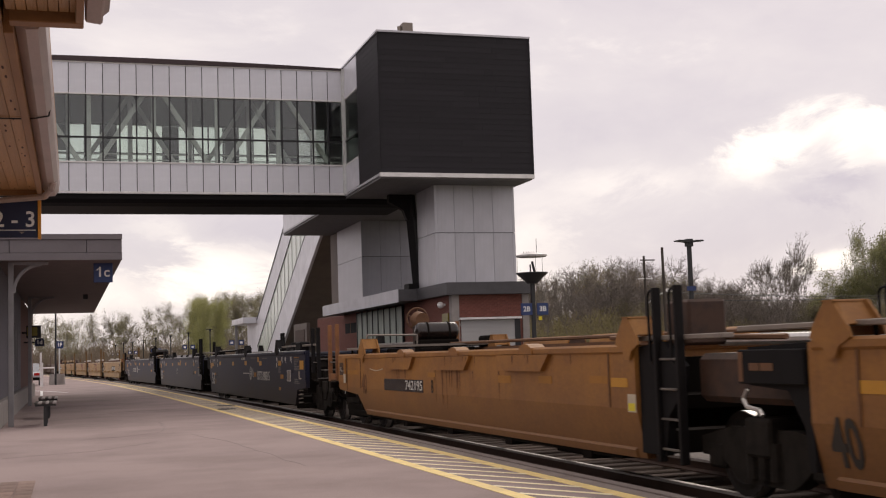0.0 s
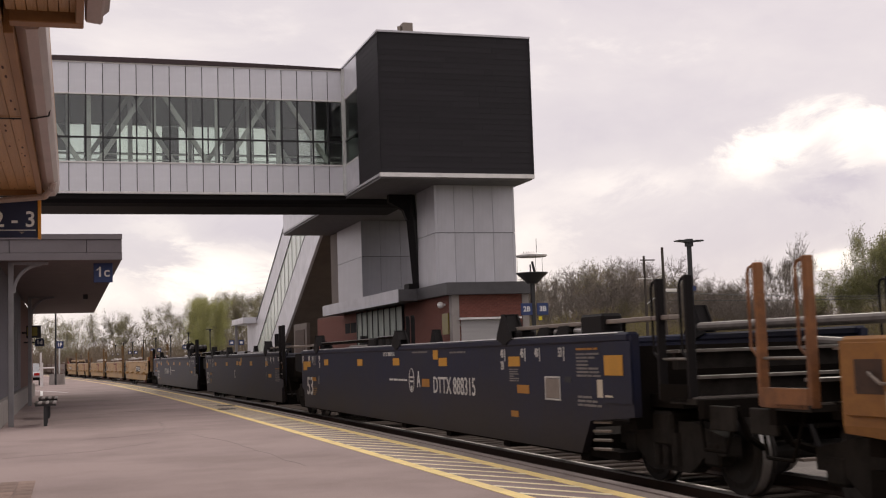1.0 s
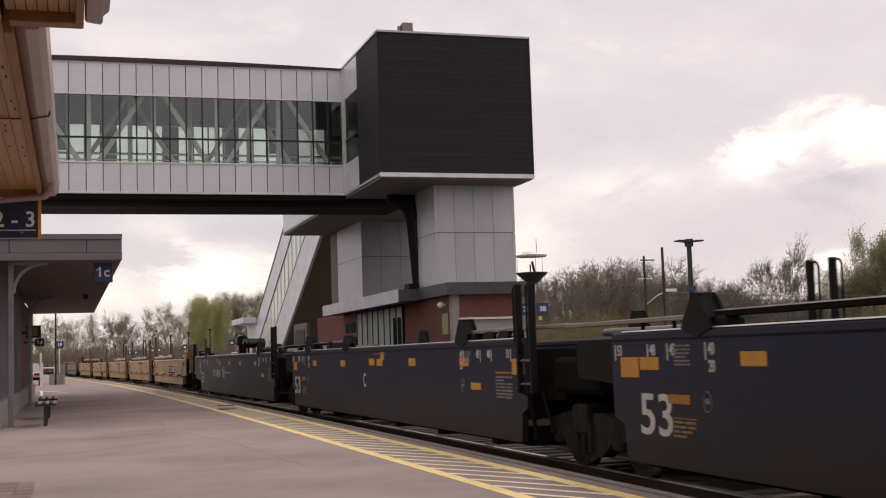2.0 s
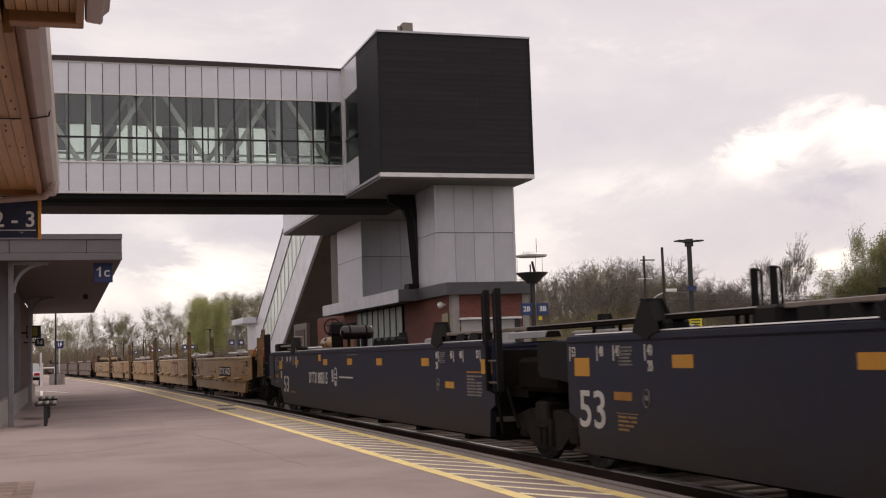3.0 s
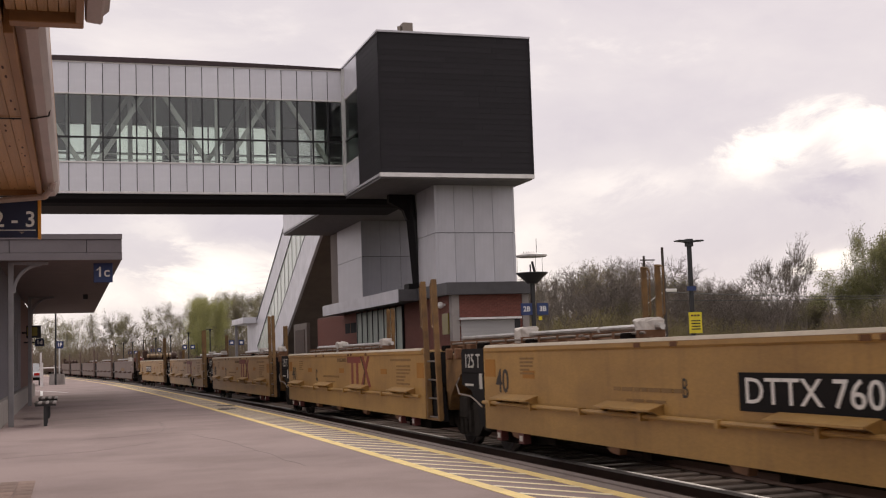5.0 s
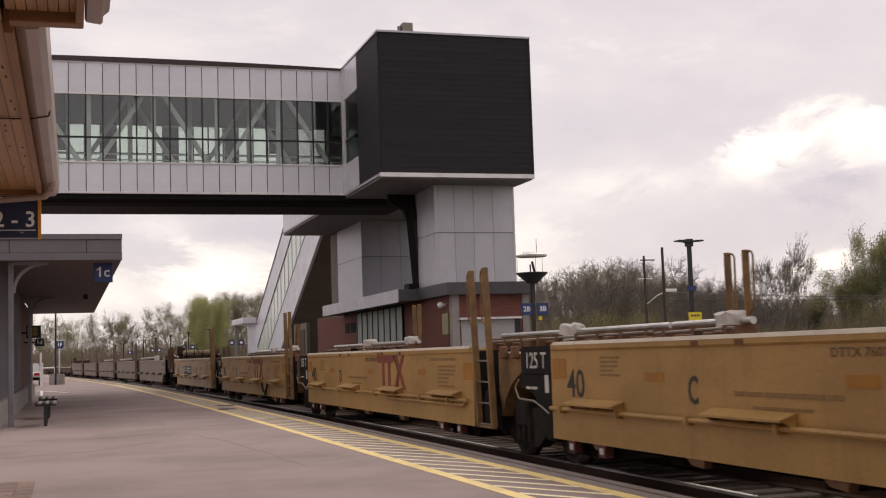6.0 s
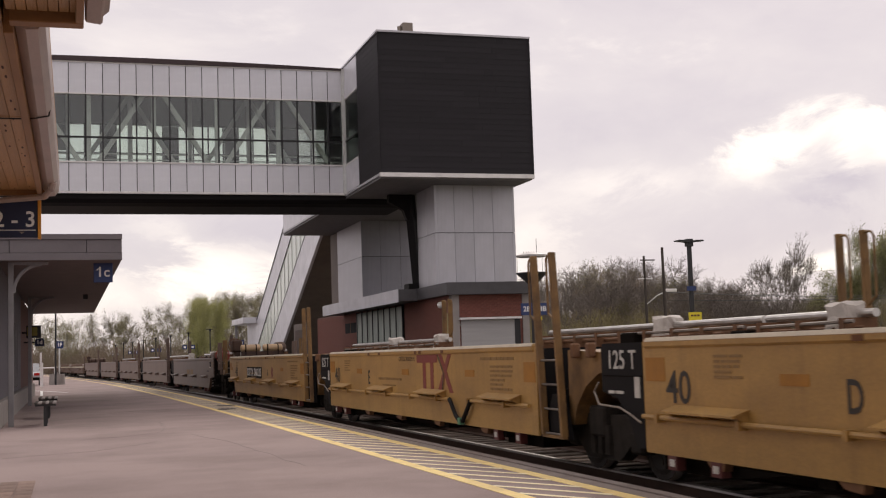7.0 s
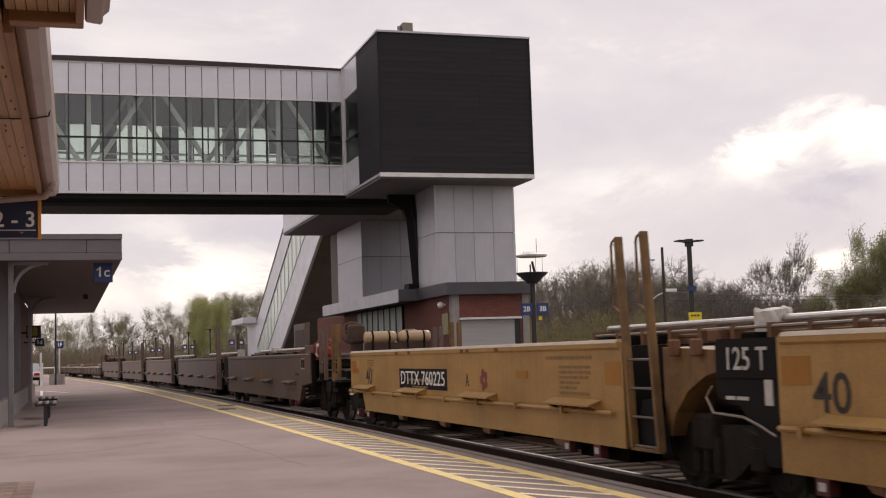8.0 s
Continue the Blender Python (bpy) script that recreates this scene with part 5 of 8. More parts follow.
def ledge(unit, y, length, material, z=0.90):
    bm = bmesh.new()
    prism(bm, [(NEAR, z + 0.025), (NEAR - 0.17, z - 0.03), (NEAR - 0.17, z - 0.05), (NEAR, z + 0.005)], "y", y - length / 2, y + length / 2)
    for dy in (-0.5, 0.0, 0.5):
        prism(bm, [(NEAR, z + 0.0), (NEAR - 0.15, z - 0.035), (NEAR, z - 0.12)], "y", y + dy * length * 0.96 - 0.01, y + dy * length * 0.96 + 0.01)
    part("guide_ledge", bm, material, unit)


def well_forty(u0, u1, letter, paint, front_end=False, rear_end=False, number=False, logo=False, tarps=(), detail=True, z_top=1.55, tint_label="ochre yellow"):
    L = u1 - u0
    extra = "a black number board" if number and detail else "a red bar mark" if logo else "tall guide posts"
    unit = thing("well_wagon", f"{tint_label} forty-foot well wagon unit with {extra}, empty", "well wagon", "train wagons")
    MOVERS.append((unit, u0 + 0.12, u1 + 0.12))
    y0 = -L / 2 + (1.75 if front_end else 1.0)
    y1 = L / 2 - (2.4 if rear_end else 2.0)
    zb = 0.42
    shell(unit, L, y0, y1, zb, z_top, paint, cut_front=1.42 if front_end else 0.0, cut_rear=1.2 if rear_end else 0.0)
    if not rear_end:
        bm = bmesh.new()
        prism(bm, [(y1 + 0.004, 0.45), (y1 + 0.004, z_top), (y1 + 0.98, z_top), (y1 + 1.02, z_top - 0.06), (y1 + 1.02, 1.02), (y1 + 0.62, 0.95), (y1 + 0.34, 0.70), (y1 + 0.2, 0.45)], "x", NEAR - 0.004, NEAR + 0.09)
        part("end_panel", bm, M_BLACKP, unit, "black end panel with white lettering")
        bm = bmesh.new()
        prism(bm, [(y1 + 0.004, 0.45), (y1 + 0.004, z_top), (y1 + 1.0, z_top), (y1 + 1.0, 1.02), (y1 + 0.3, 0.6)], "x", 1.39, 1.48)
        part("end_panel", bm, M_BLACKP, unit)
        add_truck(unit, L / 2 - 0.15)
        bm = bmesh.new()
        path_rod(bm, [(NEAR - 0.03, y1 + 1.06, 1.12), (NEAR - 0.06, y1 + 1.12, 1.02), (NEAR - 0.06, y1 + 1.0, 0.88), (NEAR - 0.05, y1 + 0.5, 0.86), (NEAR - 0.05, y1 + 0.25, 0.80), (NEAR - 0.05, y1, 0.72)], 0.012, 6)
        part("brake_pipe", bm, M_DPIPE, unit)
        bm = bmesh.new()
        box(bm, -0.9, 0.9, L / 2 - 0.95, L / 2 + 0.1, 0.85, 1.12, bevel=0.05)
        part("articulation_housing", bm, M_RUSTDARK, unit)
    else:
        add_truck(unit, L / 2 - 1.9)
        car_end(unit, L, 1, paint, M_YPOST if detail else paint, 2.20, z_top, 0.40, 0.55)
        hand_wheel(unit, -1.05, L / 2 - 0.75, 2.0, 0.24, M_RUSTY)
        boxpart("brake_housing", (-1.2, -0.85, L / 2 - 1.2, L / 2 - 0.85, 1.75, 2.2), M_RUSTDARK, unit, bevel=0.06)
        boxpart("brake_pedestal", (-1.12, -0.92, L / 2 - 1.15, L / 2 - 0.9, 0.98, 1.78), M_RUSTDARK, unit)
        for x in (-0.62, 0.16):
            air_tank(unit, x, L / 2 - 1.55, 1.88, 0.13, 0.62, M_TANTANK if detail else paint, across=True)
        boxpart("tank_cradle", (-0.95, 0.5, L / 2 - 1.65, L / 2 - 1.45, 1.0, 1.76), M_RUSTDARK, unit)
    if front_end:
        add_truck(unit, -L / 2 + 1.9)
        car_end(unit, L, -1, paint, M_YPOST if detail else paint, 2.13, z_top)
        hand_wheel(unit, -1.15, -L / 2 + 1.72, 1.66, 0.26, M_REDWHEEL, "bright red hand brake wheel")
        bm = bmesh.new()
        rod(bm, (-1.15, -L / 2 + 1.70, 1.64), (-1.15, -L / 2 + 1.34, 1.62), 0.19, 0.18, seg=28)
        rod(bm, (-1.15, -L / 2 + 1.34, 1.62), (-1.15, -L / 2 + 1.26, 1.62), 0.14, 0.07, seg=28)
        box(bm, -1.22, -1.08, -L / 2 + 1.40, -L / 2 + 1.58, 1.30, 1.5, bevel=0.03)
        part("brake_housing", bm, M_REDWHEEL, unit, "bright red brake housing")
        boxpart("valve_box", (NEAR - 0.01, NEAR + 0.14, y0 - 0.02, y0 + 0.66, 1.59, 1.79), paint, unit, bevel=0.01)
        air_tank(unit, 1.15, -L / 2 + 2.4, 1.93, 0.19, 0.98, M_TANCREAM if detail else paint, M_RUSTDARK)
        for name, material, grow, ya, yb, a0, a1 in (("label_border", M_CREAM, 0.004, -0.34, 0.10, 0.22, 1.02), ("tank_label", M_BLACKP, 0.007, -0.30, 0.06, 0.32, 0.94)):
            bm = bmesh.new()
            rows = [[bm.verts.new((1.15 - (0.19 + grow) * math.cos(a), -L / 2 + 2.4 + y, 1.93 + (0.19 + grow) * math.sin(a))) for y in (ya, yb)] for a in np.linspace(a0, a1, 6)]
            for p, q in zip(rows, rows[1:]):
                bm.faces.new((p[0], p[1], q[1], q[0]))
            part(name, bm, material, unit)
        boxpart("jack_pad", (NEAR - 0.02, NEAR + 0.01, y0 + 0.02, y0 + 0.68, 0.97, 1.5), paint, unit)
        # added strip, no post stands here: it makes the wall's end dark
        boxpart("end_post", (NEAR + 0.01, NEAR + 0.10, y0 - 0.10, y0 - 0.004, 0.78, 1.56), M_UNDER, unit, "near-black strip added at the wall's end")
        bars_of_print("small_print", unit, M_FADED, y0 + 0.60, y0 + 0.12, 1.24, 1.44, 4, 81, NEAR - 0.02)
        frame_ob = patch("data_plate", unit, M_CREAM, y0 + 0.94, 1.34, 0.46, 0.27, "black data plate in a cream frame", NEAR - 0.002)
        patch("plate_field", frame_ob, M_BLACKP, y0 + 1.05, 1.345, 0.17, 0.21, "", NEAR - 0.005)
        patch("plate_field", frame_ob, M_BLACKP, y0 + 0.84, 1.345, 0.17, 0.21, "", NEAR - 0.005)
        bars_of_print("small_print", unit, M_DLETTER, y0 + 1.95, y0 + 1.45, 1.03, 1.12, 1, 82, NEAR - 0.002)
        for k in range(3):
            bm = bmesh.new()
            rod(bm, (NEAR + 0.06, y0 + 0.98, 0.50 + k * 0.11), (NEAR + 0.06, y0 + 0.68, 0.52 + k * 0.11), 0.014, seg=6)
            part("step_rung", bm, M_DPIPE, unit)
    else:
        ladder_posts(unit, y0 - 0.17, NEAR + 0.02, M_YPOST if detail else paint, 2.70, 0.44, gap=0.60, lean=0.19)
        boxpart("ladder_foot", (NEAR - 0.01, NEAR + 0.05, y0 - 0.80, y0 - 0.14, 0.42, 0.455), M_YPOST if detail else paint, unit)
        # the end beam that arches over the shared truck
        e = -L / 2
        bm = bmesh.new()
        prism(bm, [(y0 - 0.55, z_top - 0.06), (e - 0.70, z_top - 0.10), (e - 0.72, 1.26), (e - 0.40, 1.20), (e - 0.05, 1.05), (e + 0.22, 0.82), (e + 0.34, 0.58), (y0 - 0.55, 0.58)], "x", -1.28, 1.28)
        part("end_beam", bm, M_YPOST if detail else paint, unit, "grimy ochre end beam")
        for k in range(2):
            boxpart("lever_bracket", (NEAR + 0.1, NEAR + 0.2, e + 0.05 - k * 0.45, e + 0.17 - k * 0.45, z_top - 0.16, z_top + 0.02), M_RUSTY, unit, bevel=0.02)
        bm = bmesh.new()
        prism(bm, [(NEAR + 0.03, 0.42), (NEAR + 0.03, z_top - 0.10), (NEAR + 0.10, z_top - 0.03), (1.35, z_top - 0.03), (1.35, 0.42)], "y", y0 - 0.09, y0 - 0.004)
        part("end_plate", bm, M_BLACKP, unit, "black end plate")
        bm = bmesh.new()
        prism(bm, [(y0 - 0.10, 0.40), (y0 - 0.10, 0.62), (y0 - 0.30, 0.95), (y0 - 0.55, 0.95), (y0 - 0.75, 0.40)], "x", NEAR + 0.08, NEAR + 0.16)
        part("end_gusset", bm, M_BLACKP, unit)
    if not rear_end:
        ladder_posts(unit, y1 + 0.62, 1.42, M_YPOST if detail else paint, 2.74, inward=-1)
    # side pipes, ledges, placards
    span = y1 - y0
    if detail:
        px, pz = NEAR - 0.045, 0.79
        if letter != "E":
            bm = bmesh.new()
            path_rod(bm, [(px, y1 - 0.05, pz), (px, y0 + (1.2 if front_end else 0.2), pz)], 0.026, 8)
            part("side_pipe", bm, paint, unit)
        else:
            for a, b in ((y1 - 0.05, y0 + 3.5), (y0 + 2.5, y0 + 0.2)):
                bm = bmesh.new()
                path_rod(bm, [(px, a, pz), (px, b, pz)], 0.026, 8)
                part("side_pipe", bm, paint, unit)
            bm = bmesh.new()
            pts = [(px - 0.01, y0 + 3.5, pz), (px - 0.02, y0 + 3.38, pz - 0.06), (px - 0.02, y0 + 3.2, pz - 0.22), (px - 0.02, y0 + 3.02, pz - 0.31), (px - 0.02, y0 + 2.84, pz - 0.30), (px - 0.02, y0 + 2.64, pz - 0.14), (px - 0.01, y0 + 2.5, pz)]
            path_rod(bm, pts, 0.034, 8)
            part("rubber_hose", bm, M_BEAM, unit, "sagging black rubber hose")
            boxpart("hose_coupling", (px - 0.06, px + 0.02, y0 + 2.88, y0 + 2.98, pz - 0.36, pz - 0.26), M_COPPERGREEN, unit, "green hose coupling")
        k = y1 - 0.4
        while k > y0 + 0.3:
            boxpart("pipe_clip", (NEAR - 0.09, NEAR, k - 0.03, k + 0.03, 0.74, 0.825), paint, unit)
            k -= 1.55
    if detail and letter == "D":
        bm = bmesh.new()
        path_rod(bm, [(NEAR - 0.04, y0 + 4.9, 0.715), (NEAR - 0.04, y0 + 0.4, 0.715), (NEAR - 0.03, y0 + 0.3, 0.76)], 0.020, 8)
        part("side_pipe", bm, paint, unit)
    for k in range(4):
        ledge(unit, y1 - 1.35 - k * (span - (3.9 if front_end else 2.6)) / 3.0, 1.35, paint)
    for yy in (y1 - 0.55, y1 - 1.4, y0 + (2.0 if front_end else 0.75), y0 + (2.8 if front_end else 1.6)):
        boxpart("tie_down_bracket", (NEAR + 0.0, NEAR + 0.1, yy - 0.09, yy + 0.09, 0.28, 0.42), M_REDP, unit)
        if detail:
            patch("placard", unit, M_LETTER, yy, 0.35, 0.10, 0.07, "small white placard", NEAR - 0.002)
    rnd = random.Random(int(u0 * 10))
    for k in range(5):
        yy = y0 + 2.0 + (span - 3.2) * k / 4 + rnd.uniform(-0.3, 0.3)
        bm = bmesh.new()
        prism(bm, [(yy - 0.18, 0.43), (yy + 0.18, 0.43), (yy + 0.08, 0.36), (yy - 0.15, 0.34)], "x", NEAR + 0.01, NEAR + 0.1)
        part("drain_lip", bm, M_RUSTY, unit)
    # clutter along the far top edge
    runs = []
    if not front_end:
        runs.append((-L / 2 + 0.12, y0 + 6.2))
    if not rear_end:
        runs.append((y1 - 0.12, L / 2 + 0.05))
    if front_end:
        runs.append((y0 + 0.2, y0 + 4.6))
    for a, b in runs:
        bm = bmesh.new()
        rod(bm, (1.32, a, z_top + 0.25), (1.32, b, z_top + 0.25), 0.05, seg=10)
        part("top_pipe", bm, M_STEEL, unit, "bright worn steel pipe")
        bm = bmesh.new()
        rod(bm, (1.15, a, z_top + 0.08), (1.15, b, z_top + 0.08), 0.03, seg=6)
        part("control_rod", bm, M_RUSTY, unit)
        bm = bmesh.new()
        rod(bm, (1.02, a, z_top + 0.16), (1.02, b, z_top + 0.14), 0.022, seg=6)
        part("control_rod", bm, M_DPIPE, unit)
        k = a + 0.2
        while k < b:
            boxpart("pipe_bracket", (1.0, 1.44, k - 0.05, k + 0.05, z_top - 0.04, z_top + 0.2), M_RUSTY, unit)
            if rnd.random() < 0.65:
                boxpart("lever_box", (0.92, 1.25, k + 0.2, k + 0.2 + rnd.uniform(0.2, 0.45), z_top - 0.02, z_top + rnd.uniform(0.08, 0.17)), M_RUSTY if rnd.random() < 0.6 else M_UNDER, unit, bevel=0.02)
            k += 0.85
    # strip along the rim, its pale colour standing for the bevel's reflection
    bm = bmesh.new()
    prism(bm, [(NEAR - 0.029, z_top + 0.004), (NEAR - 0.006, z_top + 0.041), (NEAR + 0.05, z_top + 0.043), (NEAR + 0.05, z_top + 0.036), (NEAR - 0.003, z_top + 0.034), (NEAR - 0.024, z_top + 0.0)], "y", y0 + 0.1, y1 - 0.1)
    part("worn_rim", bm, M_CREAM if detail else paint, unit, "top edge strip for the rim's highlight")
    if detail:
        for yy in (y0 + 5.4, y0 + 5.15, y0 + 3.9, 1.2, 2.0):
            patch("rim_mark", unit, M_STAINRUN, yy, z_top - 0.03, 0.14, 0.05, "", NEAR - 0.026)
    for u in tarps:
        bm = bmesh.new()
        box(bm, 1.12, 1.46, u - 0.2, u + 0.2, z_top - 0.04, z_top + 0.38, bevel=0.03)
        bmesh.ops.subdivide_edges(bm, edges=bm.edges[:], cuts=2, use_grid_fill=True)
        for v in bm.verts:
            v.co += noise.noise_vector(v.co * 11.0) * 0.05
        part("tarpaulin_wrap", bm, M_WRAP, unit, "crumpled white tarpaulin wrap")
    # lettering
    if detail:
        if number:
            yc = 0.53 if rear_end else -1.33
            nb = patch("number_board", unit, M_BLACKP, yc, 1.08, 2.78, 0.34, "black number board")
            lettering("lettering", "DTTX 760225", 0.235, 0.78, M_WHITE, nb, on_side(NEAR - 0.007, yc, 1.08), "white lettering", 0.001, width=2.55)
            lettering("lettering", letter, 0.20, 0.8, M_DLETTER, unit, on_side(NEAR - 0.003, yc + (2.38 if front_end else -2.38), 1.08))
        elif letter:
            lettering("lettering", letter, 0.27, 0.8, M_DLETTER, unit, on_side(NEAR - 0.003, y1 - 3.55, 1.06), "dark unit letter", 0.006)
        lettering("lettering", "40", 0.33, 0.72, M_DLETTER, unit, on_side(NEAR - 0.003, y1 - 0.75 if not rear_end else 4.15, 1.08), "dark lettering", 0.003, width=0.50)
        if not rear_end:
            lettering("lettering", "125 T", 0.21, 0.78, M_LETTER, unit, on_side(NEAR - 0.01, y1 + 0.50, 1.36), "white lettering", 0.002, width=0.66)
            patch("plate", unit, M_LETTER, y1 + 0.14, 1.08, 0.12, 0.22, "white data plate", NEAR - 0.006)
            bars_of_print("small_print", unit, M_LETTER, y1 + 0.85, y1 + 0.45, 0.99, 1.05, 1, 3, NEAR - 0.004)
            boxpart("panel_rule", (NEAR - 0.012, NEAR - 0.004, y1 + 0.02, y1 + 0.98, 1.19, 1.2), M_UNDER, unit)
        patch("reflector", unit, M_OREFL, y1 - 0.27, 1.27, 0.42, 0.24, "dull orange patch")
        for yy in ((2.9, -0.5, -4.0) if not number else (5.2, -4.1)):
            patch("reflector", unit, M_OREFL, yy, 1.19, 0.42, 0.10, "dull orange patch")
        patch("reflector", unit, M_OREFL, y0 + 0.25, 1.22, 0.4, 0.26, "dull orange patch")
        bars_of_print("small_print", unit, M_FADED, y1 - 1.45, y1 - 1.95, 1.18, 1.42, 5, 5)
        bars_of_print("small_print", unit, M_FADED, y0 + 2.15, y0 + 0.75, 1.36, 1.44, 1, 7)
        bars_of_print("small_print", unit, M_FADED, y0 + 1.75, y0 + 0.85, 0.95, 1.32, 6, 9)
        bars_of_print("small_print", unit, M_FADED, y1 - 4.3, y1 - 5.9, 1.02, 1.10, 1, 13)
        bars_of_print("small_print", unit, M_FADED, y1 - 4.6, y1 - 5.5, 0.92, 0.97, 1, 14)
        if logo:
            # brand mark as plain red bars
            bm = bmesh.new()
            c = y0 + (4.15 if letter == "E" else 4.33)
            a, b = NEAR - 0.005, NEAR + 0.004
            box(bm, a, b, c + 0.1, c + 1.25, 1.35, 1.48)
            box(bm, a, b, c + 0.74, c + 0.91, 0.88, 1.35)
            box(bm, a, b, c + 0.31, c + 0.48, 0.88, 1.35)
            prism(bm, [(c + 0.03, 1.48), (c - 0.15, 1.48), (c - 0.71, 0.88), (c - 0.52, 0.88)], "x", a, b)
            prism(bm, [(c - 0.64, 1.48), (c - 0.47, 1.48), (c + 0.11, 0.88), (c - 0.07, 0.88)], "x", a - 0.002, b)
            mark = part("brand_mark", bm, M_LOGORED, unit, "faded red bar mark")
            for q, m in ((0.0, M_DLETTER), (0.055, M_YPOST)):
                bm = bmesh.new()
                prism(bm, [(c + 0.09 - q, 1.48), (c + 0.065 - q, 1.48), (c - 0.255 - q, 1.17), (c - 0.135 - q, 0.86), (c - 0.11 - q, 0.86), (c - 0.23 - q, 1.17)], "x", a - 0.006, b)
                part("mark_stripe", bm, m, mark)
            lettering("lettering", "DTTX 760225 " + letter, 0.075, 0.8, M_DFADED, unit, on_side(NEAR - 0.003, y0 + 6.03, 1.41), "small dark lettering", 0.001, width=1.0)
        if rear_end:
            bm = bmesh.new()
            for k in range(5):
                a = k * 2 * math.pi / 5
                bmesh.ops.create_circle(bm, cap_ends=True, segments=8, radius=0.07, matrix=Matrix.Translation((NEAR - 0.004, -2.6 + 0.1 * math.cos(a), 1.1 + 0.1 * math.sin(a))) @ Matrix.Rotation(math.pi / 2, 4, "Y"))
            part("flower_mark", bm, M_LOGORED, unit, "faded red flower mark")
        if front_end:
            patch("data_plate", unit, M_LETTER, y0 + 1.55, 0.62, 0.12, 0.18, "pale data plate")
    elif number:
        patch("number_board", unit, M_FADED, 1.0, 1.02, 1.0, 0.2)
        patch("number_board", unit, M_FADED, -0.3, 1.02, 1.0, 0.2)
    return unit


def ring_mark(unit, y, z):
    """A small round outline mark in weathered white."""
    bm = bmesh.new()
    path_rod(bm, [(NEAR - 0.004, y + 0.075 * math.cos(a), z + 0.095 * math.sin(a)) for a in np.linspace(0, 2 * math.pi, 17)], 0.007, 4)
    box(bm, NEAR - 0.008, NEAR - 0.001, y - 0.04, y + 0.04, z - 0.02, z + 0.03)
    part("round_mark", bm, M_DIMPRINT, unit)


def well_fiftythree(u0, u1, letter, front_end=False, rear_end=False):
    L = u1 - u0
    unit = thing("well_wagon", "dark navy fifty-three-foot well wagon unit with white lettering, empty", "well wagon", "train wagons")
    MOVERS.append((unit, u0 + 0.12, u1 + 0.12))
    y0 = -L / 2 + (1.95 if front_end else 1.0)
    y1 = L / 2 - 1.62
    zb, zt = 0.30, 1.63
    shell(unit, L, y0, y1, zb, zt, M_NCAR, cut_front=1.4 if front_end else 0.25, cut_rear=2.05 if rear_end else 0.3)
    # thin bright strip painted as the top edge's highlight
    bm = bmesh.new()
    prism(bm, [(NEAR - 0.022, zt + 0.030), (NEAR - 0.012, zt + 0.043), (NEAR + 0.06, zt + 0.046), (NEAR + 0.06, zt + 0.036), (NEAR - 0.012, zt + 0.028)], "y", y0 + 0.3, y1 - 0.3)
    part("worn_rim", bm, M_STEEL, unit, "bright strip for the top edge's highlight")
    bm = bmesh.new()
    prism(bm, [(NEAR - 0.004, 1.645), (NEAR - 0.016, 1.63), (NEAR - 0.016, 1.575), (NEAR, 1.56)], "y", y0 + 0.1, y1 - 0.1)
    part("top_flange", bm, M_NCAR, unit)
    if rear_end:
        add_truck(unit, L / 2 - 1.9)
        car_end(unit, L, 1, M_NCAR, M_BEAM, 2.20, zt, 0.40, 0.55)
        hand_wheel(unit, 0.55, L / 2 - 0.7, 2.36, 0.25, M_BEAM)
        boxpart("brake_housing", (0.38, 0.80, L / 2 - 1.35, L / 2 - 0.88, 2.08, 2.5), M_BEAM, unit, bevel=0.08)
        boxpart("brake_pedestal", (0.45, 0.72, L / 2 - 1.3, L / 2 - 0.95, 1.0, 2.1), M_UNDER, unit)
        bm = bmesh.new()
        path_rod(bm, [(-0.9, L / 2 - 1.9, 1.7), (-0.9, L / 2 - 2.0, 1.95), (-0.9, L / 2 - 2.25, 2.07), (-0.9, L / 2 - 3.5, 2.05), (-0.9, L / 2 - 3.5, 1.7)], 0.022, 6)
        part("hand_rail", bm, M_DPIPE, unit)
        air_tank(unit, 0.9, L / 2 - 2.3, 2.16, 0.20, 0.80, M_TANKP, across=True)
        boxpart("crossover_platform", (-1.3, 1.45, L / 2 - 3.3, L / 2 - 2.5, 1.68, 1.74), M_UNDER, unit)
        # paler strip painted as the dark platform's edge highlight
        boxpart("platform_edge", (-1.3, 1.45, L / 2 - 3.32, L / 2 - 3.3, 1.70, 1.745), M_DPIPE, unit)
        boxpart("tank_cradle", (0.45, 1.35, L / 2 - 2.5, L / 2 - 2.1, 1.3, 1.72), M_UNDER, unit, bevel=0.03)
    else:
        add_truck(unit, L / 2)
        bm = bmesh.new()
        box(bm, -1.25, 1.25, L / 2 - 0.8, L / 2 + 0.7, 0.95, 1.4, bevel=0.06)
        part("articulation_housing", bm, M_UNDER, unit)
        bm = bmesh.new()
        prism(bm, [(y1 + 0.004, 1.10), (y1 + 0.004, 1.59), (y1 + 0.98, 1.59), (y1 + 1.04, 1.55), (y1 + 1.04, 1.22), (y1 + 0.96, 1.16), (y1 + 0.35, 1.13)], "x", NEAR + 0.03, NEAR + 0.4)
        part("end_cabinet", bm, M_BLACKP, unit, "black end cabinet")
        ladder_posts(unit, y1 + 0.5, 1.42, M_BEAM, 2.48, inward=-1)
    if front_end:
        add_truck(unit, -L / 2 + 1.9)
        car_end(unit, L, -1, M_NCAR, M_BEAM, 2.19, zt, 1.43, 0.60)
    else:
        ladder_posts(unit, y0 + 0.13, NEAR - 0.035, M_BEAM, 2.37, 0.95)
        bm = bmesh.new()
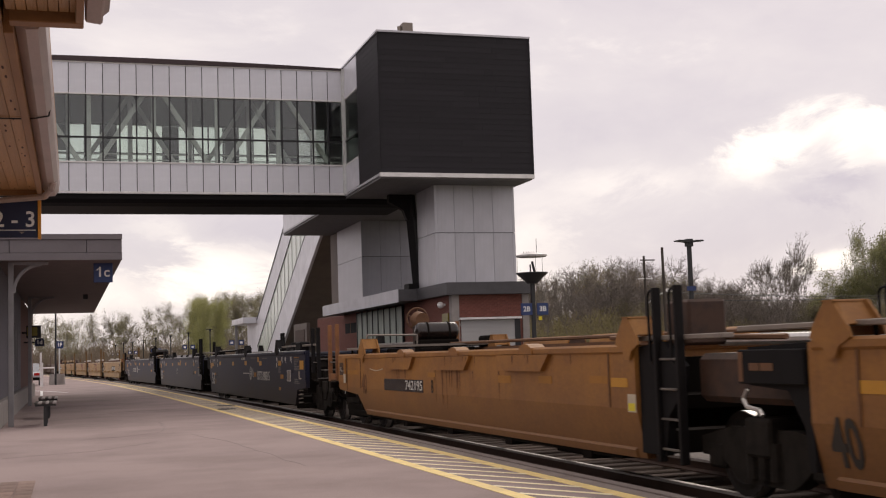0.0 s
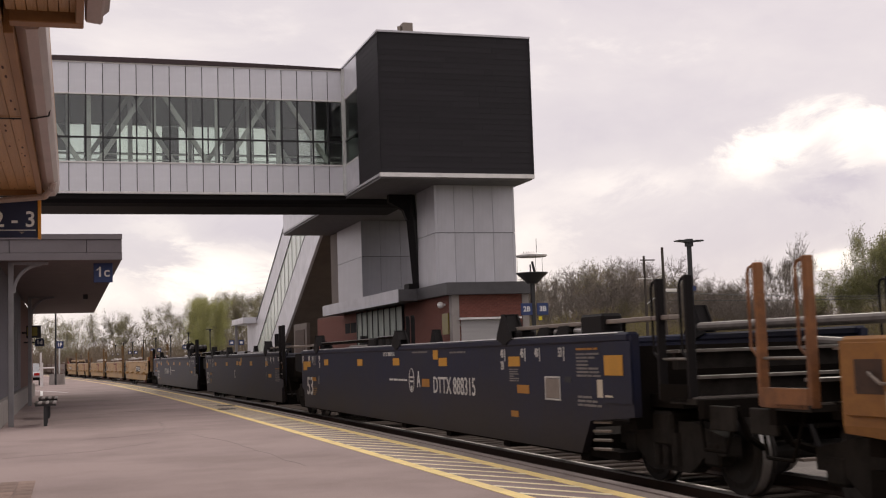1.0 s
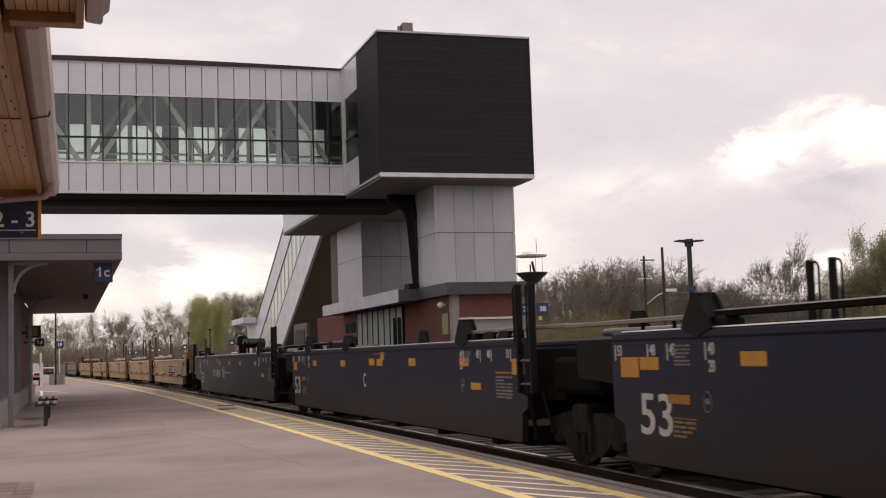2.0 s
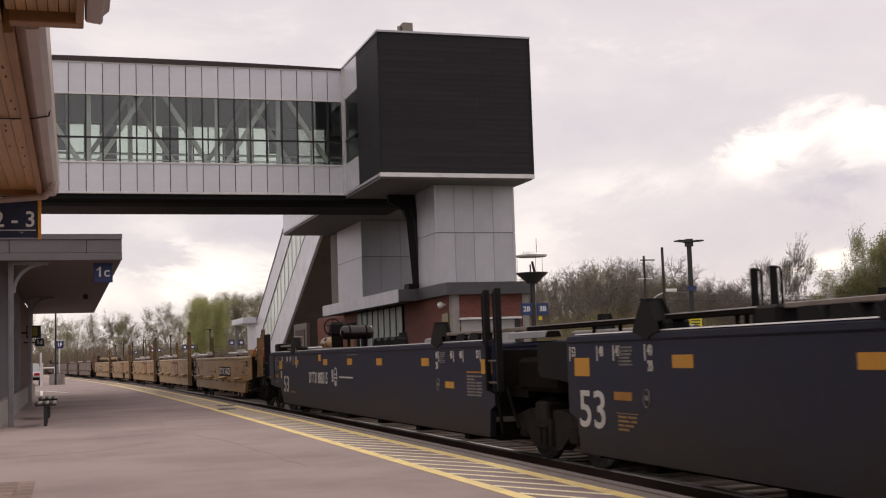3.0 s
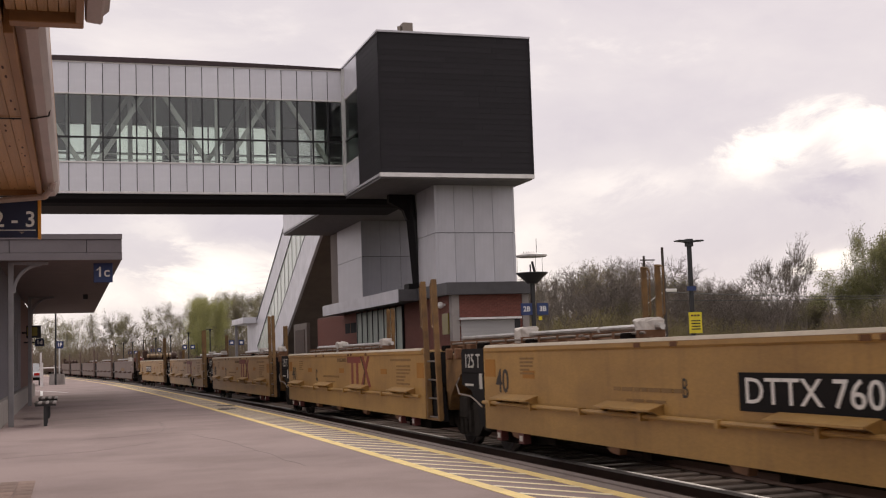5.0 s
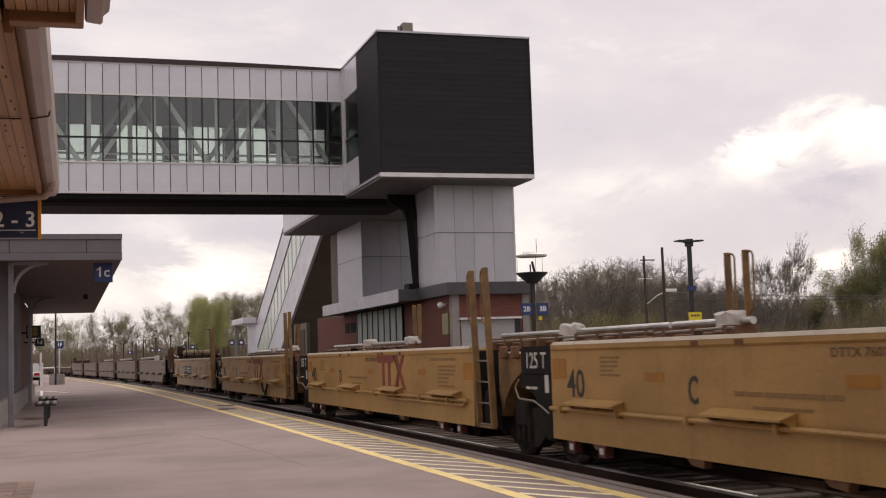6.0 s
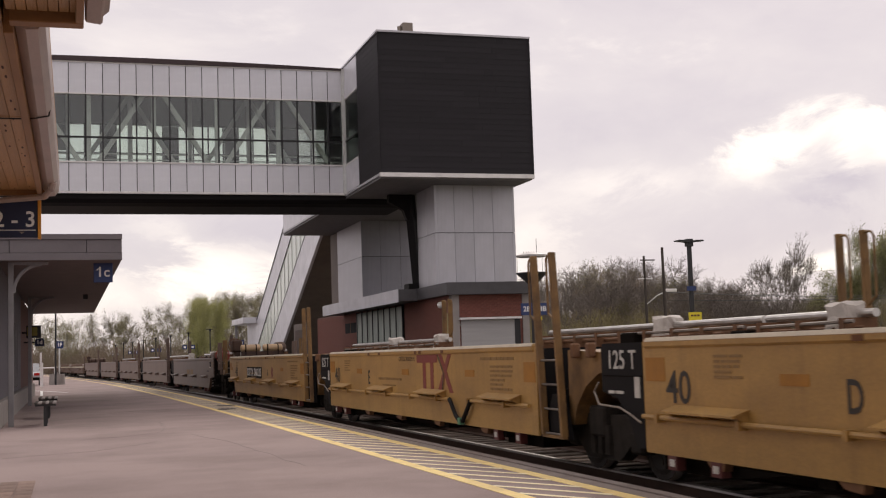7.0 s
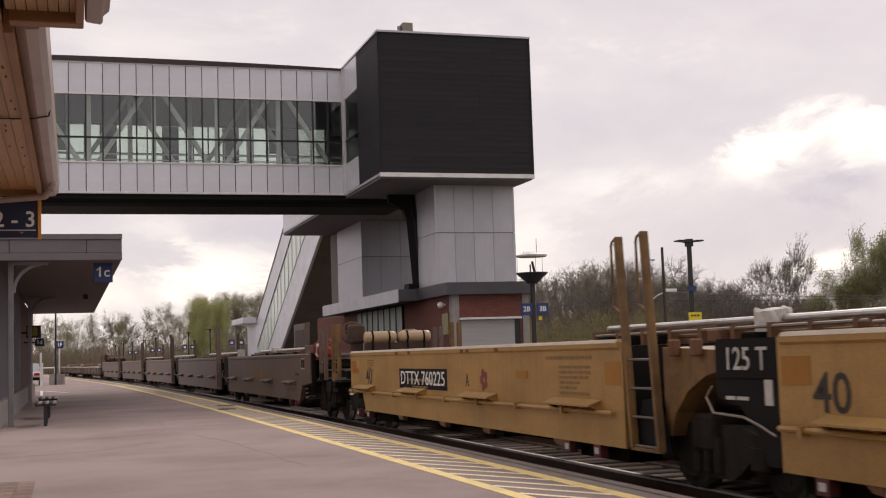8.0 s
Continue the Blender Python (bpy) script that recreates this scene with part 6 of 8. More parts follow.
        path_rod(bm, [(NEAR - 0.02, y0 + 0.13, 0.97), (NEAR + 0.02, y0 - 0.06, 0.92), (NEAR + 0.06, y0 - 0.12, 0.36)], 0.03, 6)
        path_rod(bm, [(NEAR + 0.06, y0 - 0.36, 1.0), (NEAR + 0.10, y0 - 0.45, 0.7), (NEAR + 0.12, y0 - 0.62, 0.45)], 0.022, 6)
        part("ladder_brace", bm, M_UNDER, unit)
    # corner guides, top rail with clutter
    for yy in (y0 + (3.76 if front_end else 2.55), y1 - (3.6 if rear_end else 1.95 if front_end else 2.15)):
        corner_guide(unit, yy, zt, M_BEAM, 0.29, 0.35, tip=0.05, deep=0.12)
        boxpart("guide_housing", (NEAR + 0.04, NEAR + 0.28, yy - 0.40, yy - 0.06, zt - 0.01, zt + 0.14), M_BEAM, unit, bevel=0.03)
        corner_guide(unit, yy - 0.08, zt, M_BEAM, 0.29, 0.42, 1.36, tip=0.05, deep=0.1)
    rim_rail(unit, y0 + (3.9 if front_end else 2.62), y0 - (0.7 if front_end else 1.15), zt + 0.165, (y0 + 2.0, y0 + 1.1, y0 + 0.45), zt)
    rim_rail(unit, y1 - (3.6 if rear_end else 1.95), y1 + (-0.35 if rear_end else 1.5), zt + (0.185 if rear_end else 0.15), (y1 - 1.2, y1 - 0.5), zt, dark=letter == "C")
    # a second rail ahead of the rear guide, on a box, two tapered lock plates and a guide
    for rail0, box0, box1, plates, wide, guide in {"C": ((5.5, 3.74, 3.37, (3.05, 2.62), 0.42, 1.70),), "A": ((7.2, 2.50, 1.97, (1.65, 1.12), 0.37, 0.31),)}.get(letter, ()):
        rim_rail(unit, rail0, box0, zt + 0.16, (box0 + 0.5, box0 + 0.34), zt, dark=True)
        rim_rail(unit, box1, guide + 0.22, zt + 0.185, (box1 - 0.16,), zt, dark=letter == "A")
        boxpart("lock_housing", (NEAR, NEAR + 0.3, box1, box0, zt - 0.02, zt + 0.20), M_BEAM, unit, bevel=0.03)
        for yy in plates:
            bm = bmesh.new()
            prism(bm, [(yy, zt - 0.015), (yy, zt + 0.16), (yy - wide * 0.64, zt + 0.16), (yy - wide * 0.8, zt + 0.08), (yy - wide, zt - 0.015)], "x", NEAR - 0.01, NEAR + 0.22)
            part("lock_plate", bm, M_BEAM, unit)
        corner_guide(unit, guide, zt, M_BEAM, 0.28, 0.28, tip=0.05, deep=0.1)
    # triangular locks and bright rollers under the front rail
    q = y0 + (2.58 if front_end else 1.60)
    for yy in (q, q - 0.62):
        bm = bmesh.new()
        prism(bm, [(yy + 0.22, zt + 0.02), (yy + 0.05, zt + 0.15), (yy - 0.15, zt + 0.15), (yy - 0.24, zt + 0.08), (yy - 0.22, zt + 0.02)], "x", NEAR + 0.03, NEAR + 0.24)
        part("lock_gear", bm, M_BEAM, unit)
        bm = bmesh.new()
        rod(bm, (NEAR + 0.14, yy - 0.25, zt + 0.085), (NEAR + 0.14, yy - 0.5, zt + 0.085), 0.05, seg=14)
        part("roller", bm, M_STEEL, unit, "bright worn steel roller")
    bm = bmesh.new()
    rod(bm, (1.22, -L / 2 + 0.1, zt + 0.10), (1.22, y0 + 3.3, zt + 0.12), 0.06, seg=10)
    part("far_pipe", bm, M_DSTEEL, unit)
    # lettering and reflectors, from the rear end forward
    lettering("lettering", "53", 0.43, 0.80, M_LETTER, unit, on_side(NEAR - 0.003, 8.30 if letter == "A" else y1 - 2.48 if letter == "B" else y1 - 0.68, 0.79), "grey-white lettering", 0.006, width=0.70)
    if letter == "B":
        # lock blocks along the far rim, then two sheet hoods
        for k in range(4):
            yy = 7.4 - k * 0.72
            bm = bmesh.new()
            prism(bm, [(yy - 0.24, zt + 0.02), (yy - 0.20, zt + 0.26), (yy - 0.08, zt + 0.34), (yy + 0.16, zt + 0.31), (yy + 0.24, zt + 0.16), (yy + 0.22, zt + 0.02)], "x", 1.22, 1.46)
            part("lock_block", bm, M_BEAM, unit)
        for a, b in ((2.75, 0.8), (-0.3, -1.75), (-3.0, -4.9)):
            sheet_hood(unit, a, b, zt + 0.06, M_POSTGREY, M_UNDER, 1.2)
    if letter != "C":
        yc = -2.83 if letter == "A" else 2.4
        lettering("lettering", "DTTX 888315", 0.27, 0.70, M_LETTER, unit, on_side(NEAR - 0.003, yc, 0.98 if letter == "A" else 1.0), "grey-white lettering", 0.002, width=2.06)
        step = 1.88 if letter == "A" else -1.55
        lettering("lettering", letter, 0.285, 0.72, M_LETTER, unit, on_side(NEAR - 0.003, yc + step, 1.06), "grey-white lettering", 0.003)
        ring = -0.53 if letter == "A" else 0.53
        if letter == "A":
            patch("reflector", unit, M_OREFL, -1.36, 1.02, 0.42, 0.13, "dull orange patch")
        bm = bmesh.new()
        path_rod(bm, [(NEAR - 0.004, ring + 0.15 * math.cos(a), 1.05 + 0.2 * math.sin(a)) for a in np.linspace(0, 2 * math.pi, 25)], 0.008, 4)
        box(bm, NEAR - 0.008, NEAR - 0.001, ring - 0.10, ring + 0.10, 1.09, 1.12)
        box(bm, NEAR - 0.008, NEAR - 0.001, ring - 0.09, ring + 0.09, 1.02, 1.05)
        box(bm, NEAR - 0.008, NEAR - 0.001, ring - 0.04, ring + 0.04, 0.88, 0.96)
        part("oval_mark", bm, M_LETTER, unit, "white oval outline mark")
        bars_of_print("small_print", unit, M_LETTER, ring + (1.45 if letter == "A" else -0.35), ring + (0.30 if letter == "A" else -1.6), 1.02, 1.08, 1, 5)
    else:
        lettering("lettering", "C", 0.285, 0.72, M_LETTER, unit, on_side(NEAR - 0.003, 0.2, 1.0), "grey-white lettering", 0.003)
    spots = {"A": ((8.42, 1.33), (6.42, 1.37), (3.2, 1.36), (0.45, 1.37), (-2.33, 1.36), (-5.48, 1.36)), "C": ((5.05, 1.35), (2.1, 1.345), (-1.0, 1.36), (-0.4, 1.37), (-3.2, 1.36), (-6.0, 1.36)),
             "B": ((5.0, 1.38), (1.56, 1.375), (-0.83, 1.38), (-3.25, 1.37), (-6.25, 1.36))}[letter]
    for yy, z in spots:
        patch("reflector", unit, M_REFL, yy, z, 0.42, 0.13, "orange reflector")
    patch("reflector", unit, M_REFL, {"A": -1.95, "C": -1.2, "B": 2.18}[letter], 1.475, 0.26, 0.15, "orange reflector")
    ends = [(y0, 1)] if letter == "A" else [(y1 + 0.06, -1)] if letter == "B" else []
    if not front_end:
        patch("reflector", unit, M_REFL, y0 + 0.30, 1.29, 0.44, 0.21, "orange reflector")
        bars_of_print("small_print", unit, M_DIMPRINT, y0 + 2.5, y0 + 2.2, 1.34, 1.52, 6, 60)
        bars_of_print("small_print", unit, M_DIMPRINT, -0.6, -1.5, 1.50, 1.54, 1, 23)
        bars_of_print("small_print", unit, M_OREFL, y0 + 1.17, y0 + 0.52, 1.185, 1.23, 1, 61)
        bars_of_print("small_print", unit, M_DIMPRINT, y0 + 1.17, y0 + 0.52, 0.85, 1.17, 7, 62)
        patch("reflector", unit, M_REFL, y0 + 2.02, 1.005, 0.44, 0.10, "orange reflector")
        ring_mark(unit, y0 + 2.61, 1.0)
    if not rear_end:
        patch("reflector", unit, M_REFL, y1 - 0.43, 1.29, 0.42, 0.21, "orange reflector")
        bars_of_print("small_print", unit, M_DIMPRINT, y1 - 1.42, y1 - 1.75, 1.30, 1.52, 6, 63)
        patch("reflector", unit, M_OREFL, y1 - 1.49, 0.98, 0.44, 0.09, "dull orange patch")
        bars_of_print("small_print", unit, M_FADED, y1 - 1.35, y1 - 1.81, 0.60, 0.78, 4, 64)
        boxpart("print_rule", (NEAR - 0.004, NEAR, y1 - 1.83, y1 - 1.30, 0.79, 0.8), M_FADED, unit)
        ring_mark(unit, y1 - 2.05, 0.97)
    for ye, d in ends:
        door = patch("end_plate", unit, M_NCAR, ye + d * 0.36, 1.235, 0.72, 0.67, "raised navy end plate", NEAR - 0.014)
        on_door = d > 0
        patch("reflector", door if on_door else unit, M_REFL, ye + d * (0.42 if on_door else 1.72), 1.31, 0.46, 0.22, "orange reflector", NEAR - 0.02 if on_door else NEAR)
        bars_of_print("small_print", door, M_CREAM, ye + d * 0.36 + 0.3, ye + d * 0.36 + 0.05, 0.95, 0.99, 1, 25, NEAR - 0.02)
        a, b = sorted((ye + d * 0.80, ye + d * 1.45))
        bars_of_print("small_print", unit, M_OREFL, b, a, 1.475, 1.52, 1, 26)
        bars_of_print("small_print", unit, M_DIMPRINT, b, a, 1.17, 1.46, 7, 27)
        if not on_door:
            patch("reflector", unit, M_OREFL, ye + d * 1.11, 1.015, 0.44, 0.09, "dull orange patch")
        patch("data_label", unit, M_CREAM, ye + d * (0.82 if on_door else 1.81), 1.05, 0.16, 0.2, "pale yellow label")
        bars_of_print("small_print", unit, M_DIMPRINT, b, a, 0.83, 0.97 if on_door else 0.90, 3, 28)
        boxpart("lock_housing", (NEAR + 0.02, NEAR + 0.28, ye + d * 1.05 - 0.3, ye + d * 1.05 + 0.3, zt + 0.02, zt + 0.26), M_BEAM, unit, bevel=0.03)
    if front_end:
        lettering("lettering", "DTTX 888315A", 0.075, 0.8, M_LETTER, unit, on_side(NEAR - 0.003, 0.95, 1.505), "small white lettering", 0.001, width=0.8)
        bars_of_print("small_print", unit, M_DIMPRINT, -2.69, -3.47, 1.48, 1.53, 1, 71)
        patch("reflector", unit, M_OREFL, y0 + 3.2, 1.0, 0.42, 0.11, "dull orange patch")
        patch("reflector", unit, M_OREFL, y0 + 3.53, 0.67, 0.26, 0.08, "dull orange patch")
    lengths = [("53", y0 + 1.93), ("48", y0 + 2.7), ("45", y0 + 3.2), ("40", y0 + 3.95)] if front_end else [("53", y0 + 0.67), ("48", y0 + 1.44), ("45", y0 + 1.9), ("40", y0 + 2.66)]
    lengths += [("53", y1 - 1.92), ("48", y1 - 2.65), ("45", y1 - 3.12), ("40", y1 - 3.88)] if rear_end else [("53", y1 - 0.2), ("48", y1 - 0.97), ("45", y1 - 1.40), ("40", y1 - 2.16)]
    for text, yy in lengths:
        lettering("lettering", text, 0.115, 0.75, M_LETTER, unit, on_side(NEAR - 0.003, yy, 1.46), "small white lettering", 0.003)
        side = -0.11 if yy < 0 else 0.11
        boxpart("length_mark", (NEAR - 0.004, NEAR, yy + side - 0.012, yy + side + 0.012, 1.36, 1.53), M_LETTER, unit)
        if text == "40":
            lettering("lettering", "20", 0.115, 0.75, M_LETTER, unit, on_side(NEAR - 0.003, yy, 1.30), "small white lettering", 0.003)
    if rear_end:
        bars_of_print("small_print", unit, M_DIMPRINT, y1 - 3.30, y1 - 3.62, 1.31, 1.53, 6, 65)
        bars_of_print("small_print", unit, M_FADED, y1 - 3.1, y1 - 3.66, 0.59, 0.66, 1, 66)
    if not front_end:
        return unit
    bars_of_print("small_print", unit, M_DIMPRINT, y0 + 3.68, y0 + 3.35, 1.09, 1.27, 6, 21)
    bars_of_print("small_print", unit, M_DIMPRINT, -0.6, -1.5, 1.50, 1.55, 1, 23)
    patch("access_plate", unit, M_DPIPE, y0 + 2.2, 1.03, 0.42, 0.24, "worn grey plate")
    patch("hand_hole", unit, M_JOINT, y0 + 1.72, 1.14, 0.2, 0.07)
    bm = bmesh.new()
    for a, b, c2, d2 in ((-0.24, 0.24, 0.125, 0.145), (-0.24, 0.24, -0.145, -0.125), (-0.24, -0.22, -0.125, 0.125), (0.22, 0.24, -0.125, 0.125)):
        box(bm, NEAR - 0.008, NEAR, y0 + 2.2 + a, y0 + 2.2 + b, 1.03 + c2, 1.03 + d2)
    part("plate_frame", bm, M_LETTER, unit)
    bm = bmesh.new()
    for k in range(4):
        rod(bm, (NEAR + 0.05, y0 + 1.15, 0.36 + k * 0.10), (NEAR + 0.05, y0 + 0.68, 0.38 + k * 0.10), 0.018, seg=5)
    part("step_rungs", bm, M_DPIPE, unit)
    return unit


def well_old(u0, u1, rear_end=False):
    """The older, faded orange-yellow unit with gussets under its rim and sides that lean in at the foot."""
    L = u1 - u0
    unit = thing("well_wagon", "faded orange-yellow older container well wagon unit, rust streaked", "well wagon", "train wagons")
    MOVERS.append((unit, u0 + 0.12, u1 + 0.12))
    y0 = -L / 2 + 1.8
    y1 = L / 2 - (1.67 if rear_end else 1.35)
    zt, zb = 1.50, 0.33
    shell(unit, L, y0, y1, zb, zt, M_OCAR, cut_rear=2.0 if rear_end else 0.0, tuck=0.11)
    bm = bmesh.new()
    prism(bm, [(NEAR + 0.08, 0.33), (NEAR + 0.065, 0.41), (NEAR + 0.09, 0.44), (NEAR + 0.13, 0.33)], "y", y0 + 0.2, y1 - (2.1 if rear_end else 0.2))
    part("bottom_flange", bm, M_OCAR, unit)
    for k in (2.15, -0.85, -3.87):
        bm = bmesh.new()
        arch = [(k - 0.36, zt - 0.05), (k - 0.34, zt + 0.03), (k - 0.24, zt + 0.075), (k - 0.08, zt + 0.085), (k + 0.06, zt + 0.06), (k + 0.12, zt - 0.05)]
        prism(bm, arch, "x", NEAR - 0.045, NEAR + 0.16)
        part("top_lug", bm, M_OCAR, unit, "worn pale lug")
        bm = bmesh.new()
        lo, hi = [(k - 0.66, 1.235), (k + 0.66, 1.235)], [(k + 0.93, zt - 0.055), (k - 0.93, zt - 0.055)]
        prism(bm, lo + hi, "x", NEAR - 0.06, NEAR - 0.044)
        for (a, za), (b, zb2) in ((lo[0], hi[1]), (lo[1], hi[0])):
            prism(bm, [(a, za), (b, zb2), (b + (0.02 if b < k else -0.02), zb2), (a + (0.02 if a < k else -0.02), za)], "x", NEAR - 0.044, NEAR + 0.01)
        part("side_gusset", bm, M_OCAR, unit)
    corner_guide(unit, y0 + 0.10, zt, M_OCAR, 0.27, 0.31)
    corner_guide(unit, y1 - (2.25 if rear_end else 0.36), zt, M_OCAR, 0.27, 0.31)
    corner_guide(unit, y0 + 0.05, zt, M_OCAR, 0.27, 0.33, 1.26)
    corner_guide(unit, y1 - (2.3 if rear_end else 0.42), zt, M_OCAR, 0.27, 0.33, 1.26)
    for a, b in ((3.1, 0.95), (0.05, -2.05), (-3.0, -5.1)):
        sheet_hood(unit, a, b, zt + 0.06, M_OCAR, M_RUSTDARK, 1.2)
    rim_rail(unit, y0 + 0.2, y0 - 1.65, zt + 0.09, (y0 - 0.1,), zt)
    rim_rail(unit, y1 - 2.0, y1 - 0.5 if rear_end else y1 + 1.2, zt + 0.14, (y1 - 1.2, y1 - 0.7), zt)
    bm = bmesh.new()
    rod(bm, (0.8, y0, zt + 0.16), (0.8, y1, zt + 0.2), 0.03, seg=6)
    rod(bm, (-0.6, y0 - 1.5, zt + 0.06), (-0.6, y0 + 2.4, zt + 0.12), 0.03, seg=6)
    box(bm, 1.2, 1.44, y0 + 1, y1 - 1, zt + 0.03, zt + 0.1)
    part("top_rail", bm, M_RUSTY, unit)
    bm = bmesh.new()
    rod(bm, (0.45, y0 - 1.6, zt + 0.03), (0.45, y0 + 1.5, zt + 0.05), 0.07, seg=10)
    part("brake_cylinder_pipe", bm, M_STEEL, unit, "bright worn steel pipe")
    boxpart("seam", (NEAR - 0.012, NEAR, y0 + 0.62, y0 + 0.645, 0.85, zt - 0.05), M_RUSTY, unit)
    # front end: dark end panel, ladder, cabinet
    bm = bmesh.new()
    prism(bm, [(y0 - 0.004, 0.4), (y0 - 0.004, zt), (y0 - 0.55, zt + 0.05), (y0 - 0.92, 1.30), (y0 - 0.85, 1.0), (y0 - 0.62, 0.8), (y0 - 0.52, 0.4)], "x", NEAR + 0.05, NEAR + 0.14)
    part("end_panel", bm, M_BLACKP, unit)
    for x in (-1.44, 1.40):
        ladder_posts(unit, y0 - 0.46, x, M_BEAM, 2.10, 0.34)
    boxpart("valve_cabinet", (-1.05, -0.6, y0 - 0.42, y0 + 0.08, 1.5, 1.98), M_RUSTDARK, unit, "rusty dark valve cabinet", bevel=0.03)
    label_ob = patch("data_plate", unit, M_CREAM, y0 + 0.10, 0.91, 0.19, 0.19, "pale yellow data plate")
    patch("plate_field", label_ob, M_YSIGN, y0 + 0.10, 0.87, 0.15, 0.08, "", NEAR - 0.004)
    if rear_end:
        add_truck(unit, L / 2 - 1.9)
        car_end(unit, L, 1, M_OCAR, M_OPOST, 2.21, zt, 0.44, 0.75)
        hand_wheel(unit, 0.62, 8.2, 2.30, 0.25, M_RUSTY, "rusty red brake wheel")
        bm = bmesh.new()
        rod(bm, (0.62, 8.12, 2.28), (0.62, 7.78, 2.26), 0.19, 0.16, seg=24)
        part("brake_housing", bm, M_RUSTY, unit, "rusty round brake housing")
        boxpart("brake_pedestal", (0.45, 0.80, 7.65, 8.05, 1.0, 2.14), M_RUSTDARK, unit, "dark rusty brake pedestal", bevel=0.03)
        air_tank(unit, 0.55, 6.5, 1.97, 0.2, 0.80, M_TANKP, across=True)
        boxpart("tank_cradle", (0.1, 1.0, 6.3, 6.7, 1.3, 1.80), M_UNDER, unit, bevel=0.03)
        boxpart("crossover_platform", (-1.15, 1.5, 5.3, 6.1, zt + 0.13, zt + 0.19), M_UNDER, unit)
        # paler strip for the highlight along the black beam
        boxpart("platform_edge", (-1.15, 1.5, 5.28, 5.3, zt + 0.15, zt + 0.195), M_DPIPE, unit)
        bm = bmesh.new()
        path_rod(bm, [(-1.1, 6.15, zt + 0.19), (-1.1, 6.15, zt + 0.42), (0.0, 6.15, zt + 0.40), (0.0, 6.15, zt + 0.19)], 0.02, 6)
        part("hand_rail", bm, M_DPIPE, unit)
        boxpart("guide_backing", (1.3, 1.52, 5.5, 5.95, zt + 0.03, zt + 0.34), M_UNDER, unit, "black guide block", bevel=0.04)
        for k in range(3):
            boxpart("valve_gear", (-0.9 + k * 0.7, -0.5 + k * 0.7, 5.0, 5.3, zt - 0.05, zt + 0.12), M_UNDER, unit, bevel=0.02)
        # boxed rear corner with a latch, seams, patches
        boxpart("seam", (NEAR - 0.012, NEAR, 6.38, 6.405, 0.78, zt - 0.05), M_RUSTY, unit)
        boxpart("seam", (NEAR - 0.012, NEAR, 5.18, 5.205, 0.85, zt - 0.05), M_RUSTY, unit)
        corner = boxpart("corner_frame", (NEAR - 0.03, NEAR - 0.002, 6.46, 7.10, 0.93, 1.49), M_OCAR, unit, "raised rusty corner frame", bevel=0.008)
        boxpart("corner_recess", (NEAR - 0.034, NEAR - 0.03, 6.62, 6.96, 1.10, 1.36), M_RUSTDARK, corner)
        bm = bmesh.new()
        path_rod(bm, [(NEAR - 0.04, 6.78, 1.26), (NEAR - 0.075, 6.70, 1.24), (NEAR - 0.075, 6.60, 1.18), (NEAR - 0.04, 6.55, 1.18)], 0.014, 6)
        part("latch_handle", bm, M_DPIPE, corner)
        patch("data_plate", unit, M_CREAM, 6.50, 1.03, 0.18, 0.19, "pale yellow data plate", NEAR - 0.034)
        patch("reflector", unit, M_OREFL, 5.87, 1.16, 0.93, 0.085, "dull orange patch")
        lettering("lettering", "40", 0.40, 0.72, M_STAINRUN, unit, on_side(NEAR - 0.003, 4.9, 0.92), "faded dark lettering", 0.008)
        for yy, zz, w, h in ((-6.13, 1.15, 0.47, 0.085), (-3.1, 1.12, 0.5, 0.1), (-4.55, 1.13, 0.42, 0.09), (0.30, 1.155, 0.42, 0.07)):
            patch("repainted_patch", unit, M_OREFL, yy, zz, w, h, "darker repainted patch")
        patch("repainted_patch", unit, M_REFL, -6.66, 1.125, 0.40, 0.10, "amber patch")
        nb = patch("number_board", unit, M_TANKP, 2.07, 0.955, 2.53, 0.21, "faded dark number board")
        lettering("lettering", "742195", 0.165, 0.8, M_LETTER, nb, on_side(NEAR - 0.008, 1.355, 0.955), "grey-white lettering", 0.002, width=1.03)
        lettering("lettering", "B", 0.21, 0.7, M_TANKP, unit, on_side(NEAR - 0.004, 0.28, 0.955), "dark unit letter", 0.006)
        bm = bmesh.new()
        path_rod(bm, [(NEAR - 0.003, 4.42 - k * 0.125, 1.24 - 0.035 * math.sin(k * math.pi / 8)) for k in range(9)], 0.008, 4)
        part("scratch", bm, M_CREAM, unit, "pale scratch")
        r = random.Random(31)
        for k in range(26):
            yy, ww, hh = r.choice((-0.85, 2.15, -3.87, -0.85)) + r.gauss(0, 0.55), r.uniform(0.010, 0.035), r.uniform(0.12, 0.6)
            top = r.choice((1.23, 1.23, 1.44))
            x = NEAR - (0.003 if top < 1.3 else 0.062)
            hh = hh if top < 1.3 else hh * 0.3
            bm = bmesh.new()
            prism(bm, [(yy - ww, top), (yy + ww, top), (yy + ww * 0.6, top - hh * 0.5), (yy + ww * 0.2, top - hh), (yy - ww * 0.4, top - hh * 0.8), (yy - ww * 0.9, top - hh * 0.4)], "x", x, x + 0.004)
            part("rust_run", bm, M_STAINRUN, unit)
    else:
        bm = bmesh.new()
        prism(bm, [(y1 + 0.004, 0.45), (y1 + 0.004, zt), (y1 + 0.95, zt - 0.03), (y1 + 0.95, 1.14), (y1 + 0.35, 1.10), (y1 + 0.12, 0.8), (y1 + 0.08, 0.45)], "x", NEAR + 0.02, NEAR + 0.12)
        part("end_panel", bm, M_BLACKP, unit)
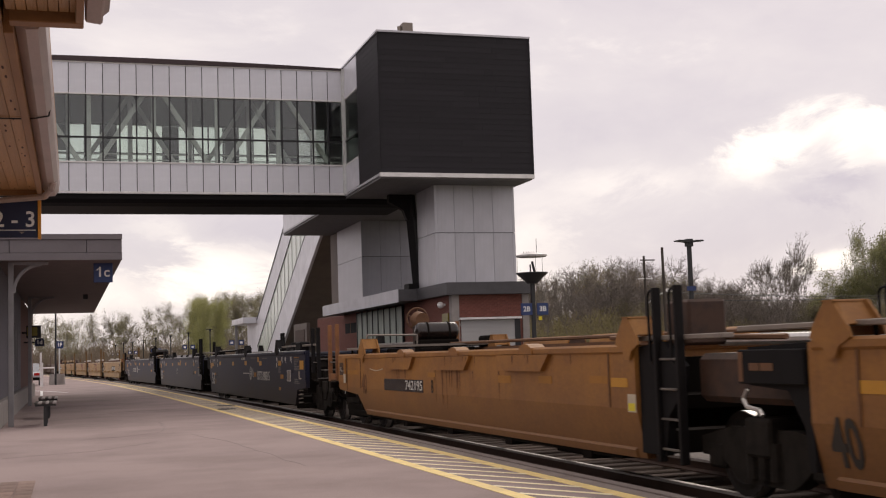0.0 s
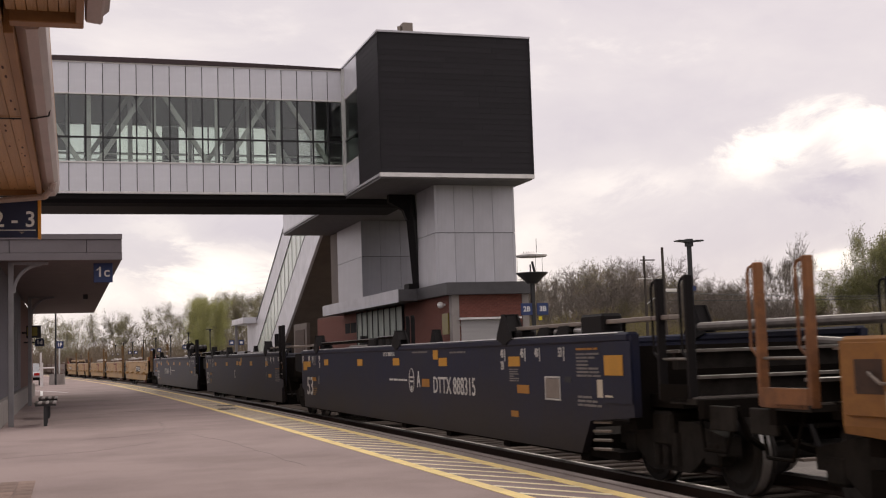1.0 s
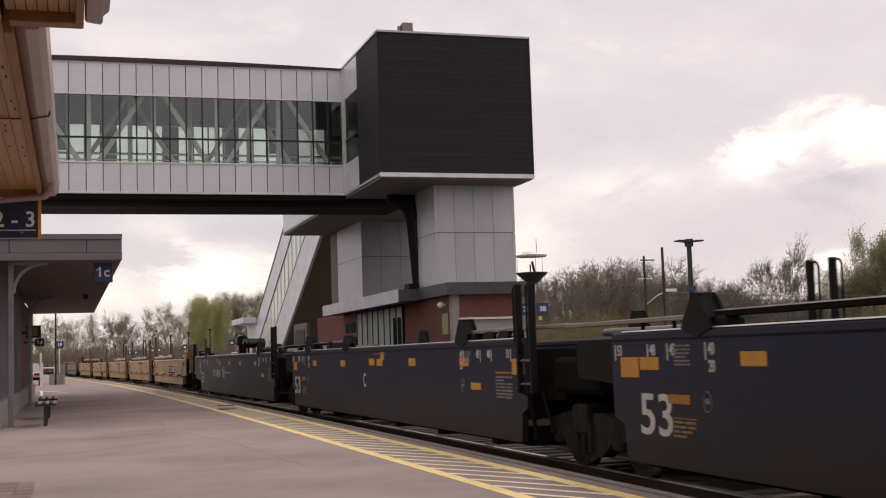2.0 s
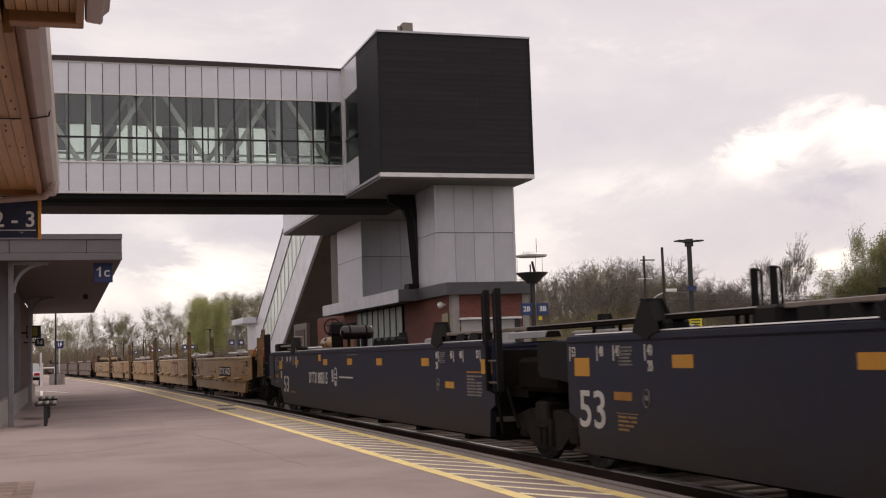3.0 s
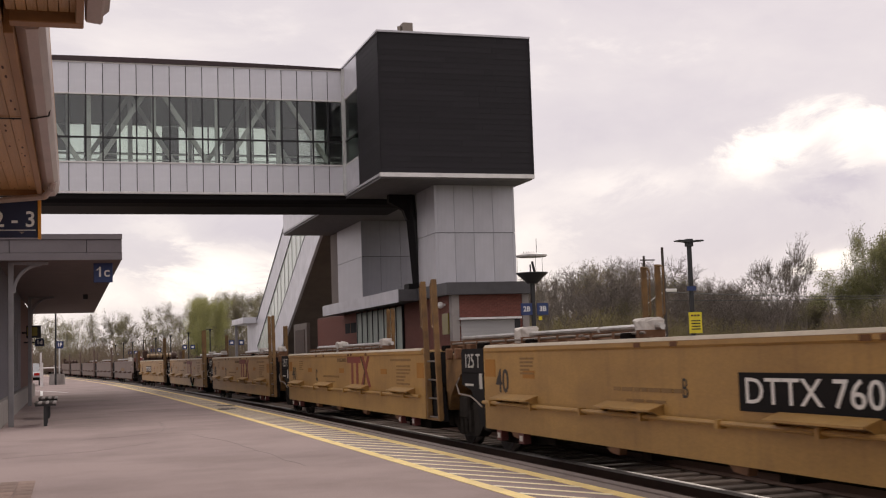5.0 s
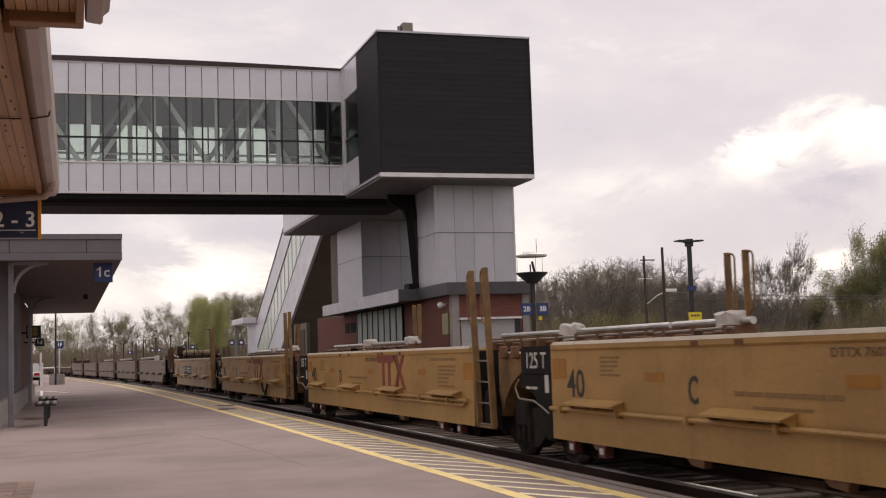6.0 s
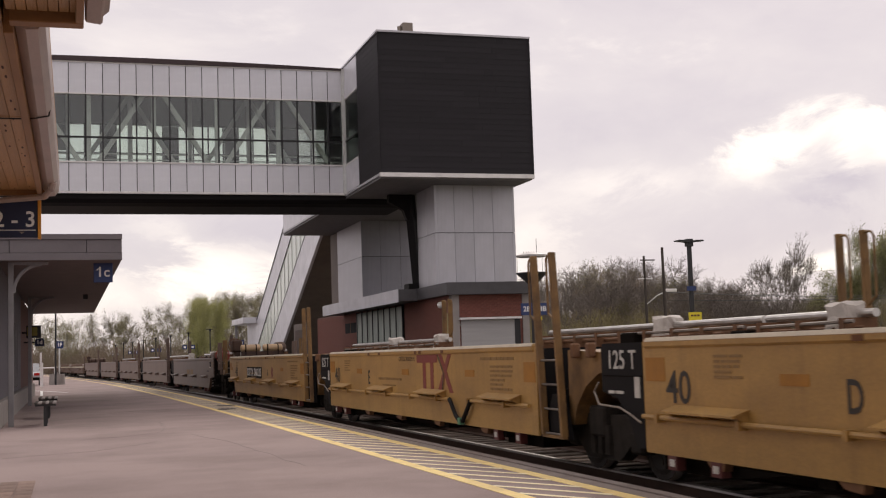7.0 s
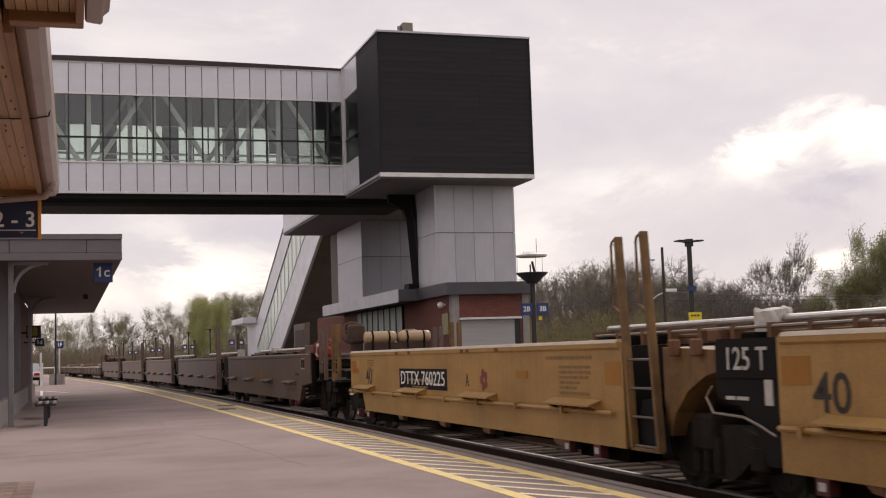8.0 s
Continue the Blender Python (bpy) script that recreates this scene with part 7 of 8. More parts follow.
        board = boxpart("end_board", (NEAR - 0.03, NEAR + 0.02, y1 + 0.03, y1 + 1.04, 1.15, 1.45), M_BLACKP, unit, "dark end board with faded print", bevel=0.01)
        bars_of_print("faded_print", board, M_RUSTY, y1 + 0.85, y1 + 0.45, 1.24, 1.36, 1, 4, NEAR - 0.03)
        boxpart("board_edge", (NEAR - 0.034, NEAR - 0.03, y1 + 0.96, y1 + 1.03, 1.17, 1.43), M_RUSTY, board)
        bm = bmesh.new()
        path_rod(bm, [(NEAR - 0.02, y1 + 0.92, 1.10), (NEAR - 0.04, y1 + 0.96, 1.02), (NEAR - 0.04, y1 + 0.90, 0.95), (NEAR - 0.04, y1 + 0.70, 0.93), (NEAR - 0.04, y1 + 0.66, 0.88)], 0.02, 6)
        part("brake_pipe", bm, M_STEEL, unit, "bright bent pipe")
        add_truck(unit, L / 2 - 0.05)
        boxpart("articulation_housing", (-1.25, 1.25, y1 + 0.1, L / 2 + 0.9, 0.95, 1.42), M_RUSTDARK, unit, bevel=0.06)
        lettering("lettering", "40", 0.40, 0.72, M_DLETTER, unit, on_lower_side(y1 - 0.41, 0.69), "dark lettering", 0.012)
        boxpart("seam", (NEAR - 0.012, NEAR, y1 - 0.66, y1 - 0.635, 0.85, zt - 0.05), M_RUSTY, unit)
        patch("reflector", unit, M_REFL, y1 - 1.05, 1.15, 0.78, 0.10, "orange reflector")
    return unit


def low_wagon(u0, u1):
    L = u1 - u0
    unit = thing("gondola_wagon", "low brown freight wagon with a pale top strip", "freight wagon", "low freight wagons")
    MOVERS.append((unit, u0 + 0.12, u1 + 0.12))
    y0, y1 = -L / 2 + 0.7, L / 2 - 0.7
    bm = bmesh.new()
    box(bm, NEAR, -NEAR, y0, y1, 0.55, 1.15, bevel=0.03)
    part("body", bm, M_BCAR, unit)
    bm = bmesh.new()
    box(bm, NEAR - 0.02, -NEAR + 0.02, y0, y1, 1.15, 1.2)
    part("top_strip", bm, M_CREAM, unit, "pale top strip")
    k = y0 + 0.5
    while k < y1:
        boxpart("rib", (NEAR - 0.06, NEAR, k, k + 0.1, 0.5, 1.15), M_BCAR, unit)
        k += 1.6
    boxpart("load", (-1.0, 1.0, y0 + 3, y0 + 7, 1.2, 1.5), M_BCAR, unit, bevel=0.08)
    for y in (y0 + 1.6, y1 - 1.6):
        add_truck(unit, y)
    return unit


well_old(-29.0, -13.6)
well_old(-13.6, 4.1, rear_end=True)
well_fiftythree(4.1, 25.95, "A", front_end=True)
well_fiftythree(25.95, 45.0, "C")
well_fiftythree(45.0, 66.1, "B", rear_end=True)
well_forty(66.1, 84.0, "B", M_YCAR, front_end=True, number=True, tarps=(7.2,))
well_forty(84.0, 99.3, "C", M_YCAR, logo=True, tarps=(6.0, -4.3))
well_forty(99.3, 114.6, "D", M_YCAR, logo=True, tarps=(6.0, -4.0))
well_forty(114.6, 129.9, "E", M_YCAR, logo=True, tarps=(6.0, -5.0))
well_forty(129.9, 146.1, "A", M_YCAR, rear_end=True, number=True, tarps=(-5.75,))
n_cuts = (146.1, 163.9, 179.7, 195.4, 211.1, 227.9)
for k, (a, b) in enumerate(zip(n_cuts, n_cuts[1:])):
    well_forty(a, b, "", M_BCAR, front_end=k == 0, rear_end=k == 4, number=k == 0, tarps=(4.6, -4.2) if k < 2 else (), detail=False, tint_label="faded brown")
for a in (227.9, 248.0, 268.1):
    low_wagon(a, a + 20.1)


def motions():
    """The whole train rolls towards the camera at an even pace, each unit on the curve, its wheels turning."""
    for unit, u0, u1 in MOVERS:
        rows = []
        for k in range(17):
            t = k * 0.5
            f, r = on_line(u0 - SPEED * t), on_line(u1 - SPEED * t)
            d = r - f
            m = Matrix.Translation(((f.x + r.x) / 2, (f.y + r.y) / 2, RAIL_Z)) @ Matrix.Rotation(math.atan2(-d.x, d.y), 4, "Z")
            rows.append((t, m))
        walk(unit, rows)
    for wheel, x, y, z in WHEELS:
        rows = [(k / 30, Matrix.Translation((x, y, z)) @ Matrix.Rotation(SPEED * k / 30 / 0.42, 4, "X")) for k in range(241)]
        walk(wheel, rows)


# ---------------------------------------------------------------- posts, signs and far things
def lamp_post(x, y, signs=()):
    lp = thing("platform_lamp", "black platform lamp post with two flat heads", "lamp post", "island lamp posts")
    bm = bmesh.new()
    box(bm, x - 0.055, x + 0.055, y - 0.055, y + 0.055, 0.0, 4.32, bevel=0.01)
    part("pole", bm, M_POST, lp)
    for sx in (-1, 1):
        bm = bmesh.new()
        prism(bm, [(x + sx * 0.02, 4.29), (x + sx * 0.15, 4.33), (x + sx * 0.40, 4.345), (x + sx * 0.42, 4.37), (x + sx * 0.38, 4.39), (x + sx * 0.15, 4.385), (x + sx * 0.02, 4.36)], "y", y - 0.13, y + 0.13)
        part("lamp_head", bm, M_POST, lp)
    boxpart("collar", (x - 0.09, x + 0.09, y - 0.09, y + 0.09, 4.2, 4.42), M_POST, lp)
    return lp


def post_sign(text, x, y, z, w=0.46, h=0.46, label="blue square platform sign on a lamp post"):
    sg = hang_sign("platform_sign", text, x, y, z, w, h, M_BLUESIGN, label, 0.20, "platform signs")
    return sg


lamp_post(17.2, 31.3)
rl = thing("reflector_lamp", "black lamp post lighting a white reflector dish above it", "lamp post", "island lamp posts")
rx, ry = 17.2, 43.75
boxpart("pole", (rx - 0.07, rx + 0.07, ry - 0.07, ry + 0.07, 0.0, 4.0), M_POST, rl, bevel=0.01)
bm = bmesh.new()
rod(bm, (rx, ry, 3.92), (rx, ry, 4.3), 0.2, 0.6, seg=24)
rod(bm, (rx, ry, 4.3), (rx, ry, 4.34), 0.62, seg=24)
part("shroud", bm, M_POST, rl, "dark conical shroud")
bm = bmesh.new()
rod(bm, (rx + 0.12, ry, 4.3), (rx + 0.02, ry, 4.78), 0.05, seg=8)
rod(bm, (rx - 0.06, ry, 4.3), (rx - 0.06, ry, 4.66), 0.03, seg=6)
part("floodlight", bm, M_POST, rl)
dish = part("dish", (lambda b: (rod(b, (rx, ry, 4.95), (rx, ry, 5.01), 0.58, 0.62, seg=28), rod(b, (rx, ry, 5.01), (rx, ry, 5.14), 0.62, 0.12, seg=28), b)[2])(bmesh.new()), M_TRIM, rl, "white reflector dish")
for a in (0.4, 2.5, 4.6):
    bm = bmesh.new()
    rod(bm, (rx + 0.58 * math.cos(a), ry + 0.58 * math.sin(a), 4.34), (rx + 0.58 * math.cos(a), ry + 0.58 * math.sin(a), 4.99), 0.008, seg=5)
    part("stay", bm, M_WIRE, rl)
bm = bmesh.new()
rod(bm, (rx + 0.22, ry, 5.06), (rx + 0.22, ry, 5.66), 0.012, seg=5)
part("aerial", bm, M_WIRE, dish)
for k in range(5):
    bm = bmesh.new()
    rod(bm, (rx - 0.3 + k * 0.1, ry, 5.05), (rx - 0.33 + k * 0.11, ry, 5.17), 0.010, seg=5)
    part("spike", bm, M_WIRE, dish)
post_sign("2B", 16.88, 43.62, 2.93)
post_sign("3B", 17.54, 43.62, 2.93)
sg = thing("small_sign", "small blue plate on the lamp post", "sign")
boxpart("plate", (17.02, 17.30, 31.19, 31.22, 2.92, 3.05), M_BLUESIGN, sg)
sg = thing("warning_sign", "yellow warning sign on a lamp post", "sign")
boxpart("board", (17.02, 17.42, 31.16, 31.2, 1.70, 2.30), M_YSIGN, sg)
bm = bmesh.new()
for k in range(3):
    box(bm, 17.08 + k * 0.1, 17.15 + k * 0.1, 31.15, 31.16, 2.18, 2.23)
part("print", bm, M_REDP, sg)
bm = bmesh.new()
for k in range(4):
    box(bm, 17.08, 17.36, 31.15, 31.16, 1.80 + k * 0.08, 1.83 + k * 0.08)
part("print", bm, M_DLETTER, sg)
sg = thing("small_notice", "small yellow notice beside a lamp post", "sign")
boxpart("plate", (17.36, 17.5, 43.62, 43.64, 2.5, 2.64), M_YSIGN, sg)
for k in range(9):
    p = on_line(84 + k * 13.0, 10.0)
    lamp_post(p.x, p.y)
    if k % 2 == 0:
        for dx, tx in ((-0.42, ""), (0.42, "")):
            sg = thing("platform_sign", "blue platform sign with pale print, far down the island", "sign", "platform signs")
            boxpart("board", (p.x + dx - 0.24, p.x + dx + 0.24, p.y - 0.12, p.y - 0.08, 2.6, 3.05), M_BLUESIGN, sg)
            boxpart("print_bar", (p.x + dx - 0.12, p.x + dx + 0.12, p.y - 0.13, p.y - 0.12, 2.72, 2.92), M_WHITE, sg)

# near side far end: post with sign, planter, railing
pl = thing("slim_pole", "tall slim dark pole at the platform's end", "pole")
bm = bmesh.new()
rod(bm, (-0.74, 88, 0), (-0.70, 88, 7.0), 0.07, 0.05)
part("shaft", bm, M_POST, pl)
sp = thing("sign_post", "pale post with a small blue platform sign", "sign post")
bm = bmesh.new()
rod(bm, (-0.50, 90, 0), (-0.50, 90, 3.05), 0.05)
part("post", bm, M_TRUSS, sp)
boxpart("board", (-0.75, -0.22, 89.9, 89.94, 2.52, 3.02), M_BLUESIGN, sp)
lettering("lettering", "1F", 0.26, 1.0, M_WHITE, sp, on_front(-0.48, 89.89, 2.77), "", 0.01)
bm = bmesh.new()
rod(bm, (-0.65, 89.3, 0), (-0.65, 89.3, 0.75), 0.55, 0.5, seg=16)
tagged(ob_of("concrete_bollard", bm, M_STONE), "round grey concrete base beside the post", "bollard")
for x, y, z in ((-1.62, 84, 2.2), (-1.50, 82, 1.55)):
    sp = thing("white_post", "white timber post beside the car park", "post", "white posts")
    boxpart("shaft", (x - 0.06, x + 0.06, y - 0.06, y + 0.06, 0, z), M_TRIM, sp)
fn = thing("railing", "pale metal railing by the car park", "railing")
bm = bmesh.new()
rod(bm, (-9, 100, 1.15), (-0.9, 104, 1.15), 0.06)
part("top_rail", bm, M_TRIM, fn)
for k in range(8):
    bm = bmesh.new()
    rod(bm, (-9 + k * 1.15, 100 + k * 0.57, 0), (-9 + k * 1.15, 100 + k * 0.57, 1.15), 0.04)
    part("baluster", bm, M_TRIM, fn)


def parked_car(x, y, paint, label):
    c = thing("parked_car", label, "car", "parked cars")
    bm = bmesh.new()
    prism(bm, [(y - 2.1, 0.35), (y - 2.15, 0.75), (y - 1.9, 0.95), (y + 1.1, 1.0), (y + 2.1, 0.85), (y + 2.2, 0.4)], "x", x - 0.88, x + 0.88)
    part("body", bm, paint, c)
    bm = bmesh.new()
    prism(bm, [(y - 1.75, 0.96), (y - 1.1, 1.48), (y + 0.4, 1.48), (y + 1.15, 1.0)], "x", x - 0.76, x + 0.76)
    part("cabin", bm, M_DARKGLASS, c, "dark glazed cabin")
    boxpart("roof", (x - 0.74, x + 0.74, y - 1.05, y + 0.35, 1.482, 1.52), paint, c, bevel=0.015)
    for sx in (-0.62, 0.62):
        boxpart("tail_lamp", (x + sx - 0.18, x + sx + 0.18, y - 2.165, y - 2.12, 0.68, 0.86), M_LAMPGLASS, c, "red tail lamp")
    boxpart("bumper", (x - 0.86, x + 0.86, y - 2.24, y - 2.12, 0.36, 0.56), M_UNDER, c, bevel=0.03)
    for sx in (-0.82, 0.82):
        for dy in (-1.3, 1.35):
            bm = bmesh.new()
            rod(bm, (x + sx - 0.1, y + dy, 0.33), (x + sx + 0.1, y + dy, 0.33), 0.33, seg=16)
            wheel = part("wheel", bm, M_TYRE, c)
            bm = bmesh.new()
            rod(bm, (x + sx - 0.104, y + dy, 0.33), (x + sx + 0.104, y + dy, 0.33), 0.2, seg=14)
            part("rim", bm, M_STEEL, wheel, "metal wheel rim")


parked_car(-2.6, 91.0, M_CARWHITE, "silver parked car beyond the platform")
parked_car(-4.9, 96.0, M_CARRED, "red parked car behind the silver one")

# poles, street lamp and wires beyond the island
for x, y, z in ((35.2, 70.0, 7.1), (31.3, 60.0, 6.75)):
    up = thing("utility_pole", "weathered timber utility pole", "utility pole", "utility poles")
    bm = bmesh.new()
    rod(bm, (x + 0.05, y, -0.6), (x, y, z), 0.11, 0.075)
    part("shaft", bm, M_TIMBER, up)
    if x > 33:
        boxpart("crossarm", (x - 0.25, x + 0.75, y - 0.05, y + 0.05, z - 0.30, z - 0.23), M_TIMBER, up)
        boxpart("crossarm", (x - 0.45, x + 0.55, y - 0.05, y + 0.05, z - 1.48, z - 1.42), M_TRUSS, up, "pale cable bracket")
sl = thing("street_lamp", "cobra-head street lamp on a slanted arm", "street lamp")
bm = bmesh.new()
path_rod(bm, [(35.22, 69.95, 4.02), (35.36, 69.9, 4.12), (35.90, 69.8, 4.54), (36.47, 69.8, 4.78)], 0.035)
part("arm", bm, M_TRUSS, sl)
boxpart("head", (36.42, 37.28, 69.68, 69.92, 4.76, 4.97), M_TRIM, sl, bevel=0.04)
for a, b, sag in (((31.3, 60, 4.3), (70, 72, 4.9), 0.5), ((35.2, 70, 4.3), (85, 64, 5.6), 0.8)):
    wv = [Vector(a).lerp(Vector(b), k / 14) - Vector((0, 0, sag * 4 * (k / 14) * (1 - k / 14))) for k in range(15)]
    bm = bmesh.new()
    path_rod(bm, wv, 0.02, 4)
    tagged(ob_of("overhead_wire", bm, M_WIRE), "thin sagging overhead wire between poles", "wire", "overhead wires")


# ---------------------------------------------------------------- trees
def add_branch(verts, faces, a, b, r0, r1, n=3):
    d = (b - a).normalized()
    s = d.orthogonal().normalized()
    q = d.cross(s)
    k = len(verts)
    for c, r in ((a, r0), (b, r1)):
        for i in range(n):
            w = 2 * math.pi * i / n
            verts.append(c + (s * math.cos(w) + q * math.sin(w)) * r)
    for i in range(n):
        faces.append((k + i, k + (i + 1) % n, k + n + (i + 1) % n, k + n + i))


def add_twig(rnd, verts, faces, a, b, w):
    """A hair-thin twig, tapering to its end."""
    d = b - a
    s = d.cross(Vector((rnd.gauss(0, 1), rnd.gauss(0, 1), rnd.gauss(0, 1)))).normalized() * w
    k = len(verts)
    verts += [a - s, a + s, b + s * 0.4, b - s * 0.4]
    faces.append((k, k + 1, k + 2, k + 3))


def spray(rnd, verts, faces, tips, p, d, length, count, w):
    """Fine twigs fanning out of a branch."""
    for _ in range(count):
        side = Vector((rnd.gauss(0, 1), rnd.gauss(0, 1), rnd.gauss(0.25, 0.8))).normalized()
        e = p + (d * rnd.uniform(0.4, 1.0) + side * 0.75).normalized() * length * rnd.uniform(0.5, 1.1)
        add_twig(rnd, verts, faces, p, e, w)
        for _ in range(2):
            k = p.lerp(e, rnd.uniform(0.3, 0.9))
            f = k + ((e - p).normalized() * 0.8 + Vector((rnd.gauss(0, 0.6), rnd.gauss(0, 0.6), rnd.gauss(0.2, 0.5)))).normalized() * length * rnd.uniform(0.25, 0.6)
            add_twig(rnd, verts, faces, k, f, w * 0.7)
            tips.append(f)


def fork(rnd, height, spread, levels, clear=0.27, up=0.16, fan=2):
    """A clear stem that forks again and again into a crown of fine twigs; returns its mesh and the places of the twig ends."""
    verts, faces, tips = [], [], []

    def limb(p, d, length, r, lev):
        segs = 3 if lev < 2 else 2
        r_now = r
        for i in range(segs):
            d = (d + Vector((rnd.gauss(0, 0.12), rnd.gauss(0, 0.12), rnd.gauss(0.02, 0.05)))).normalized()
            q = p + d * length / segs
            r_next = max(r_now * 0.86, 0.012)
            if lev < levels - 1:
                add_branch(verts, faces, p, q, r_now, r_next, 5 if lev == 0 else 3)
            else:
                add_twig(rnd, verts, faces, p, q, r_now)
            if lev >= 2:
                spray(rnd, verts, faces, tips, p.lerp(q, rnd.random()), d, max(length * 0.55, 0.5), fan, 0.016)
            p, r_now = q, r_next
        if lev == levels:
            spray(rnd, verts, faces, tips, p, d, 0.7, fan, 0.014)
            return
        w0 = rnd.uniform(0, 6.28)
        n = 3 if rnd.random() < (0.8 if lev == 0 else 0.35) else 2
        for k in range(n):
            w = w0 + k * 6.28 / n + rnd.uniform(-0.5, 0.5)
            side = d.orthogonal().normalized()
            side = (side * math.cos(w) + d.cross(side) * math.sin(w))
            limb(p, (d + side * spread * rnd.uniform(0.4, 1.2) + Vector((0, 0, up))).normalized(), length * rnd.uniform(0.58, 0.9), max(r_now * 0.64, 0.018), lev + 1)

    limb(Vector((0, 0, -0.4)), Vector((rnd.gauss(0, 0.05), rnd.gauss(0, 0.05), 1)).normalized(), height * clear, height * 0.0125, 0)
    return verts, faces, tips


def mast(rnd, height, reach):
    """A slim stem running to the top, with short limbs and twigs all the way up."""
    verts, faces, tips = [], [], []
    p, d, n = Vector((0, 0, -0.4)), Vector((rnd.gauss(0, 0.04), rnd.gauss(0, 0.04), 1)).normalized(), 12
    for i in range(n):
        d = (d + Vector((rnd.gauss(0, 0.05), rnd.gauss(0, 0.05), 0.04))).normalized()
        q = p + d * height / n
        r0, r1 = height * 0.0095 * (1 - i / (n + 1)), height * 0.0095 * (1 - (i + 1) / (n + 1))
        add_branch(verts, faces, p, q, r0, r1, 4)
        if i >= 3:
            for _ in range(rnd.choice((2, 3, 3, 4))):
                w = rnd.uniform(0, 6.28)
                a = p.lerp(q, rnd.random())
                e = a + Vector((math.cos(w), math.sin(w), rnd.uniform(0.5, 1.5))).normalized() * reach * rnd.uniform(0.4, 1.0) * (1.15 - 0.8 * abs(i / n - 0.5))
                add_branch(verts, faces, a, e, r1 * 0.45 + 0.006, 0.008, 3)
                for u in (0.35, 0.65, 1.0):
                    spray(rnd, verts, faces, tips, a.lerp(e, u), (e - a).normalized(), 0.75, 2, 0.015)
        p = q
    spray(rnd, verts, faces, tips, p, d, 0.8, 4, 0.010)
    return verts, faces, tips


def tree(seed, height, leaf_m, leaves, leaf_size, label, form, scatter=0.2, upright=False):
    rnd = random.Random(seed)
    tr = thing("tree", label, "tree", "trees behind the line")
    v, f, tips = form(rnd)
    if upright:
        # the crown stands over the foot
        top = max(p.z for p in v)
        high = [p for p in v if p.z > 0.5 * top]
        cx, cy, cz = (sum(p[i] for p in high) / len(high) for i in range(3))
        for p in v:
            p.x -= cx * max(p.z, 0) / cz
            p.y -= cy * max(p.z, 0) / cz
    low = [q for q in f if max(v[i].z for i in q) < 0.36 * height]
    high = [q for q in f if max(v[i].z for i in q) >= 0.36 * height]
    for name, fs in (("trunk", low), ("crown", high)):
        used = sorted({i for q in fs for i in q})
        at = {i: k for k, i in enumerate(used)}
        me = bpy.data.meshes.new(name)
        me.from_pydata([v[i] for i in used], [], [tuple(at[i] for i in q) for q in fs])
        me.materials.append(M_BARK)
        ob = new(name, me)
        ob.parent = tr
    if leaves:
        lv, lf = [], []
        for _ in range(leaves):
            c = rnd.choice(tips) + Vector((rnd.gauss(0, scatter), rnd.gauss(0, scatter), rnd.gauss(0, scatter)))
            a = Vector((rnd.gauss(0, 1), rnd.gauss(0, 1), rnd.gauss(0, 1))).normalized() * leaf_size * rnd.uniform(0.6, 1.3)
            b = a.orthogonal().normalized() * leaf_size * rnd.uniform(0.4, 0.9)
            k = len(lv)
            lv += [c - a, c + b, c + a, c - b]
            lf.append((k, k + 1, k + 2, k + 3))
        me = bpy.data.meshes.new("foliage")
        me.from_pydata(lv, [], lf)
        me.materials.append(leaf_m)
        ob = new("foliage", me)
        ob.parent = tr
    return tr


BARE = [tree(100 + k, 10.0, M_BUD, 0, 0.05, "bare grey-brown spring tree with a rounded crown of fine twigs", lambda r: fork(r, 10.0, 0.40 + 0.04 * k, 5)) for k in range(5)]
MAST = [tree(150 + k, 10.0, M_BUD, 160, 0.045, "slim upright bare tree with short branches", lambda r: mast(r, 10.0, 1.3 + 0.25 * k)) for k in range(4)]
BUDDY = [tree(200 + k, 10.0, M_LEAF_D, 2600, 0.055, "thin tree with first dull green leaves", lambda r: fork(r, 10.0, 0.40, 5)) for k in range(3)]
LEAFY = [tree(250 + k, 10.0, M_LEAF_P, 11000, 0.075, "slender tree in pale young leaf", lambda r: mast(r, 10.0, 2.6), scatter=0.34) for k in range(2)]
SLIM = [tree(270 + k, 10.0, M_LEAF_D, 2600, 0.06, "slim upright tree with a haze of first leaves", lambda r: mast(r, 10.0, 1.5 + 0.2 * k), scatter=0.25) for k in range(3)]
GREEN = [tree(300 + k, 10.0, M_LEAF_G, 9000, 0.065, "young green leafing tree with a soft outline", lambda r: fork(r, 10.0, 0.46, 5), scatter=0.26) for k in range(3)]
SPREAD = [tree(100 + k, 10.0, M_BUD, 0, 0.05, "tall bare tree with a rounded open crown of fine twigs", lambda r: fork(r, 10.0, 0.42, 5, clear=0.30, fan=3), upright=True) for k in range(2)]
TOPS = {}
rnd = random.Random(77)
for k, tr in enumerate(BARE + MAST + BUDDY + LEAFY + SLIM + GREEN + SPREAD):
    TOPS[tr.name] = max(v.co.z for ob in tr.children for v in ob.data.vertices)
    tr.location = (80 + k * 4.0, 98 - k * 3.0, -0.6)


def plant(kind, x, y, h, wide=1.0):
    """h: the height of the crown's top over the ground."""
    src = rnd.choice(kind)
    tr = copy_thing(src, Matrix.Translation((x, y, -0.6)) @ Matrix.Rotation(rnd.uniform(0, 6.28), 4, "Z"))
    k = h / TOPS[src.name]
    tr.scale = (k * wide * rnd.uniform(0.85, 1.2), k * wide * rnd.uniform(0.85, 1.2), k)


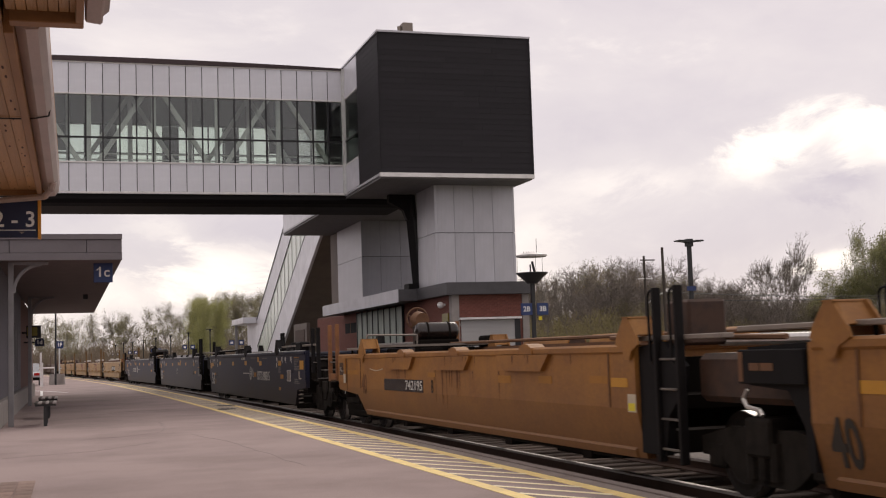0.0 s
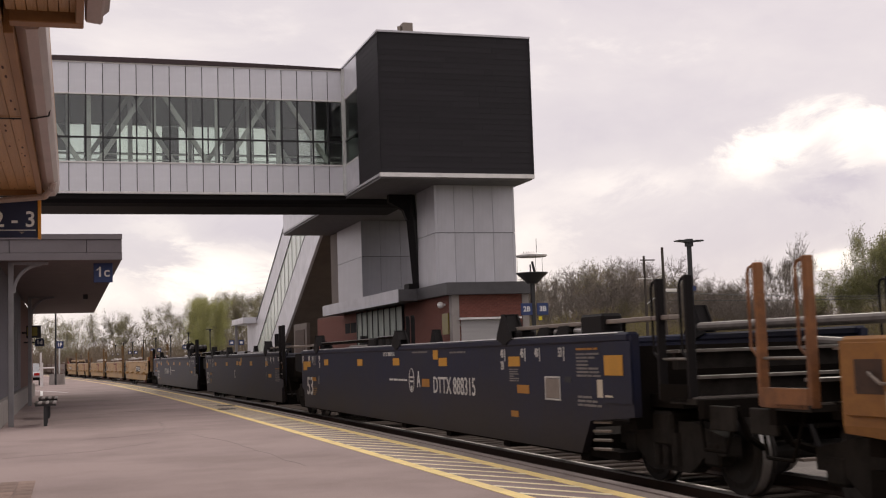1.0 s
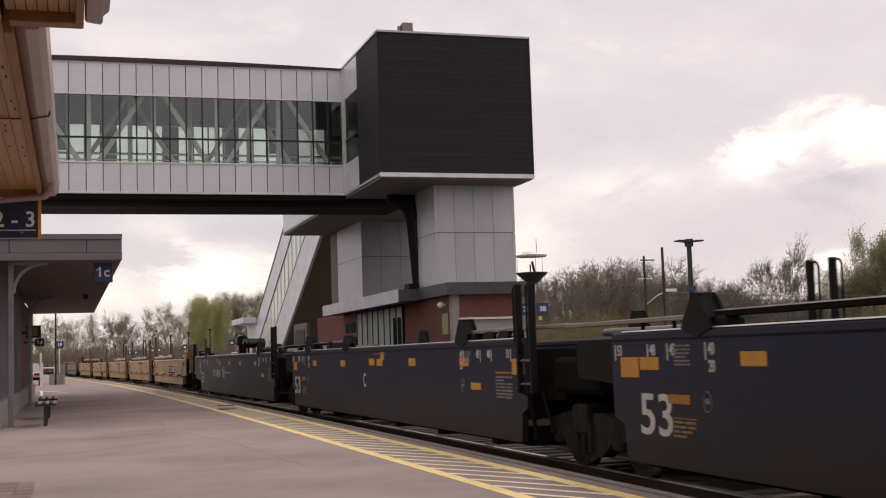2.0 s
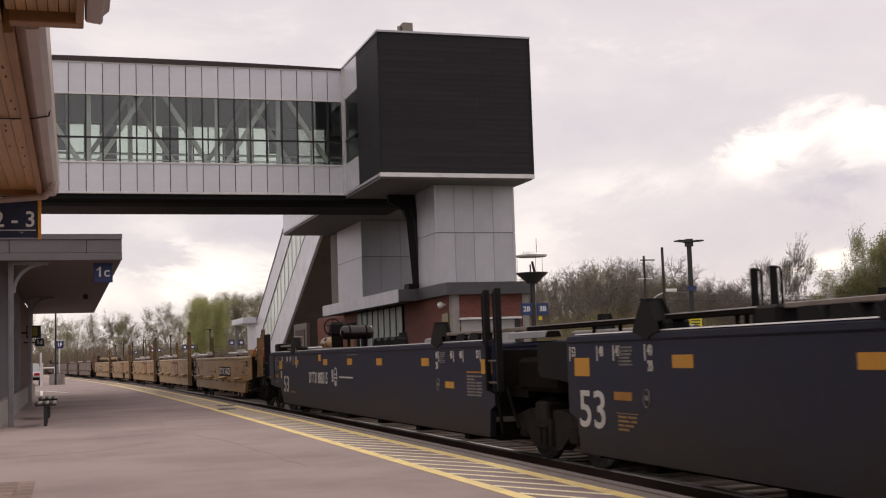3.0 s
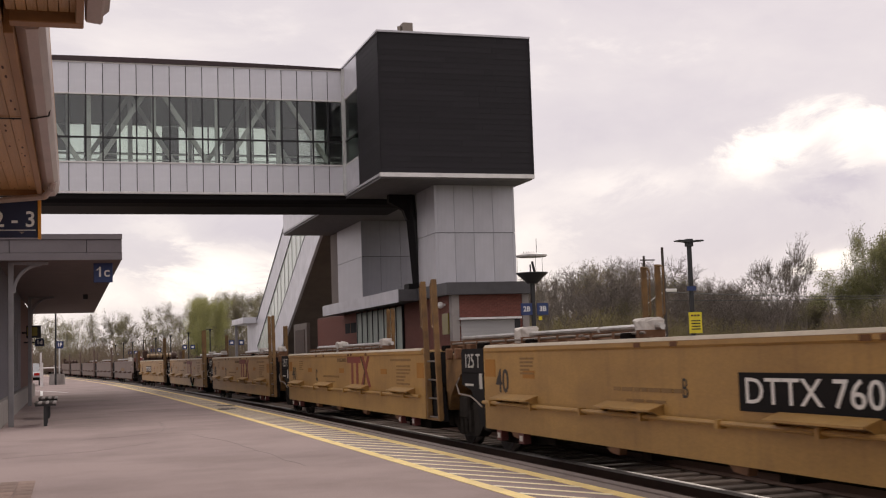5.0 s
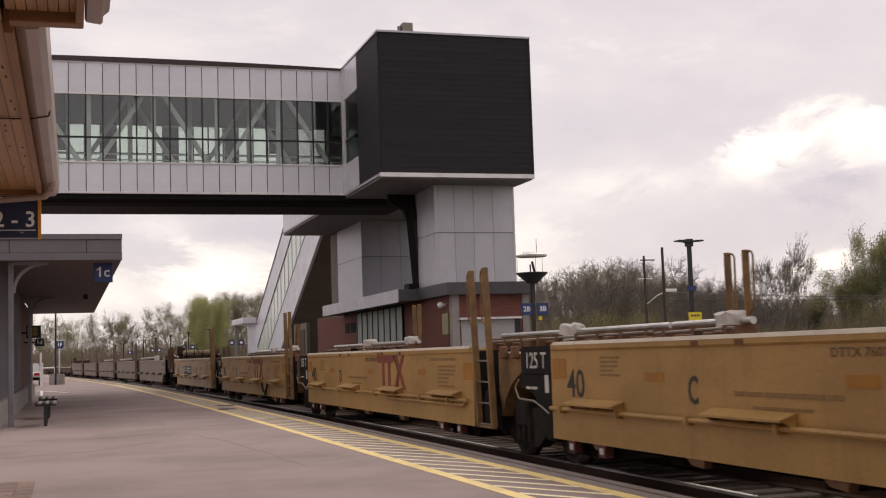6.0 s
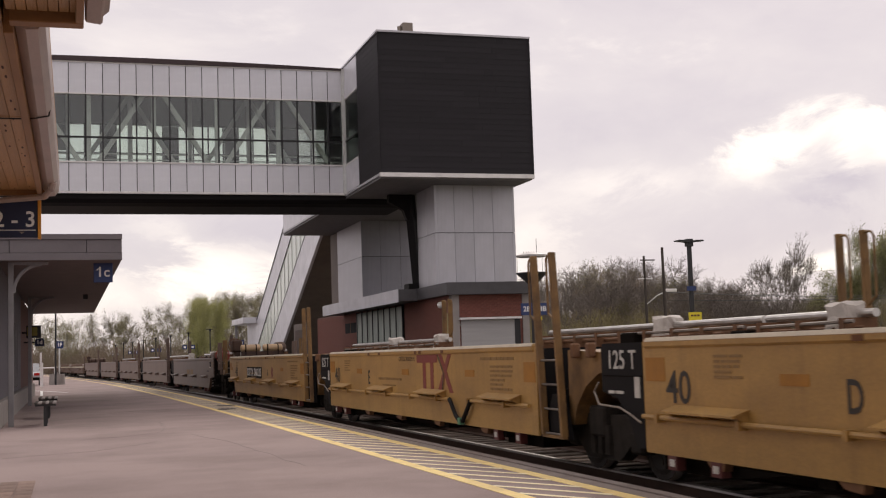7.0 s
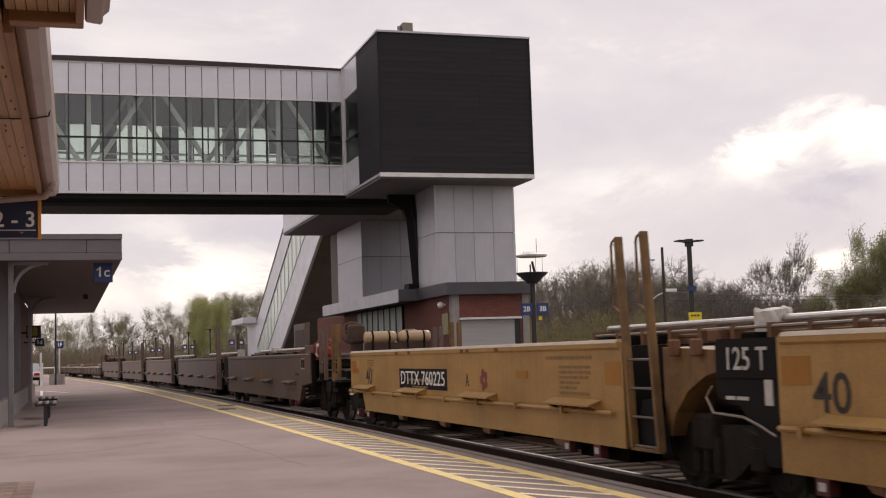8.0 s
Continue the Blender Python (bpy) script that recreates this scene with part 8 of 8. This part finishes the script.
def skyline(b):
    """How steeply the wood's edge stands up from the eye, by bearing (x over y)."""
    return float(np.interp(b, [0.36, 0.403, 0.425, 0.441, 0.458, 0.48, 0.503, 0.525, 0.554, 0.595, 0.61, 0.64, 0.680, 0.706, 0.72, 0.732, 0.745, 0.9],
                           [0.071, 0.069, 0.072, 0.080, 0.085, 0.081, 0.082, 0.068, 0.064, 0.063, 0.049, 0.045, 0.045, 0.056, 0.065, 0.073, 0.095, 0.11]))


def far_skyline(b):
    return float(np.interp(b, [-0.05, 0.001, 0.035, 0.057, 0.066, 0.075, 0.081, 0.09, 0.097, 0.104, 0.115, 0.122, 0.13, 0.134, 0.138, 0.152, 0.25],
                           [0.042, 0.038, 0.0445, 0.041, 0.047, 0.041, 0.050, 0.038, 0.048, 0.052, 0.055, 0.058, 0.056, 0.046, 0.055, 0.057, 0.055]))


# wood edge beyond the island: slim stems in front of rounded crowns
for k in range(210):
    b = 0.372 + 0.0020 * k + rnd.uniform(-0.004, 0.004)
    y = rnd.uniform(92, 138)
    if b > 0.70:
        continue
    h = skyline(b) * rnd.choice((0.70, 0.79, 0.87, 0.92, 0.98, 1.01)) * y + 2.0
    slim = 0.75 if b < 0.432 else 0.30
    plant(MAST if rnd.random() < slim else BARE if rnd.random() < 0.8 else BUDDY, b * y, y, h, 0.85 if b < 0.432 else 1.0)
for b, y, e, kind, wide in ((0.644, 84, 0.101, SPREAD[:1], 0.74), (0.664, 84, 0.105, SPREAD[1:], 0.74), (0.628, 94, 0.078, BARE, 0.7), (0.772, 86, 0.126, GREEN, 0.5), (0.756, 88, 0.117, GREEN, 0.42), (0.728, 92, 0.074, GREEN, 1.0), (0.744, 90, 0.084, GREEN, 1.0), (0.712, 90, 0.064, GREEN, 1.0), (0.785, 92, 0.098, GREEN, 0.5), (0.80, 88, 0.105, GREEN, 0.6),
                            (0.82, 84, 0.118, GREEN, 0.8), (0.83, 86, 0.120, GREEN, 1.0), (0.695, 92, 0.058, BUDDY, 1.0), (0.708, 95, 0.062, BUDDY, 1.0), (0.84, 84, 0.12, GREEN, 1.0)):
    plant(kind, b * y, y, e * y + 2.0, wide)
# trees down the line
for k in range(120):
    b = -0.05 + 0.0025 * k + rnd.uniform(-0.003, 0.003)
    y = rnd.uniform(205, 262)
    h = far_skyline(b) * rnd.choice((0.62, 0.74, 0.85, 0.93, 1.0, 1.03)) * y + 2
    plant(SLIM if rnd.random() < 0.55 else MAST if rnd.random() < 0.6 else BUDDY, b * y, y, h)
for b, y, e, kind in ((0.099, 195, 0.052, LEAFY), (0.107, 190, 0.056, LEAFY), (0.103, 198, 0.057, LEAFY), (0.113, 192, 0.054, LEAFY), (0.116, 205, 0.050, BUDDY), (0.122, 198, 0.054, BUDDY), (0.127, 200, 0.055, BUDDY), (0.142, 200, 0.055, BUDDY), (0.149, 195, 0.054, BUDDY), (0.157, 198, 0.055, BUDDY)):
    plant(kind, b * y, y, e * y + 2, 0.8)


def thicket(name, b0, b1, y0, y1, share, n, seed, size, line, leaf, twiggy, label):
    """Rounded clumps of fine twigs and a few leaves between two bearings, up to a share of the wood's skyline."""
    r = random.Random(seed)
    lv, lf = [], []
    for _ in range(n // 160):
        b, y = r.uniform(b0, b1), r.uniform(y0, y1)
        top = (line(b) * y + 2.0) * share * r.uniform(0.5, 1.1)
        rad = r.uniform(0.9, 2.0) * size * 9
        mid = Vector((b * y, y, -0.6 + max(top - rad, 0.4 * top)))
        for _ in range(160):
            d = Vector((r.gauss(0, 1), r.gauss(0, 1), r.gauss(0, 1))).normalized() * r.random() ** 0.42
            c = mid + Vector((d.x * rad, d.y * rad, d.z * rad if d.z > 0 else d.z * (mid.z + 0.6)))
            if r.random() < twiggy:
                a = (d * 0.6 + Vector((r.gauss(0, 0.5), r.gauss(0, 0.5), r.gauss(0.5, 0.5)))).normalized() * r.uniform(1.2, 3.6) * size
                b2 = Vector((size * r.uniform(0.08, 0.16), r.uniform(-0.02, 0.02), 0))
            else:
                a = Vector((r.gauss(0, 1), r.gauss(0, 1), r.gauss(0, 1))).normalized() * size * r.uniform(0.25, 0.7)
                b2 = a.orthogonal().normalized() * size * r.uniform(0.25, 0.6)
            k = len(lv)
            lv += [c - a, c + b2, c + a, c - b2]
            lf.append((k, k + 1, k + 2, k + 3))
    me = bpy.data.meshes.new(name)
    me.from_pydata(lv, [], lf)
    me.materials.append(leaf)
    return tagged(new(name, me), label, "undergrowth", kind="stuff")


thicket("undergrowth", 0.38, 0.95, 88, 100, 0.54, 72000, 5, 0.13, skyline, M_OLIVE, 0.45, "tangled olive green undergrowth below the trees")
thicket("undergrowth", 0.38, 0.95, 96, 112, 0.58, 52000, 25, 0.15, skyline, M_THICKET, 0.8, "brown bare bushes below the trees")
thicket("undergrowth", 0.38, 0.95, 116, 140, 0.84, 84000, 15, 0.18, skyline, M_THICKET, 0.92, "dense grey-brown twigs of the wood behind")
thicket("undergrowth", -0.07, 0.26, 200, 218, 0.46, 48000, 6, 0.2, far_skyline, M_THICKET, 0.8, "tangled undergrowth at the end of the straight")
thicket("undergrowth", -0.07, 0.26, 240, 262, 0.55, 30000, 16, 0.26, far_skyline, M_THICKET, 0.92, "pale brown twigs of the wood behind")


def rise(name, pts, height, seed, label):
    """A low wooded bank with a ragged top."""
    bm = bmesh.new()
    n = 220
    rows = []
    for i in range(n):
        k = i / (n - 1) * (len(pts) - 1.0001)
        j = int(k)
        c = Vector(pts[j]).lerp(Vector(pts[j + 1]), k - j)
        d = (Vector(pts[j + 1]) - Vector(pts[j])).normalized()
        side = Vector((d.y, -d.x, 0))
        h = height * (0.8 + 0.35 * noise.noise(Vector((i * 0.11, seed, 0))) + 0.22 * noise.noise(Vector((i * 0.7, seed, 3))))
        rows.append([bm.verts.new(c + side * o + Vector((0, 0, z))) for o, z in ((5, -0.1), (3, h * 0.55), (0.6, h * 0.92), (0, h), (-6, h * 0.7), (-14, -0.1))])
    for a, b in zip(rows, rows[1:]):
        for q in range(5):
            bm.faces.new((a[q], a[q + 1], b[q + 1], b[q]))
    return tagged(ob_of(name, bm, M_HILL), label, "wooded bank", kind="stuff")


rise("wooded_bank", [(30, 150, -0.6), (62, 140, -0.6), (92, 128, -0.6), (135, 110, -0.6)], 7.2, 1, "brown wooded bank behind the trees")
rise("wooded_bank", [(-50, 262, -0.6), (20, 268, -0.6), (70, 250, -0.6), (120, 230, -0.6)], 4.6, 2, "brown wooded bank at the end of the line")

motions()
